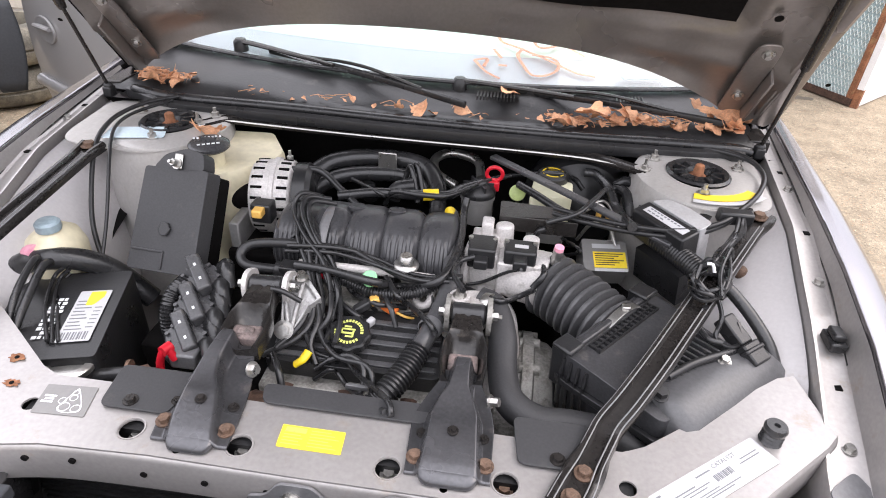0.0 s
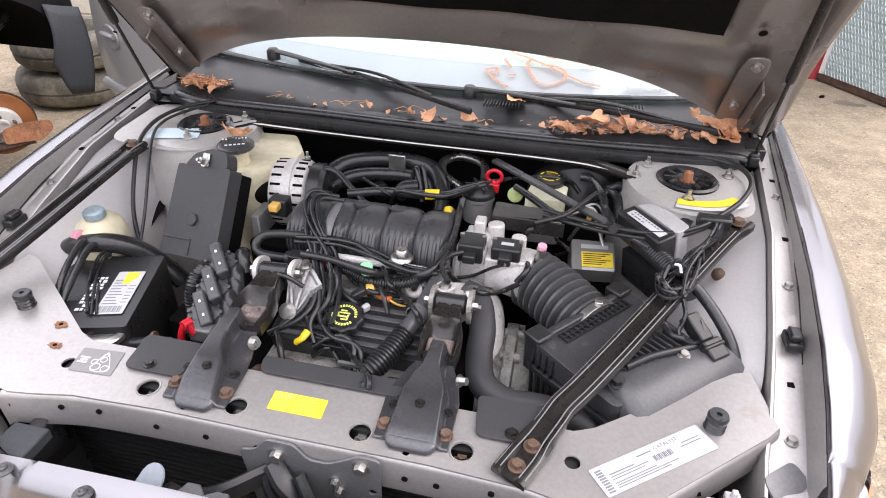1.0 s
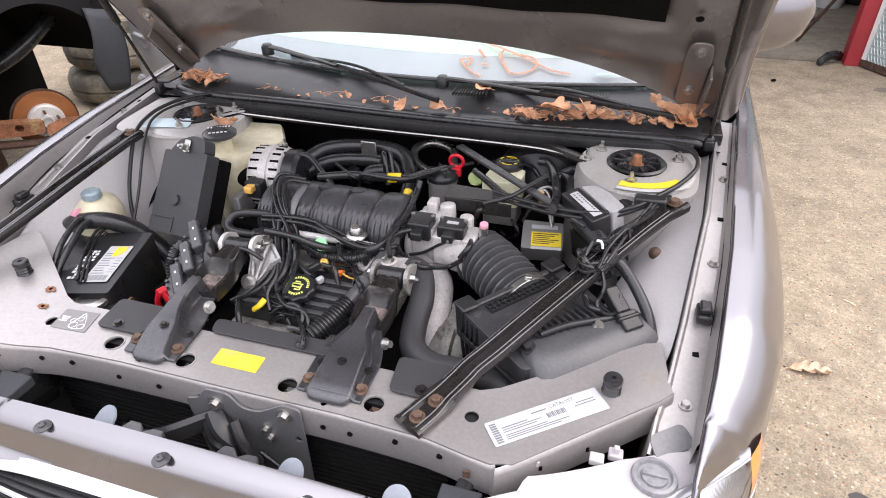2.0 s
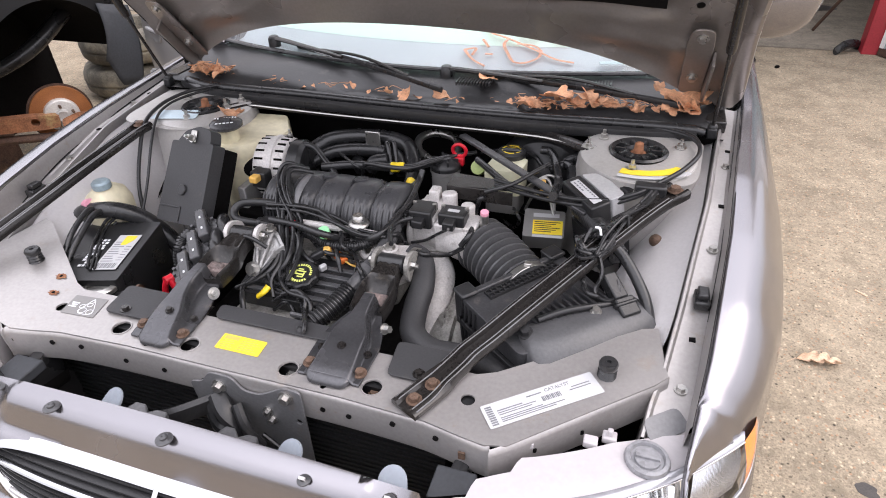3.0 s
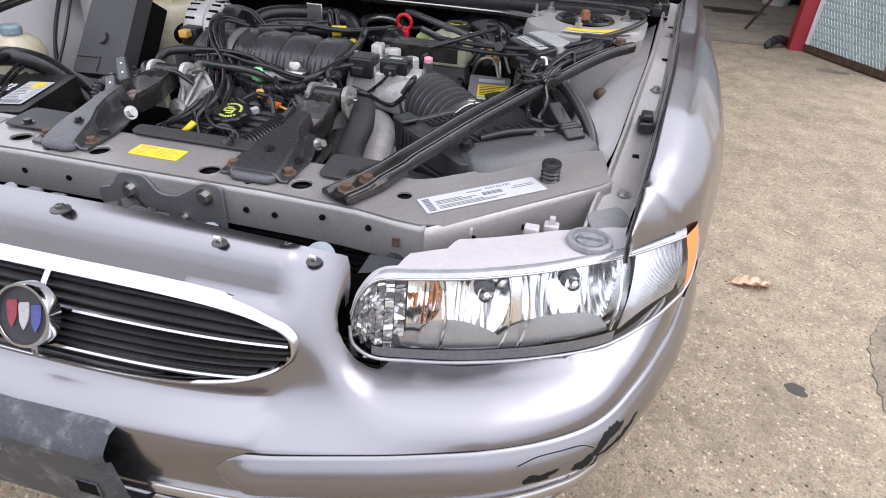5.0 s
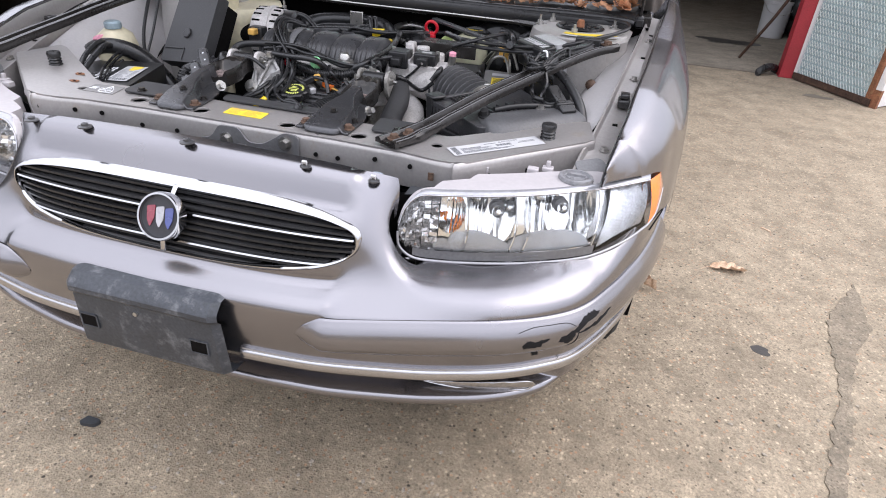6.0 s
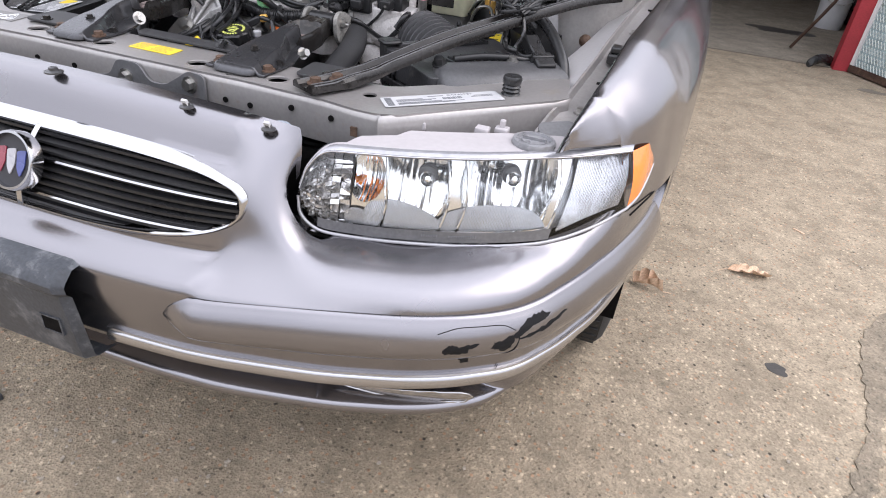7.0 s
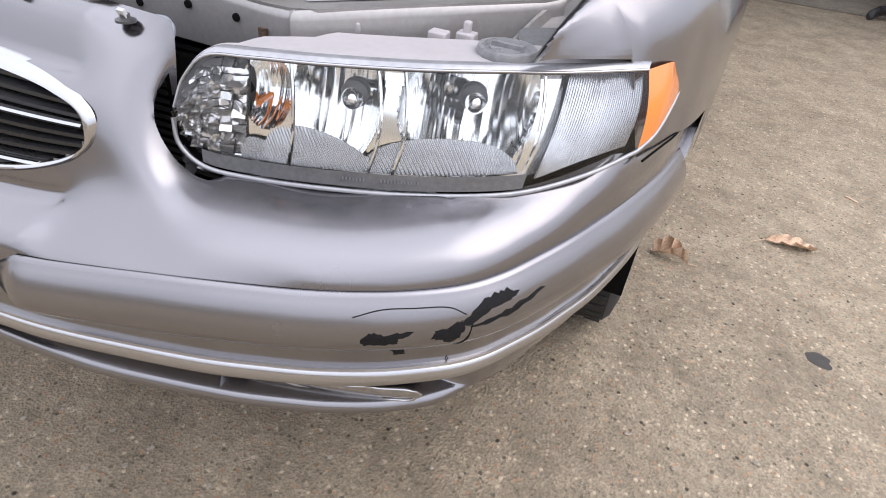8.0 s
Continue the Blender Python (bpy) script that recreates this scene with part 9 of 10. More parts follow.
lead = ([(-0.185, 0.80, 0.765), (-0.165, 0.825, 0.800), (-0.145, 0.80, 0.805), (-0.135, 0.76, 0.785), (-0.115, 0.72, 0.762), (-0.098, 0.67, 0.732), (-0.10, 0.62, 0.712), (-0.13, 0.58, 0.69)],
        [(-0.195, 0.81, 0.76), (-0.178, 0.835, 0.803), (-0.158, 0.81, 0.810), (-0.147, 0.76, 0.787), (-0.112, 0.705, 0.758), (-0.085, 0.645, 0.725), (-0.095, 0.60, 0.704), (-0.15, 0.57, 0.68)],
        [(-0.172, 0.79, 0.77), (-0.150, 0.815, 0.803), (-0.130, 0.79, 0.800), (-0.120, 0.74, 0.777), (-0.100, 0.69, 0.748), (-0.072, 0.63, 0.722), (-0.075, 0.590, 0.702), (-0.06, 0.565, 0.68)],
        [(-0.165, 0.78, 0.77), (-0.135, 0.80, 0.797), (-0.112, 0.765, 0.787), (-0.098, 0.71, 0.757), (-0.075, 0.66, 0.732), (-0.066, 0.610, 0.712), (-0.030, 0.570, 0.700), (0.020, 0.560, 0.698), (0.036, 0.540, 0.685), (0.034, 0.515, 0.65)],
        [(-0.20, 0.82, 0.76), (-0.185, 0.85, 0.797), (-0.16, 0.84, 0.812), (-0.125, 0.78, 0.795), (-0.08, 0.70, 0.752), (-0.05, 0.66, 0.73)])
for pts in lead:
    cable("plug_lead", pts, 0.0048, M_RUBBER, "black rubber spark plug lead", category="plug lead", seg=8)
cable("plug_lead", [(-0.040, 0.566, 0.692), (-0.010, 0.572, 0.702), (0.014, 0.562, 0.698), (0.022, 0.540, 0.685), (0.015, 0.51, 0.65)], 0.0048, M_RUBBER, "black rubber spark plug lead", category="plug lead")
cable("plug_lead", [(-0.13, 0.565, 0.69), (-0.11, 0.535, 0.69), (-0.098, 0.515, 0.665), (-0.095, 0.505, 0.63)], 0.0055, M_RUBBER, "black rubber spark plug lead", category="plug lead")
cable("ground_wire", [(-0.02, 0.500, 0.664), (0.015, 0.494, 0.667), (0.035, 0.490, 0.668)], 0.0065, M_LIGHTINK, "pale sleeved wire end", seg=8)
bm = bmesh.new()
box(bm, (-0.003, 0.527, 0.676), (0.032, 0.533, 0.684))
single("lead_clip", bm, M_GREYSTEEL, "small grey plug lead clip", "clip", bevel=0.001)
for k in range(5):
    x0 = -0.12 + 0.05 * k + rnd.uniform(-0.008, 0.008)
    y0 = 0.70 + rnd.uniform(-0.02, 0.02)
    pts = [(x0, y0 + 0.04, 0.735 + rnd.uniform(-0.01, 0.01)), (x0 + rnd.uniform(-0.02, 0.02), y0 + 0.005, 0.735), (x0 + rnd.uniform(-0.03, 0.03), y0 - 0.02, 0.722 + rnd.uniform(-0.008, 0.01)), (x0 + rnd.uniform(-0.04, 0.05), y0 - 0.035, 0.706)]
    cable("injector_wire", pts, 0.0030 + 0.002 * rnd.random(), M_RUBBER, "thin black injector wiring", seg=6)

# hoses and pipes behind the plenum
cable("heater_hose", [(-0.22, 1.02, 0.76), (-0.17, 1.07, 0.785), (-0.08, 1.10, 0.79), (0.02, 1.095, 0.785), (0.06, 1.05, 0.76), (0.07, 1.0, 0.72)], 0.019, M_RUBBER, "thick black heater hose", category="hose", seg=16)
cable("heater_hose", [(-0.21, 0.995, 0.74), (-0.15, 1.04, 0.765), (-0.06, 1.065, 0.77), (0.01, 1.06, 0.765), (0.04, 1.02, 0.74)], 0.017, M_RUBBER, "thick black heater hose", category="hose", seg=16)
cable("brake_pipe", [(0.098, 1.09, 0.745), (0.052, 1.115, 0.758), (0.040, 1.155, 0.772), (0.065, 1.185, 0.778), (0.105, 1.185, 0.778), (0.140, 1.165, 0.772), (0.150, 1.12, 0.755)], 0.0105, M_ZINC, "bent bare metal pipe", category="pipe", seg=14)
bm = bmesh.new()
box(bm, (-0.070, 1.060, 0.765), (-0.030, 1.064, 0.822))
single("bracket_strap", bm, M_ZINC, "grey metal bracket strap", "bracket", bevel=0.002)
bm = bmesh.new()
lathe(bm, [(0.018, -0.04), (0.018, -0.01), (0.013, 0), (0.013, -0.012), (0.0, -0.012)], frame_on(V(-0.085, 1.03, 0.755), V(1, 0, 0), V(0, -0.5, 0.85)), 20)
single("pipe_stub", bm, M_BLACK, "black open pipe stub", "pipe")
for pts in ([(-0.01, 1.02, 0.76), (0.0, 1.03, 0.80), (0.008, 1.02, 0.815), (0.02, 1.0, 0.79), (0.03, 0.98, 0.755)], [(0.0, 1.02, 0.75), (0.012, 1.035, 0.795), (0.02, 1.03, 0.815), (0.036, 1.0, 0.77)]):
    cable("sensor_lead", pts, 0.006, M_RUBBER, "short black sensor wiring lead", seg=8)
cable("alternator_lead", [(-0.225, 0.955, 0.815), (-0.17, 0.97, 0.81), (-0.12, 0.94, 0.79), (-0.08, 0.91, 0.775)], 0.007, M_RUBBER, "black charging lead from the alternator")
cable("cross_harness", [(-0.12, 0.92, 0.785), (-0.05, 0.94, 0.79), (0.03, 0.945, 0.792), (0.09, 0.955, 0.792), (0.115, 0.99, 0.79), (0.16, 1.03, 0.79)], 0.010, M_RUBBER, "black taped wiring loom", category="harness", seg=12)
for p0, p1 in (((0.046, 0.946, 0.793), (0.076, 0.952, 0.794)), ((0.104, 0.918, 0.779), (0.108, 0.895, 0.778))):
    bm = bmesh.new()
    r = 0.0118 if p0[0] < 0.1 else 0.0105
    path_tube(bm, [p0, p1], r, seg=14, n=2)
    single("yellow_tape", bm, M_YELLOWP, "yellow tape round the wiring loom", "tape")
bm = bmesh.new()
path_tube(bm, [(-0.02, 0.97, 0.765), (-0.01, 0.975, 0.785), (0.02, 0.985, 0.79)], 0.016, seg=10)
single("coil_connector", bm, M_BLACK, "black wiring plug with taped ends", "connector", smooth=50)

# exhaust gas valve, dipstick ring, master cylinder, brake servo
egr = thing("egr_valve", "grey and black exhaust gas valve", "valve", (0.15, 1.03, 0.70))
bm = bmesh.new()
lathe(bm, [(0.034, -0.07), (0.034, -0.020), (0.037, -0.018), (0.037, -0.008)], Matrix.Translation((0.150, 1.03, 0.775)), 30)
part("valve_can", bm, M_GREYLAB, egr, "blue-grey metal can")
bm = bmesh.new()
lathe(bm, [(0.037, -0.010), (0.038, -0.004), (0.034, 0.004), (0.020, 0.012), (0.008, 0.022), (0.0, 0.023)], Matrix.Translation((0.150, 1.03, 0.775)), 30, False)
for k in range(6):
    box(bm, (0.006, -0.002, 0.0), (0.032, 0.002, 0.016), Matrix.Translation((0.150, 1.03, 0.775)) @ Matrix.Rotation(k * math.pi / 3, 4, "Z"))
part("valve_cap", bm, M_BLACK, egr, "black ribbed cap")
dip = thing("dipstick", "red plastic ring-pull dipstick", "dipstick", (0.182, 1.04, 0.74))
bm = bmesh.new()
path_tube(bm, [V(0.181 + 0.0165 * math.cos(a), 1.045 - 0.003 * math.sin(a), 0.806 + 0.0165 * math.sin(a)) for a in [2 * math.pi * k / 16 for k in range(17)]], 0.0042, seg=10, n=2)
part("ring", bm, M_RED, dip, "red pull ring", 60)
bm = bmesh.new()
box(bm, (0.169, 1.037, 0.768), (0.193, 1.053, 0.790))
box(bm, (0.176, 1.041, 0.786), (0.186, 1.049, 0.796))
part("grip", bm, M_RED, dip, bevel=0.003)
bm = bmesh.new()
cyl(bm, (0.181, 1.045, 0.62), (0.181, 1.045, 0.770), 0.006)
part("tube", bm, M_STEELBLK, dip)
mc = thing("master_cylinder", "cream brake fluid reservoir on its master cylinder", "master cylinder", (0.30, 1.03, 0.68))
bm = bmesh.new()
plate(bm, rounded([(0.255, 0.985), (0.340, 0.985), (0.345, 1.06), (0.265, 1.065)], 0.012), 0.062, Matrix.Translation((0, 0, 0.735)))
part("reservoir", bm, M_RESV, mc, "cream translucent reservoir", bevel=0.010)
bm = bmesh.new()
plate(bm, rounded([(0.258, 0.988), (0.337, 0.988), (0.342, 1.057), (0.268, 1.062)], 0.012), 0.05, Matrix.Translation((0, 0, 0.685)))
part("reservoir_foot", bm, M_GREYLAB, mc, "blue-grey lower reservoir", bevel=0.008)
bm = bmesh.new()
lathe(bm, [(0.030, -0.016), (0.033, -0.012), (0.033, 0.006), (0.029, 0.010), (0.0, 0.010)], Matrix.Translation((0.302, 1.068, 0.802)), 30, False)
mcap = part("reservoir_cap", bm, M_BLACK, mc, "black cap with a yellow symbol")
bm = bmesh.new()
for r, g in ((0.019, 0.0035), (0.008, 0.005)):
    for k in range(20):
        a = 2 * math.pi * k / 20
        if k % 10 not in (2, 7) or r < 0.01:
            box(bm, (r, -0.0032, 0), (r + g, 0.0032, 0.0006), Matrix.Translation((0.302, 1.068, 0.8121)) @ Matrix.Rotation(a, 4, "Z"))
part("cap_symbol", bm, M_YELLOW, mcap, "yellow brake symbol")
bm = bmesh.new()
lathe(bm, [(0.0, 0.05), (0.035, 0.045), (0.06, 0.03), (0.10, 0.02), (0.118, -0.01), (0.122, -0.03), (0.118, -0.06), (0.08, -0.09), (0.0, -0.09)], frame_on(V(0.37, 1.125, 0.715), V(1, 0, 0), V(-0.15, -1, 0.1)), 44, False)
single("brake_servo", bm, M_BLACK, "black brake servo drum on the firewall", "brake servo", smooth=40)
bm = bmesh.new()
lathe(bm, [(0.014, -0.015), (0.017, -0.01), (0.017, 0.012), (0.0, 0.014)], frame_on(V(0.232, 1.035, 0.772), V(1, 0, 0), V(0, -0.8, 0.5)), 20, False)
single("green_cap", bm, mat("olive_plastic", (0.34, 0.42, 0.14), 0.4), "olive green plastic plug", "plug")

# black diagonal rod over the servo and its ribbed end
bm = bmesh.new()
rod_a, rod_b = V(0.172, 1.100, 0.820), V(0.505, 0.835, 0.806)
rm = frame_on(rod_a, rod_b - rod_a, V(0, 0, 1))
box(bm, (0, -0.0095, -0.004), ((rod_b - rod_a).length, 0.0095, 0.004), rm)
single("strut_rod", bm, M_DUSTY, "flat black rod lying across the bay", "rod", bevel=0.002)
cable("steering_sleeve", [(0.485, 0.875, 0.795), (0.52, 0.83, 0.790), (0.555, 0.775, 0.786), (0.575, 0.74, 0.782)], 0.019, M_BLACK, "black ribbed plastic sleeve", category="sleeve", seg=16, rib=0.0012, pitch=0.006)
cable("rod_hose", [(0.232, 1.02, 0.80), (0.27, 0.98, 0.80), (0.305, 0.945, 0.797), (0.335, 0.92, 0.795)], 0.008, M_RUBBER, "thin black rubber vacuum hose", category="hose")

# brake control unit and grey module
ab = thing("brake_control_unit", "black and pale grey brake control unit with a white label", "control unit", (0.50, 0.88, 0.70))
um = frame_on(V(0.500, 0.882, 0.834), V(0.055, -0.075, 0), V(-0.05, -0.25, 1))
bm = bmesh.new()
box(bm, (-0.060, -0.030, -0.060), (0.062, 0.012, 0.0), um)
part("connector_block", bm, M_BLACK, ab, "black plastic connector block", bevel=0.004)
bm = bmesh.new()
box(bm, (-0.045, -0.018, 0.0004), (0.050, 0.000, 0.0010), um)
lb = part("unit_label", bm, M_WHITE, ab, "white printed label")
bars("unit_print", lb, um @ Matrix.Translation((0, 0, 0.0011)), [(-0.038 + 0.008 * k, -0.006, 0.005, 0.003) for k in range(9)] + [(-0.038 + 0.010 * k, -0.014, 0.007, 0.003) for k in range(4)], M_SOFTINK)
bm = bmesh.new()
plate(bm, rounded([(-0.055, 0.013), (-0.040, 0.040), (0.000, 0.048), (0.058, 0.045), (0.060, 0.013)], 0.008), 0.100, um @ Matrix.Translation((0, 0, -0.098)))
part("valve_block", bm, mat("pale_alloy_block", (0.62, 0.62, 0.63), 0.4, 0.5, 0.1, 20, 200, 0.3), ab, "pale machined alloy block", bevel=0.005)
bm = bmesh.new()
box(bm, (-0.05, -0.02, -0.16), (0.06, 0.05, -0.09), um)
part("unit_foot", bm, M_BLACK, ab)
mod = thing("relay_module", "dusty grey metal module with a yellow warning label", "module", (0.41, 0.91, 0.62))
mm = frame_on(V(0.412, 0.912, 0.722), V(0.10, 0.014, 0.0), V(0.02, -0.45, 0.9)) @ Matrix.Diagonal((0.80, 0.80, 1, 1))
bm = bmesh.new()
plate(bm, rounded([(-0.056, -0.045), (0.054, -0.045), (0.056, 0.040), (-0.054, 0.045)], 0.008), 0.05, mm @ Matrix.Translation((0, 0, -0.05)))
part("module_case", bm, M_GREYLAB, mod, "dusty grey case", bevel=0.006)
bm = bmesh.new()
box(bm, (-0.030, -0.036, 0.0004), (0.050, 0.008, 0.0010), mm)
part("warning_label", bm, M_YELLOW, mod, "yellow warning label")
bm = bmesh.new()
box(bm, (-0.030, -0.046, 0.0004), (0.050, -0.038, 0.0012), mm)
part("white_label", bm, M_WHITE, mod, "white module label")
bm = bmesh.new()
box(bm, (-0.030, 0.018, 0.0004), (0.040, 0.030, 0.0010), mm)
part("white_label", bm, M_WHITE, mod, "white module label")
bars("warning_print", mod, mm @ Matrix.Translation((0, 0, 0.0012)), [(-0.026, 0.001 - 0.006 * k, 0.070 - 0.012 * (k % 3), 0.0022) for k in range(6)], M_INK)
bm = bmesh.new()
box(bm, (0.33, 0.85, 0.42), (0.58, 0.98, 0.62))
single("brake_pump_bracket", bm, M_VOID, "near-black bracket below the brake unit, shadow in its colour", "bracket", bevel=0.01)

# small brake pipes and brass unions
for k, pts in enumerate(([(0.345, 1.0, 0.74), (0.37, 0.985, 0.775), (0.40, 0.995, 0.785), (0.42, 0.97, 0.76), (0.43, 0.94, 0.72)], [(0.352, 1.01, 0.735), (0.385, 1.005, 0.780), (0.415, 1.01, 0.782), (0.445, 0.97, 0.74)], [(0.36, 0.96, 0.72), (0.38, 0.95, 0.765), (0.41, 0.95, 0.77), (0.43, 0.92, 0.74)])):
    cable("brake_line", pts, 0.0035, M_ZINC, "thin coiled metal brake line", category="pipe", seg=8)
for x, y, z in ((0.395, 0.975, 0.785), (0.412, 0.962, 0.778)):
    bm = bmesh.new()
    cyl(bm, (x, y, z - 0.02), (x, y, z + 0.006), 0.006, seg=6)
    single("pipe_union", bm, M_TAN, "small brass pipe union", "union")
for pts in ([(0.43, 1.06, 0.80), (0.455, 1.055, 0.815), (0.475, 1.02, 0.81), (0.48, 0.97, 0.79), (0.475, 0.93, 0.76)], [(0.40, 1.03, 0.79), (0.43, 1.045, 0.80), (0.45, 1.02, 0.80), (0.455, 0.98, 0.77)], [(0.50, 1.05, 0.83), (0.53, 0.99, 0.83), (0.55, 0.94, 0.825), (0.58, 0.91, 0.82)]):
    cable("vacuum_hose", pts, 0.011, M_RUBBER, "black rubber vacuum hose", category="hose", seg=12)

# throttle and cruise cables sweeping to the right wing
HUB = V(0.622, 0.905, 0.842)
for k, dz in enumerate((0.0, 0.012)):
    cable("control_cable", [(0.30, 0.915, 0.80 + dz), (0.36, 0.890, 0.802 + dz), (0.44, 0.862, 0.808 + dz), (0.52, 0.848, 0.818 + dz), (0.585, 0.868, 0.835 + dz * 0.6), (0.625, 0.905, 0.846 + dz * 0.4), (0.675, 0.97, 0.858), (0.705, 1.05, 0.862), (0.690, 1.12 + 0.012 * k, 0.862), (0.62, 1.152 + 0.01 * k, 0.862), (0.54, 1.150, 0.860), (0.44, 1.135, 0.842)], 0.0048, M_BLACK, "black control cable looping round the strut tower", seg=8)
bm = bmesh.new()
box(bm, (0.585, 0.880, 0.832), (0.645, 0.905, 0.856))
single("cable_clip", bm, M_BLACK, "black double cable clip", "clip", bevel=0.004)
cable("wing_cable", [(-0.52, 0.74, 0.66), (-0.570, 0.80, 0.73), (-0.592, 0.86, 0.80), (-0.604, 0.915, 0.850), (-0.623, 0.99, 0.860), (-0.621, 1.05, 0.864), (-0.597, 1.10, 0.868), (-0.55, 1.145, 0.870)], 0.0048, M_BLACK, "black cable along the inner wing", seg=8)
cable("wing_cable", [(-0.520, 0.70, 0.65), (-0.535, 0.79, 0.74), (-0.556, 0.87, 0.825), (-0.585, 0.94, 0.857), (-0.602, 1.00, 0.862), (-0.592, 1.05, 0.866), (-0.55, 1.12, 0.870)], 0.0035, M_BLACK, "thin black cable along the inner wing", seg=8)
bm = bmesh.new()
plate(bm, rounded([(-0.06, -0.028), (0.06, -0.028), (0.055, 0.028), (-0.055, 0.028)], 0.006), 0.0008, Matrix.Translation((-0.555, 0.975, 0.852)) @ Matrix.Rotation(0.25, 4, "Z"))
single("tower_sticker", bm, M_BLUEWHITE, "pale blue sticker on the strut tower", "sticker")
bm = bmesh.new()
arc = [(0.581 + r * math.cos(a), 1.05 + r * 0.92 * math.sin(a)) for r, rng in ((0.128, range(-104, -34, 5)), (0.104, range(-39, -109, -5))) for a in [radians(d) for d in rng]]
plate(bm, arc, 0.0008, Matrix.Translation((0, 0, 0.8512)))
tower_label = single("tower_label", bm, M_YELLOW, "curved yellow and white label on the strut tower", "sticker")
bm = bmesh.new()
arc = [(0.581 + r * math.cos(a), 1.05 + r * 0.92 * math.sin(a)) for r, rng in ((0.142, range(-104, -34, 5)), (0.129, range(-39, -109, -5))) for a in [radians(d) for d in rng]]
plate(bm, arc, 0.0008, Matrix.Translation((0, 0, 0.8500)))
part("label_rim", bm, M_WHITE, tower_label, "white rim of the label")

# diagonal braces: the right one bolted up, the left one loose along the wing
def brace(pts, label):
    b = thing("bay_brace", label, "brace", pts[-1], "bay braces")
    path = spline(pts, 10)
    loops = []
    n = len(path)
    for i, p in enumerate(path):
        t = i / (n - 1)
        d = path[min(i + 1, n - 1)] - path[max(i - 1, 0)]
        s = V(d.y, -d.x, 0).normalized()
        w = 0.0205 + 0.005 * ease(0.78, 0.88, t) + 0.006 * (1 - ease(0.0, 0.06, t))
        flat = 1 - 0.35 * ease(0.84, 0.93, t)
        loops.append([p + s * (w * a) + V(0, 0, b_ * flat) for a, b_ in ((-1.0, -0.008), (-1.0, 0.004), (-0.82, 0.009), (-0.60, 0.009), (-0.42, 0.001), (0.42, 0.001), (0.60, 0.009), (0.82, 0.009), (1.0, 0.004), (1.0, -0.008))])
    rings(bm := bmesh.new(), loops)
    part("bar", bm, M_STEELBLK, b, "black pressed steel bar", 40)
    # thin light grey lines along the pressed ridges
    for off in (-0.86, -0.52, 0.62, 0.90):
        bm = bmesh.new()
        line = []
        for i, p in enumerate(path[4:-1]):
            d = path[i + 5] - path[i + 3]
            s = V(d.y, -d.x, 0).normalized()
            far = ease(0.84, 0.93, (i + 4) / (n - 1))
            line.append(p + s * (0.0205 * off * (1 + 0.24 * far)) + V(0, 0, (0.0084 if abs(off) < 0.88 else 0.0060) * (1 - 0.35 * far)))
        sweep(bm, line, 0.0011, 5, 1, smooth_path=False)
        part("ridge_line", bm, M_GREYSTEEL, b, "light grey line along a ridge")
    bolt(b, path[1] + V(0, 0, 0.004), (0, 0, 1), 0.011, 0.007, M_RUSTBOLT)
    return b, path


br, path = brace([(0.668, 0.917, 0.838), (0.595, 0.80, 0.828), (0.477, 0.613, 0.791), (0.435, 0.548, 0.776), (0.395, 0.492, 0.757), (0.371, 0.462, 0.745), (0.358, 0.437, 0.739), (0.336, 0.390, 0.735), (0.308, 0.332, 0.7345)], "black diagonal brace bolted down to the tie bar")
for p in ((0.335, 0.388), (0.318, 0.352)):
    bolt(br, (p[0], p[1], 0.736), (0, 0, 1), 0.0085, 0.007, M_RUSTBOLT)
brace([(-0.615, 0.920, 0.842), (-0.612, 0.80, 0.832), (-0.614, 0.70, 0.820), (-0.622, 0.60, 0.803), (-0.632, 0.50, 0.786), (-0.640, 0.42, 0.772), (-0.645, 0.36, 0.768), (-0.648, 0.30, 0.766)], "black diagonal brace unbolted and lying along the wing")

# wire bundle strapped to the right brace, connectors and hose by the wing
wb = thing("wire_bundle", "coiled bundle of black wires strapped to the brace", "wire bundle", (0.53, 0.70, 0.80))
rnd = random.Random(8)
for k in range(9):
    c = V(0.532, 0.705, 0.828)
    ph0, rx, ry = rnd.uniform(0, 6.28), rnd.uniform(0.018, 0.032), rnd.uniform(0.028, 0.046)
    pts = [c + V(rx * math.cos(a) + 0.6 * ry * math.sin(a) * 0.4, ry * math.sin(a), rnd.uniform(-0.010, 0.012)) for a in [ph0 + 2 * math.pi * j / 9 for j in range(9)]]
    cable("wire_loop", pts, 0.0035, M_RUBBER, "", wb, seg=6, n=5)
for k in range(6):
    pts = [V(0.535 + rnd.uniform(-0.01, 0.01), 0.715, 0.832), V(0.56 + rnd.uniform(-0.01, 0.012), 0.77, 0.84), V(0.60 + rnd.uniform(-0.012, 0.012), 0.83, 0.846), V(0.625 + rnd.uniform(-0.01, 0.01), 0.88, 0.848)]
    cable("wire_run", pts, 0.0032, M_RUBBER, "", wb, seg=6, n=5)
cable("zip_tie", [(0.540, 0.716, 0.836), (0.536, 0.722, 0.846), (0.528, 0.724, 0.846)], 0.0025, M_LIGHTINK, "pale cable tie", wb, seg=6)
cable("hanging_wire", [(0.54, 0.69, 0.82), (0.552, 0.665, 0.79), (0.545, 0.645, 0.765), (0.565, 0.635, 0.758), (0.585, 0.645, 0.765), (0.58, 0.67, 0.78)], 0.0038, M_RUBBER, "", wb, seg=6)
cn = thing("loom_connector", "black multi-pin loom connector", "connector", (0.575, 0.66, 0.74))
bm = bmesh.new()
km = frame_on(V(0.560, 0.680, 0.778), V(0.045, -0.055, -0.035), V(0, 0, 1))
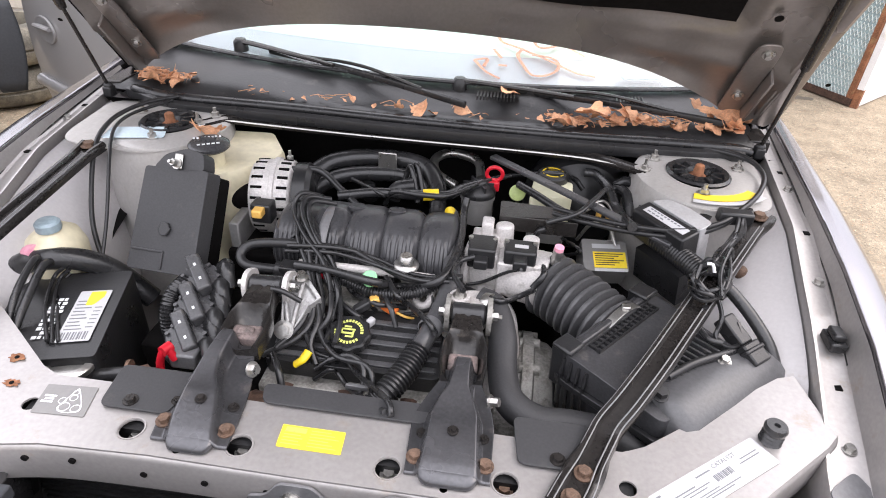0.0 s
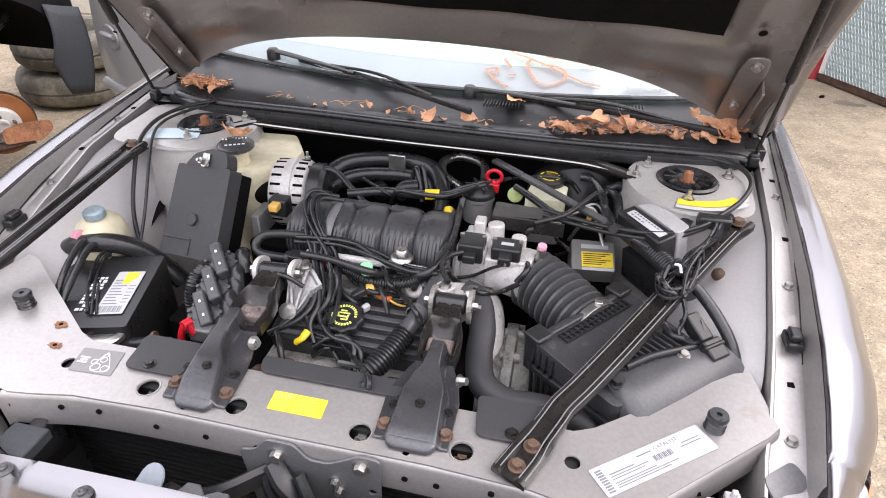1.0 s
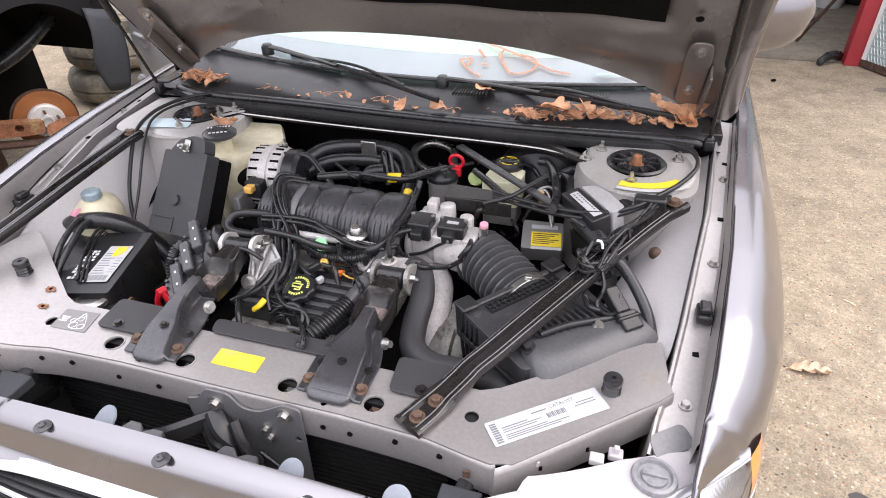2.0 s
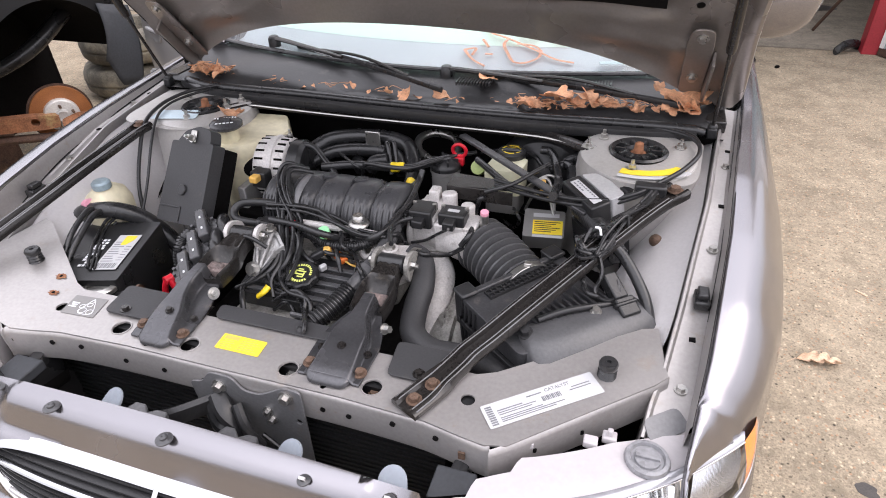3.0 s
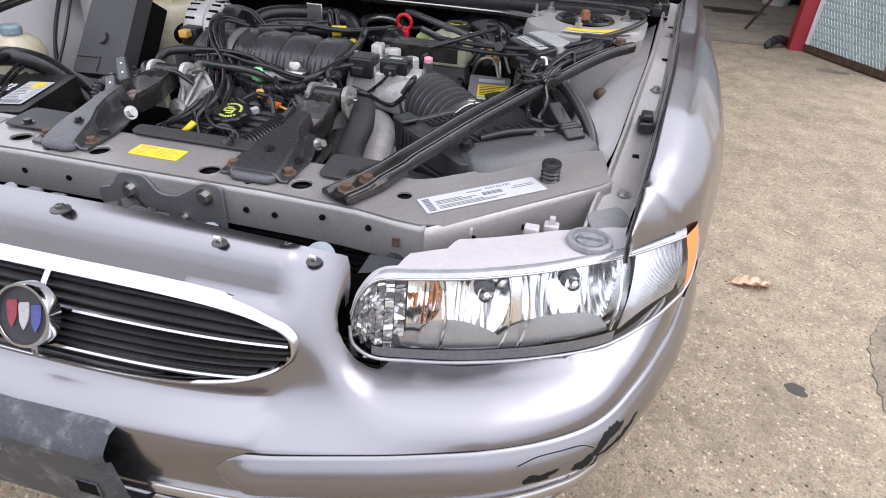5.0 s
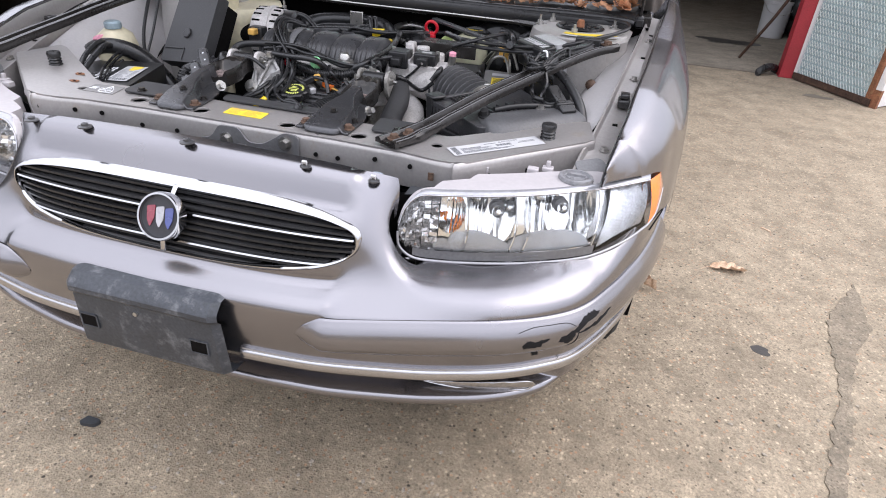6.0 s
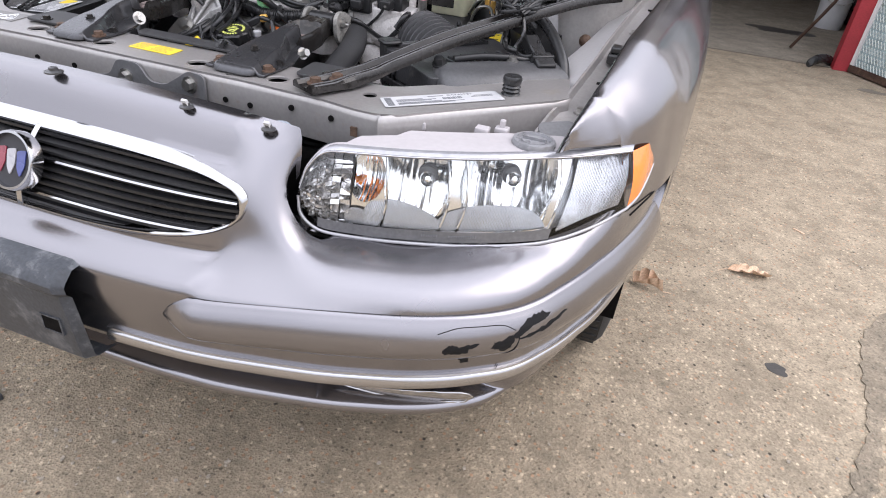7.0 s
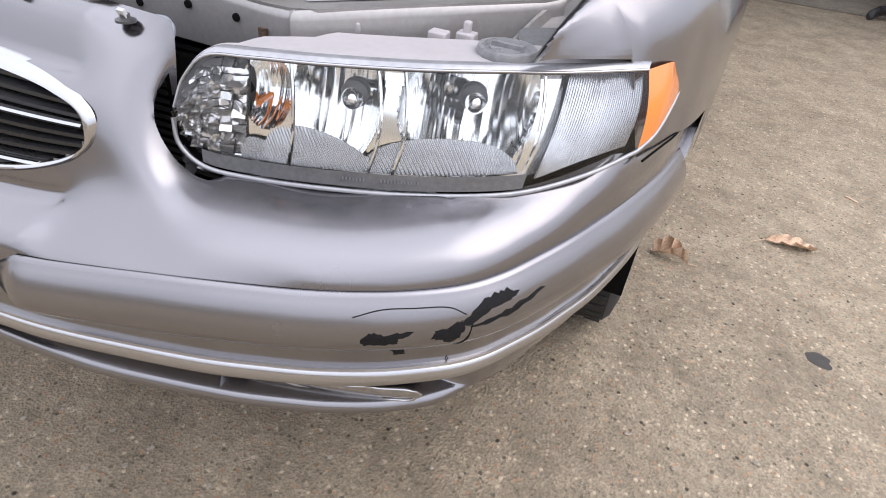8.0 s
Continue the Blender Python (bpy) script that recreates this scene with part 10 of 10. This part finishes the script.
box(bm, (0, -0.013, -0.012), (0.05, 0.013, 0.012), km)
part("plug", bm, M_BLACK, cn, bevel=0.003)
bm = bmesh.new()
box(bm, (0.05, -0.018, -0.016), (0.085, 0.018, 0.016), km)
box(bm, (0.058, -0.021, -0.018), (0.066, 0.021, 0.018), km)
part("socket", bm, M_BLACK, cn, bevel=0.003)
bm = bmesh.new()
ball(bm, (0.640, 0.851, 0.756), 0.013, 12)
single("wing_grommet", bm, M_RUSTBOLT, "rusty bolt head in the inner wing", "bolt")
cable("wing_hose", [(0.545, 0.735, 0.812), (0.575, 0.728, 0.800), (0.610, 0.690, 0.775), (0.635, 0.650, 0.745), (0.645, 0.615, 0.70), (0.64, 0.60, 0.62)], 0.0100, M_RUBBER, "matt black rubber hose by the wing", category="hose", seg=14)

# stickers on the tie bar
lab = thing("emission_label", "white printed emission label with a bar code", "label", (0.50, 0.41, 0.727))
em = frame_on(V(0.4985, 0.4105, 0.7316), V(0.147, 0.107, 0.0103), V(-0.07, 0, 1))
bm = bmesh.new()
plate(bm, rounded([(-0.091, -0.0225), (0.091, -0.0225), (0.091, 0.0225), (-0.091, 0.0225)], 0.003), 0.0008, em)
part("paper", bm, M_WHITE, lab)
pr = em @ Matrix.Translation((0, 0, 0.0009))
bars("side_code", lab, pr, [(-0.086, -0.019 + 0.0042 * k, 0.010, 0.0026) for k in range(9)] , M_SOFTINK)
bars("centre_code", lab, pr, [(0.000 + 0.0026 * k, -0.004, 0.0012 if k % 3 else 0.0019, 0.009) for k in range(12)], M_SOFTINK)
bars("fine_print", lab, pr, [(-0.070, 0.004, 0.040, 0.0018), (-0.070, 0.0, 0.060, 0.0014), (-0.070, -0.004, 0.052, 0.0014), (-0.070, -0.010, 0.066, 0.0014), (-0.070, -0.0135, 0.10, 0.0014), (-0.070, -0.017, 0.085, 0.0014), (-0.020, 0.012, 0.024, 0.0020), (0.045, 0.000, 0.035, 0.0014), (0.050, 0.005, 0.030, 0.0014)], M_SOFTINK)
words("catalyst_word", lab, pr @ Matrix.Translation((0.030, 0.0145, 0)), "CATALYST", 0.0085, M_SOFTINK)
yl = thing("caution_label", "yellow caution label on the tie bar", "label", (-0.006, 0.39, 0.7262))
bm = bmesh.new()
plate(bm, rounded([(-0.050, 0.374), (0.034, 0.374), (0.032, 0.409), (-0.052, 0.409)], 0.002), 0.0008, Matrix.Translation((0, 0, 0.7240)))
part("paper", bm, M_YELLOW, yl)
bars("heading", yl, Matrix.Translation((0, 0, 0.7249)), [(-0.046, 0.398, 0.028, 0.008)], M_TAN)
bars("fine_print", yl, Matrix.Translation((0, 0, 0.7249)), [(-0.012, 0.379 + 0.0048 * k, 0.038 - 0.006 * (k % 3), 0.0014) for k in range(6)] + [(-0.046, 0.379 + 0.0048 * k, 0.026 - 0.004 * (k % 2), 0.0014) for k in range(4)], M_TAN)
bl = thing("belt_label", "grey belt routing sticker on the tie bar", "label", (-0.35, 0.40, 0.7262))
gm = Matrix.Translation((-0.349, 0.399, 0.7238)) @ Matrix.Rotation(0.05, 4, "Z")
bm = bmesh.new()
plate(bm, rounded([(-0.034, -0.025), (0.038, -0.025), (0.030, 0.026), (-0.040, 0.024)], 0.002), 0.0009, gm)
part("paper", bm, M_GREYLAB, bl)
bm = bmesh.new()
for x, y, r in ((0.004, -0.012, 0.007), (0.020, -0.013, 0.006), (-0.004, -0.002, 0.005), (0.008, 0.004, 0.005), (0.006, 0.013, 0.004)):
    path_tube(bm, [gm @ V(x + r * math.cos(a), y + r * math.sin(a), 0.0012) for a in [2 * math.pi * k / 14 for k in range(15)]], 0.0006, seg=4, n=1)
path_tube(bm, [gm @ V(x, y, 0.0012) for x, y in ((-0.004, -0.014), (0.004, 0.016), (0.009, 0.017), (0.027, -0.012), (0.020, -0.020), (0.002, -0.020), (-0.004, -0.014))], 0.0007, seg=4, n=3)
part("belt_diagram", bm, M_LIGHTINK, bl, "white belt routing diagram")
bars("heading", bl, gm @ Matrix.Translation((0, 0, 0.0010)), [(-0.032, 0.003, 0.016, 0.003), (-0.029, -0.002, 0.012, 0.003), (-0.032, -0.007, 0.016, 0.003)], M_LIGHTINK)
bm = bmesh.new()
box(bm, (0.398, 0.3085, 0.686), (0.408, 0.3115, 0.700))
single("wing_screw", bm, M_RUSTBOLT, "rusty clip under the tie bar edge", "clip")


# ---- dry leaves and litter ----
def leaf_mesh(bm, at, size, yaw, tilt, seed, lobes=5, curl=0.35):
    """A crumpled lobed leaf."""
    rnd = random.Random(seed)
    m = Matrix.Translation(at) @ Matrix.Rotation(yaw, 4, "Z") @ Matrix.Rotation(tilt, 4, "X")
    ph = rnd.uniform(0, 6.28)
    rad = []
    n = 26
    for k in range(n):
        a = 2 * math.pi * k / n
        rad.append(size * (0.52 + 0.30 * abs(math.sin(lobes * a / 2 + 0.4)) + rnd.uniform(-0.07, 0.07)) * (1.15 if abs(a - math.pi) < 2.2 else 0.9))
    c1, c2, f = rnd.uniform(0.5, 1.3), rnd.uniform(0, 6.28), rnd.uniform(2.2, 4.0)

    def wave(x, y):
        r2 = (x * x + y * y) / (size * size)
        return size * curl * (c1 * r2 * math.cos(2 * math.atan2(y, x) + c2) * 0.6 + 0.30 * math.sin(f * x / size + ph) * math.cos(f * y / size) + 0.35 * r2)
    rows = []
    for s in (0.02, 0.35, 0.7, 1.0):
        rows.append([m @ V(s * rad[k] * math.cos(2 * math.pi * k / n) * 0.8, s * rad[k] * math.sin(2 * math.pi * k / n), wave(s * rad[k] * math.cos(2 * math.pi * k / n), s * rad[k] * math.sin(2 * math.pi * k / n))) for k in range(n)])
    rings(bm, rows, True, False)


LEAVES = [(0.315, 1.180, 0.880, 0.028), (0.335, 1.176, 0.885, 0.024), (0.376, 1.205, 0.896, 0.042), (0.392, 1.200, 0.890, 0.032), (0.440, 1.212, 0.898, 0.036), (0.462, 1.214, 0.894, 0.034), (0.425, 1.196, 0.884, 0.028), (0.490, 1.205, 0.886, 0.026), (0.530, 1.202, 0.884, 0.022), (0.565, 1.200, 0.882, 0.022), (0.610, 1.275, 0.912, 0.022), (0.640, 1.215, 0.890, 0.030),
          (0.654, 1.232, 0.900, 0.044), (0.682, 1.250, 0.904, 0.042), (0.700, 1.240, 0.892, 0.036), (0.672, 1.205, 0.884, 0.030), (0.700, 1.272, 0.896, 0.034), (0.690, 1.215, 0.888, 0.026),
          (-0.625, 1.185, 0.884, 0.030), (-0.604, 1.210, 0.888, 0.032), (-0.645, 1.200, 0.886, 0.026), (-0.575, 1.195, 0.884, 0.026), (-0.000, 1.174, 0.880, 0.026), (0.095, 1.176, 0.882, 0.030), (-0.045, 1.172, 0.880, 0.018), (-0.415, 1.005, 0.850, 0.024), (-0.445, 1.02, 0.852, 0.022), (-0.40, 1.025, 0.850, 0.018), (0.195, 1.262, 0.905, 0.026)]
rnd = random.Random(21)
for k, (x, y, z, s) in enumerate(LEAVES):
    bm = bmesh.new()
    leaf_mesh(bm, (x, y, z + 0.004), s * 1.12, rnd.uniform(0, 6.28), rnd.uniform(-0.7, 0.7), k, rnd.choice((4, 5, 6)), 0.55)
    single("dry_leaf", bm, M_LEAF, "crumpled dry brown leaf caught on the car", "leaf", "dry leaves", smooth=60)
bm = bmesh.new()
for k in range(260):
    t = rnd.random()
    x = rnd.choice((rnd.uniform(0.28, 0.70), rnd.uniform(0.28, 0.70), rnd.uniform(-0.70, 0.70), rnd.uniform(-0.68, -0.55)))
    y = 1.175 + 0.03 * (abs(x) / 0.7) ** 3 + rnd.uniform(0.0, 0.05)
    z = 0.872 + 0.010 * rnd.random() + (0.014 if 0.45 < abs(x) < 0.72 else 0)
    leaf_mesh(bm, (x, y, z), rnd.uniform(0.005, 0.014), rnd.uniform(0, 6.28), rnd.uniform(-0.8, 0.8), k + 100, 3, 0.4) if k % 3 else sweep(bm, [(x, y, z + 0.004), (x + rnd.uniform(-0.02, 0.02), y + rnd.uniform(-0.015, 0.015), z + 0.008), (x + rnd.uniform(-0.04, 0.04), y + rnd.uniform(-0.02, 0.02), z + 0.004)], 0.0008, 4, 2)
single("leaf_litter", bm, M_LEAF, "crumbled dry leaf litter and stalks along the cowl", "leaf litter", kind="stuff", smooth=60)


def oak_leaf(bm, at, size, yaw, seed, curl):
    """A long leaf with deep rounded lobes on both sides of its rib."""
    rnd = random.Random(seed)
    m = Matrix.Translation(at) @ Matrix.Rotation(yaw, 4, "Z")
    k1, k2 = rnd.uniform(0, 6.28), rnd.uniform(3, 5)
    rows = []
    for i in range(33):
        t = i / 32
        row = []
        for side in (-1, 1):
            lobe = 0.30 + 0.70 * abs(math.sin(math.pi * (3.5 * t + 0.12 * side + 0.15))) ** 0.8
            w = size * 0.62 * math.sin(math.pi * min(t * 0.96 + 0.02, 1)) ** 0.55 * (0.55 + 0.45 * t) * lobe
            half = [(side * w * q, q) for q in ((1, 0.66, 0.33) if side < 0 else (0, 0.33, 0.66, 1))]
            for y, q in half:
                x = size * (2 * t - 1) + 0.22 * size * q * lobe
                row.append(m @ V(x, y, size * curl * (q * q * (0.7 + 0.5 * math.sin(k2 * t + k1 + side)) + 0.35 * math.sin(2.6 * t + k1) ** 2)))
        rows.append(row)
    grid(bm, rows)


for x, y, s, yaw, sd, cv in ((1.235, 1.464, 0.062, 0.1, 31, 0.25), (0.937, 1.226, 0.046, 2.9, 32, 0.75)):
    bm = bmesh.new()
    oak_leaf(bm, (x, y, 0.004), s, yaw, sd, cv)
    lf = single("oak_leaf", bm, M_LEAFPALE, "curled pale brown oak leaf on the concrete", "leaf", smooth=60)
    cable("leaf_stalk", [(x - s * math.cos(yaw), y - s * math.sin(yaw), 0.008), (x - 1.5 * s * math.cos(yaw + 0.2), y - 1.5 * s * math.sin(yaw + 0.2), 0.004)], 0.0012, M_LEAFPALE, "", lf, seg=5)
bm = bmesh.new()
box(bm, (-0.022, -0.004, 0), (0.022, 0.004, 0.003), Matrix.Translation((1.447, 1.888, 0.0)) @ Matrix.Rotation(-0.7, 4, "Z"))
single("wood_chip", bm, M_LEAFPALE, "small pale wood chip on the concrete", "chip")
bm = bmesh.new()
plate(bm, rounded([(-0.362, 0.118), (-0.325, 0.122), (-0.318, 0.140), (-0.355, 0.142)], 0.006), 0.012)
single("plastic_scrap", bm, M_LINER, "dark plastic scrap lying on the concrete", "scrap", bevel=0.002)
# loose grit and pebbles
rnd = random.Random(77)
bm = bmesh.new()
for k in range(1500):
    if k % 3 == 0:
        x, y = rnd.uniform(-0.6, 0.9), rnd.uniform(-0.25, 0.25)
    else:
        x, y = rnd.uniform(0.2, 2.4), rnd.uniform(-0.1, 3.6)
    r = rnd.choice((0.0015, 0.002, 0.0025, 0.003, 0.0045))
    q = bmesh.ops.create_icosphere(bm, subdivisions=1, radius=r, matrix=Matrix.Translation((x, y, r * 0.35)) @ Matrix.Rotation(rnd.uniform(0, 3), 4, "Z") @ Matrix.Diagonal((rnd.uniform(0.8, 1.8), 1, 0.7, 1)))
single("grit", bm, mat("grey_grit", (0.30, 0.26, 0.21), 0.85, 0, 0.5, 40, 200, 0.3), "loose grit and pebbles on the concrete", "grit", kind="stuff")


# ---- the dark vehicle beside, wheel off ----
suv = thing("stripped_vehicle", "black vehicle with its front wheel off", "vehicle", (-2.5, 2.0, 0))
RC = V(-2.085, 1.858, 0.362)


def arch_low(y):
    d = 0.46 ** 2 - (y - RC.y) ** 2
    return 0.42 + math.sqrt(d) if d > 0 else 0.42


bm = bmesh.new()
grid(bm, [[V(-1.98 - 0.05 * ((z - 0.8) / 0.5) ** 2, y, z) for z in [arch_low(y) + (1.25 - arch_low(y)) * j / 8 for j in range(9)]] for y in [1.36 + 0.98 * i / 50 for i in range(51)]])
part("front_wing", bm, M_BLACKCAR, suv, "black front wing with an open wheel arch", 60)
bm = bmesh.new()
grid(bm, [[V(x, RC.y + 0.47 * math.cos(a), 0.42 + 0.47 * math.sin(a)) for x in (-1.985, -2.3, -2.65)] for a in [math.pi * (0.10 + i / 30 * 0.95) for i in range(31)]])
grid(bm, [[V(-2.62, y, z) for z in (0.15, 0.9)] for y in (1.4, 2.36)])
part("wheel_house", bm, M_VOID, suv, "near-black wheel housing", 60)
bm = bmesh.new()
box(bm, (-3.0, 1.40, 0.95), (-2.05, 2.33, 1.12))
bodym = frame_on(V(-2.05, 2.30, 0), V(-0.57, -0.82, 0), V(0, 0, 1))


def shell_loft(levels):
    """Stacked rounded outlines: z, start, end, inset."""
    rings(bm, [[bodym @ V(x, -y, z) for x, y in rounded([(a, 0.06 + i), (b, 0.06 + i), (b, 1.80 - i), (a, 1.80 - i)], 0.16)] for z, a, b, i in levels])


shell_loft([(0.30, 1.05, 4.20, 0.10), (0.42, 1.02, 4.30, 0.03), (0.70, 1.00, 4.34, 0.0), (0.98, 1.02, 4.30, 0.03), (1.06, 1.06, 4.22, 0.10)])
shell_loft([(0.93, 0.25, 1.30, 0.10), (1.04, 0.22, 1.32, 0.06), (1.10, 0.30, 1.30, 0.16)])
shell_loft([(1.04, 1.15, 4.05, 0.10), (1.30, 1.55, 3.75, 0.20), (1.50, 1.90, 3.45, 0.30), (1.56, 2.05, 3.25, 0.42)])
part("body_shell", bm, M_BLACKCAR, suv, "black body shell", bevel=0.05)
ax = V(0.80, -0.56, 0.12).normalized()
rm = frame_on(RC, V(0, 0, 1), ax) @ Matrix.Diagonal((0.80, 0.80, 0.80, 1))
bm = bmesh.new()
lathe(bm, [(0.085, -0.015), (0.165, -0.015), (0.167, -0.010), (0.167, 0.010), (0.165, 0.012), (0.098, 0.012), (0.095, 0.014)], rm, 56, True)
part("brake_disc", bm, M_ROTORRUST, suv, "orange-rusted brake disc face", 40)
bm = bmesh.new()
lathe(bm, [(0.098, 0.012), (0.096, 0.040), (0.088, 0.048), (0.042, 0.048), (0.038, 0.060), (0.028, 0.062), (0.026, 0.050), (0.0, 0.048)], rm, 44, False)
part("hub", bm, M_HUB, suv, "pale grey hub face", 40)
for k in range(5):
    a = 2 * math.pi * k / 5
    bm = bmesh.new()
    cyl(bm, rm @ V(0.062 * math.cos(a), 0.062 * math.sin(a), 0.046), rm @ V(0.062 * math.cos(a), 0.062 * math.sin(a), 0.085), 0.0065, seg=10)
    part("wheel_stud", bm, M_RUSTBOLT, suv)
bm = bmesh.new()
lathe(bm, [(0.175, -0.03), (0.178, -0.02), (0.12, -0.02)], rm, 48, False)
part("disc_shield", bm, M_RUSTDARK, suv)
bm = bmesh.new()
path_tube(bm, [(-2.62, 1.62, 0.50), (-2.45, 1.75, 0.52), (-2.28, 1.98, 0.62), (-2.22, 2.25, 0.78), (-2.18, 2.42, 0.88)], 0.035, seg=12)
part("sway_hose", bm, M_RUBBER, suv, "thick black rubber pipe in the arch", 60)
bm = bmesh.new()
for k in range(7):
    path_tube(bm, [V(-2.42, 1.62, 0.55 + 0.05 * k) + V(0.085 * math.cos(a), 0.085 * math.sin(a), 0.05 * a / 6.28) for a in [2 * math.pi * j / 12 for j in range(13)]], 0.014, seg=6, n=1)
part("coil_spring", bm, M_RUBBER, suv, "black coil spring", 60)
# rusty suspension arms in front of the hub
bm = bmesh.new()
b0, b1 = V(-2.30, 1.58, 0.385), V(-2.085, 1.815, 0.355)
m = frame_on(b0, b1 - b0, V(0.3, -0.3, 1))
L = (b1 - b0).length
plate(bm, rounded([(-0.2, -0.032), (L - 0.05, -0.036), (L + 0.02, -0.030), (L + 0.02, 0.030), (L - 0.08, 0.036), (-0.2, 0.032)], 0.02), 0.045, m @ Matrix.Rotation(radians(70), 4, "X"), [(L * 0.25, 0.0, 0.016), (L * 0.75, 0.005, 0.018)])
part("control_arm", bm, M_RUST, suv, "rusty yellowed suspension arm", bevel=0.004)
bm = bmesh.new()
m = frame_on(V(-2.02, 1.855, 0.325), V(0.11, 0.14, -0.01), V(0.7, -0.6, 0.4))
plate(bm, rounded([(-0.05, -0.04), (0.09, -0.042), (0.145, 0.0), (0.14, 0.040), (0.02, 0.042), (-0.05, 0.02)], 0.015), 0.02, m)
part("caliper_bracket", bm, M_RUST, suv, "rusty brake bracket", bevel=0.004)
bm = bmesh.new()
path_tube(bm, [(-2.5, 1.45, 0.30), (-2.25, 1.62, 0.30), (-2.08, 1.78, 0.28), (-1.98, 1.90, 0.29)], 0.028, seg=8, flat=0.7)
part("track_rod", bm, M_RUSTDARK, suv, "dark rusty track rod", 50)
bm = bmesh.new()
box(bm, (-2.75, 1.55, 0.0), (-2.45, 1.85, 0.30))
part("axle_stand", bm, M_RUSTDARK, suv, "dark axle stand", bevel=0.02)
# loose arch liner hanging behind the arch
bm = bmesh.new()
rows = []
for i in range(13):
    t = i / 12
    y = 2.13 + 0.09 * t
    x = -1.990 + 0.105 * t
    top, low = 0.80 - 0.02 * t, 0.545 - 0.13 * ease(0.05, 0.35, t)
    rows.append([V(x + 0.03 * math.sin(math.pi * j / 8), y + 0.05 * (j / 8), low + (top - low) * j / 8) for j in range(9)])
grid(bm, rows)
ob = part("arch_liner", bm, M_LINER, suv, "loose dark grey plastic arch liner", 40)
sol = ob.modifiers.new("thickness", "SOLIDIFY")
sol.thickness = 0.02

# old tyres lying behind
def old_tyre(at):
    t = thing("old_tyre", "muddy old tyre lying on its side", "tyre", (0, 0, 0), "old tyres")
    bm = bmesh.new()
    lathe(bm, [(0.20, 0.0), (0.26, -0.002), (0.33, 0.02), (0.355, 0.05), (0.360, 0.09), (0.350, 0.10), (0.362, 0.11), (0.358, 0.15), (0.335, 0.19), (0.26, 0.212), (0.20, 0.21), (0.19, 0.18), (0.19, 0.03), (0.20, 0.0)], Matrix(), 56, False)
    part("casing", bm, M_OLDTYRE, t, "", 50)
    t.matrix_basis = at
    return t


ot = old_tyre(Matrix.Translation((-2.82, 3.15, 0.002)))
copy_thing(ot, Matrix.Translation((-2.80, 3.18, 0.216)) @ Matrix.Rotation(0.6, 4, "Z"))
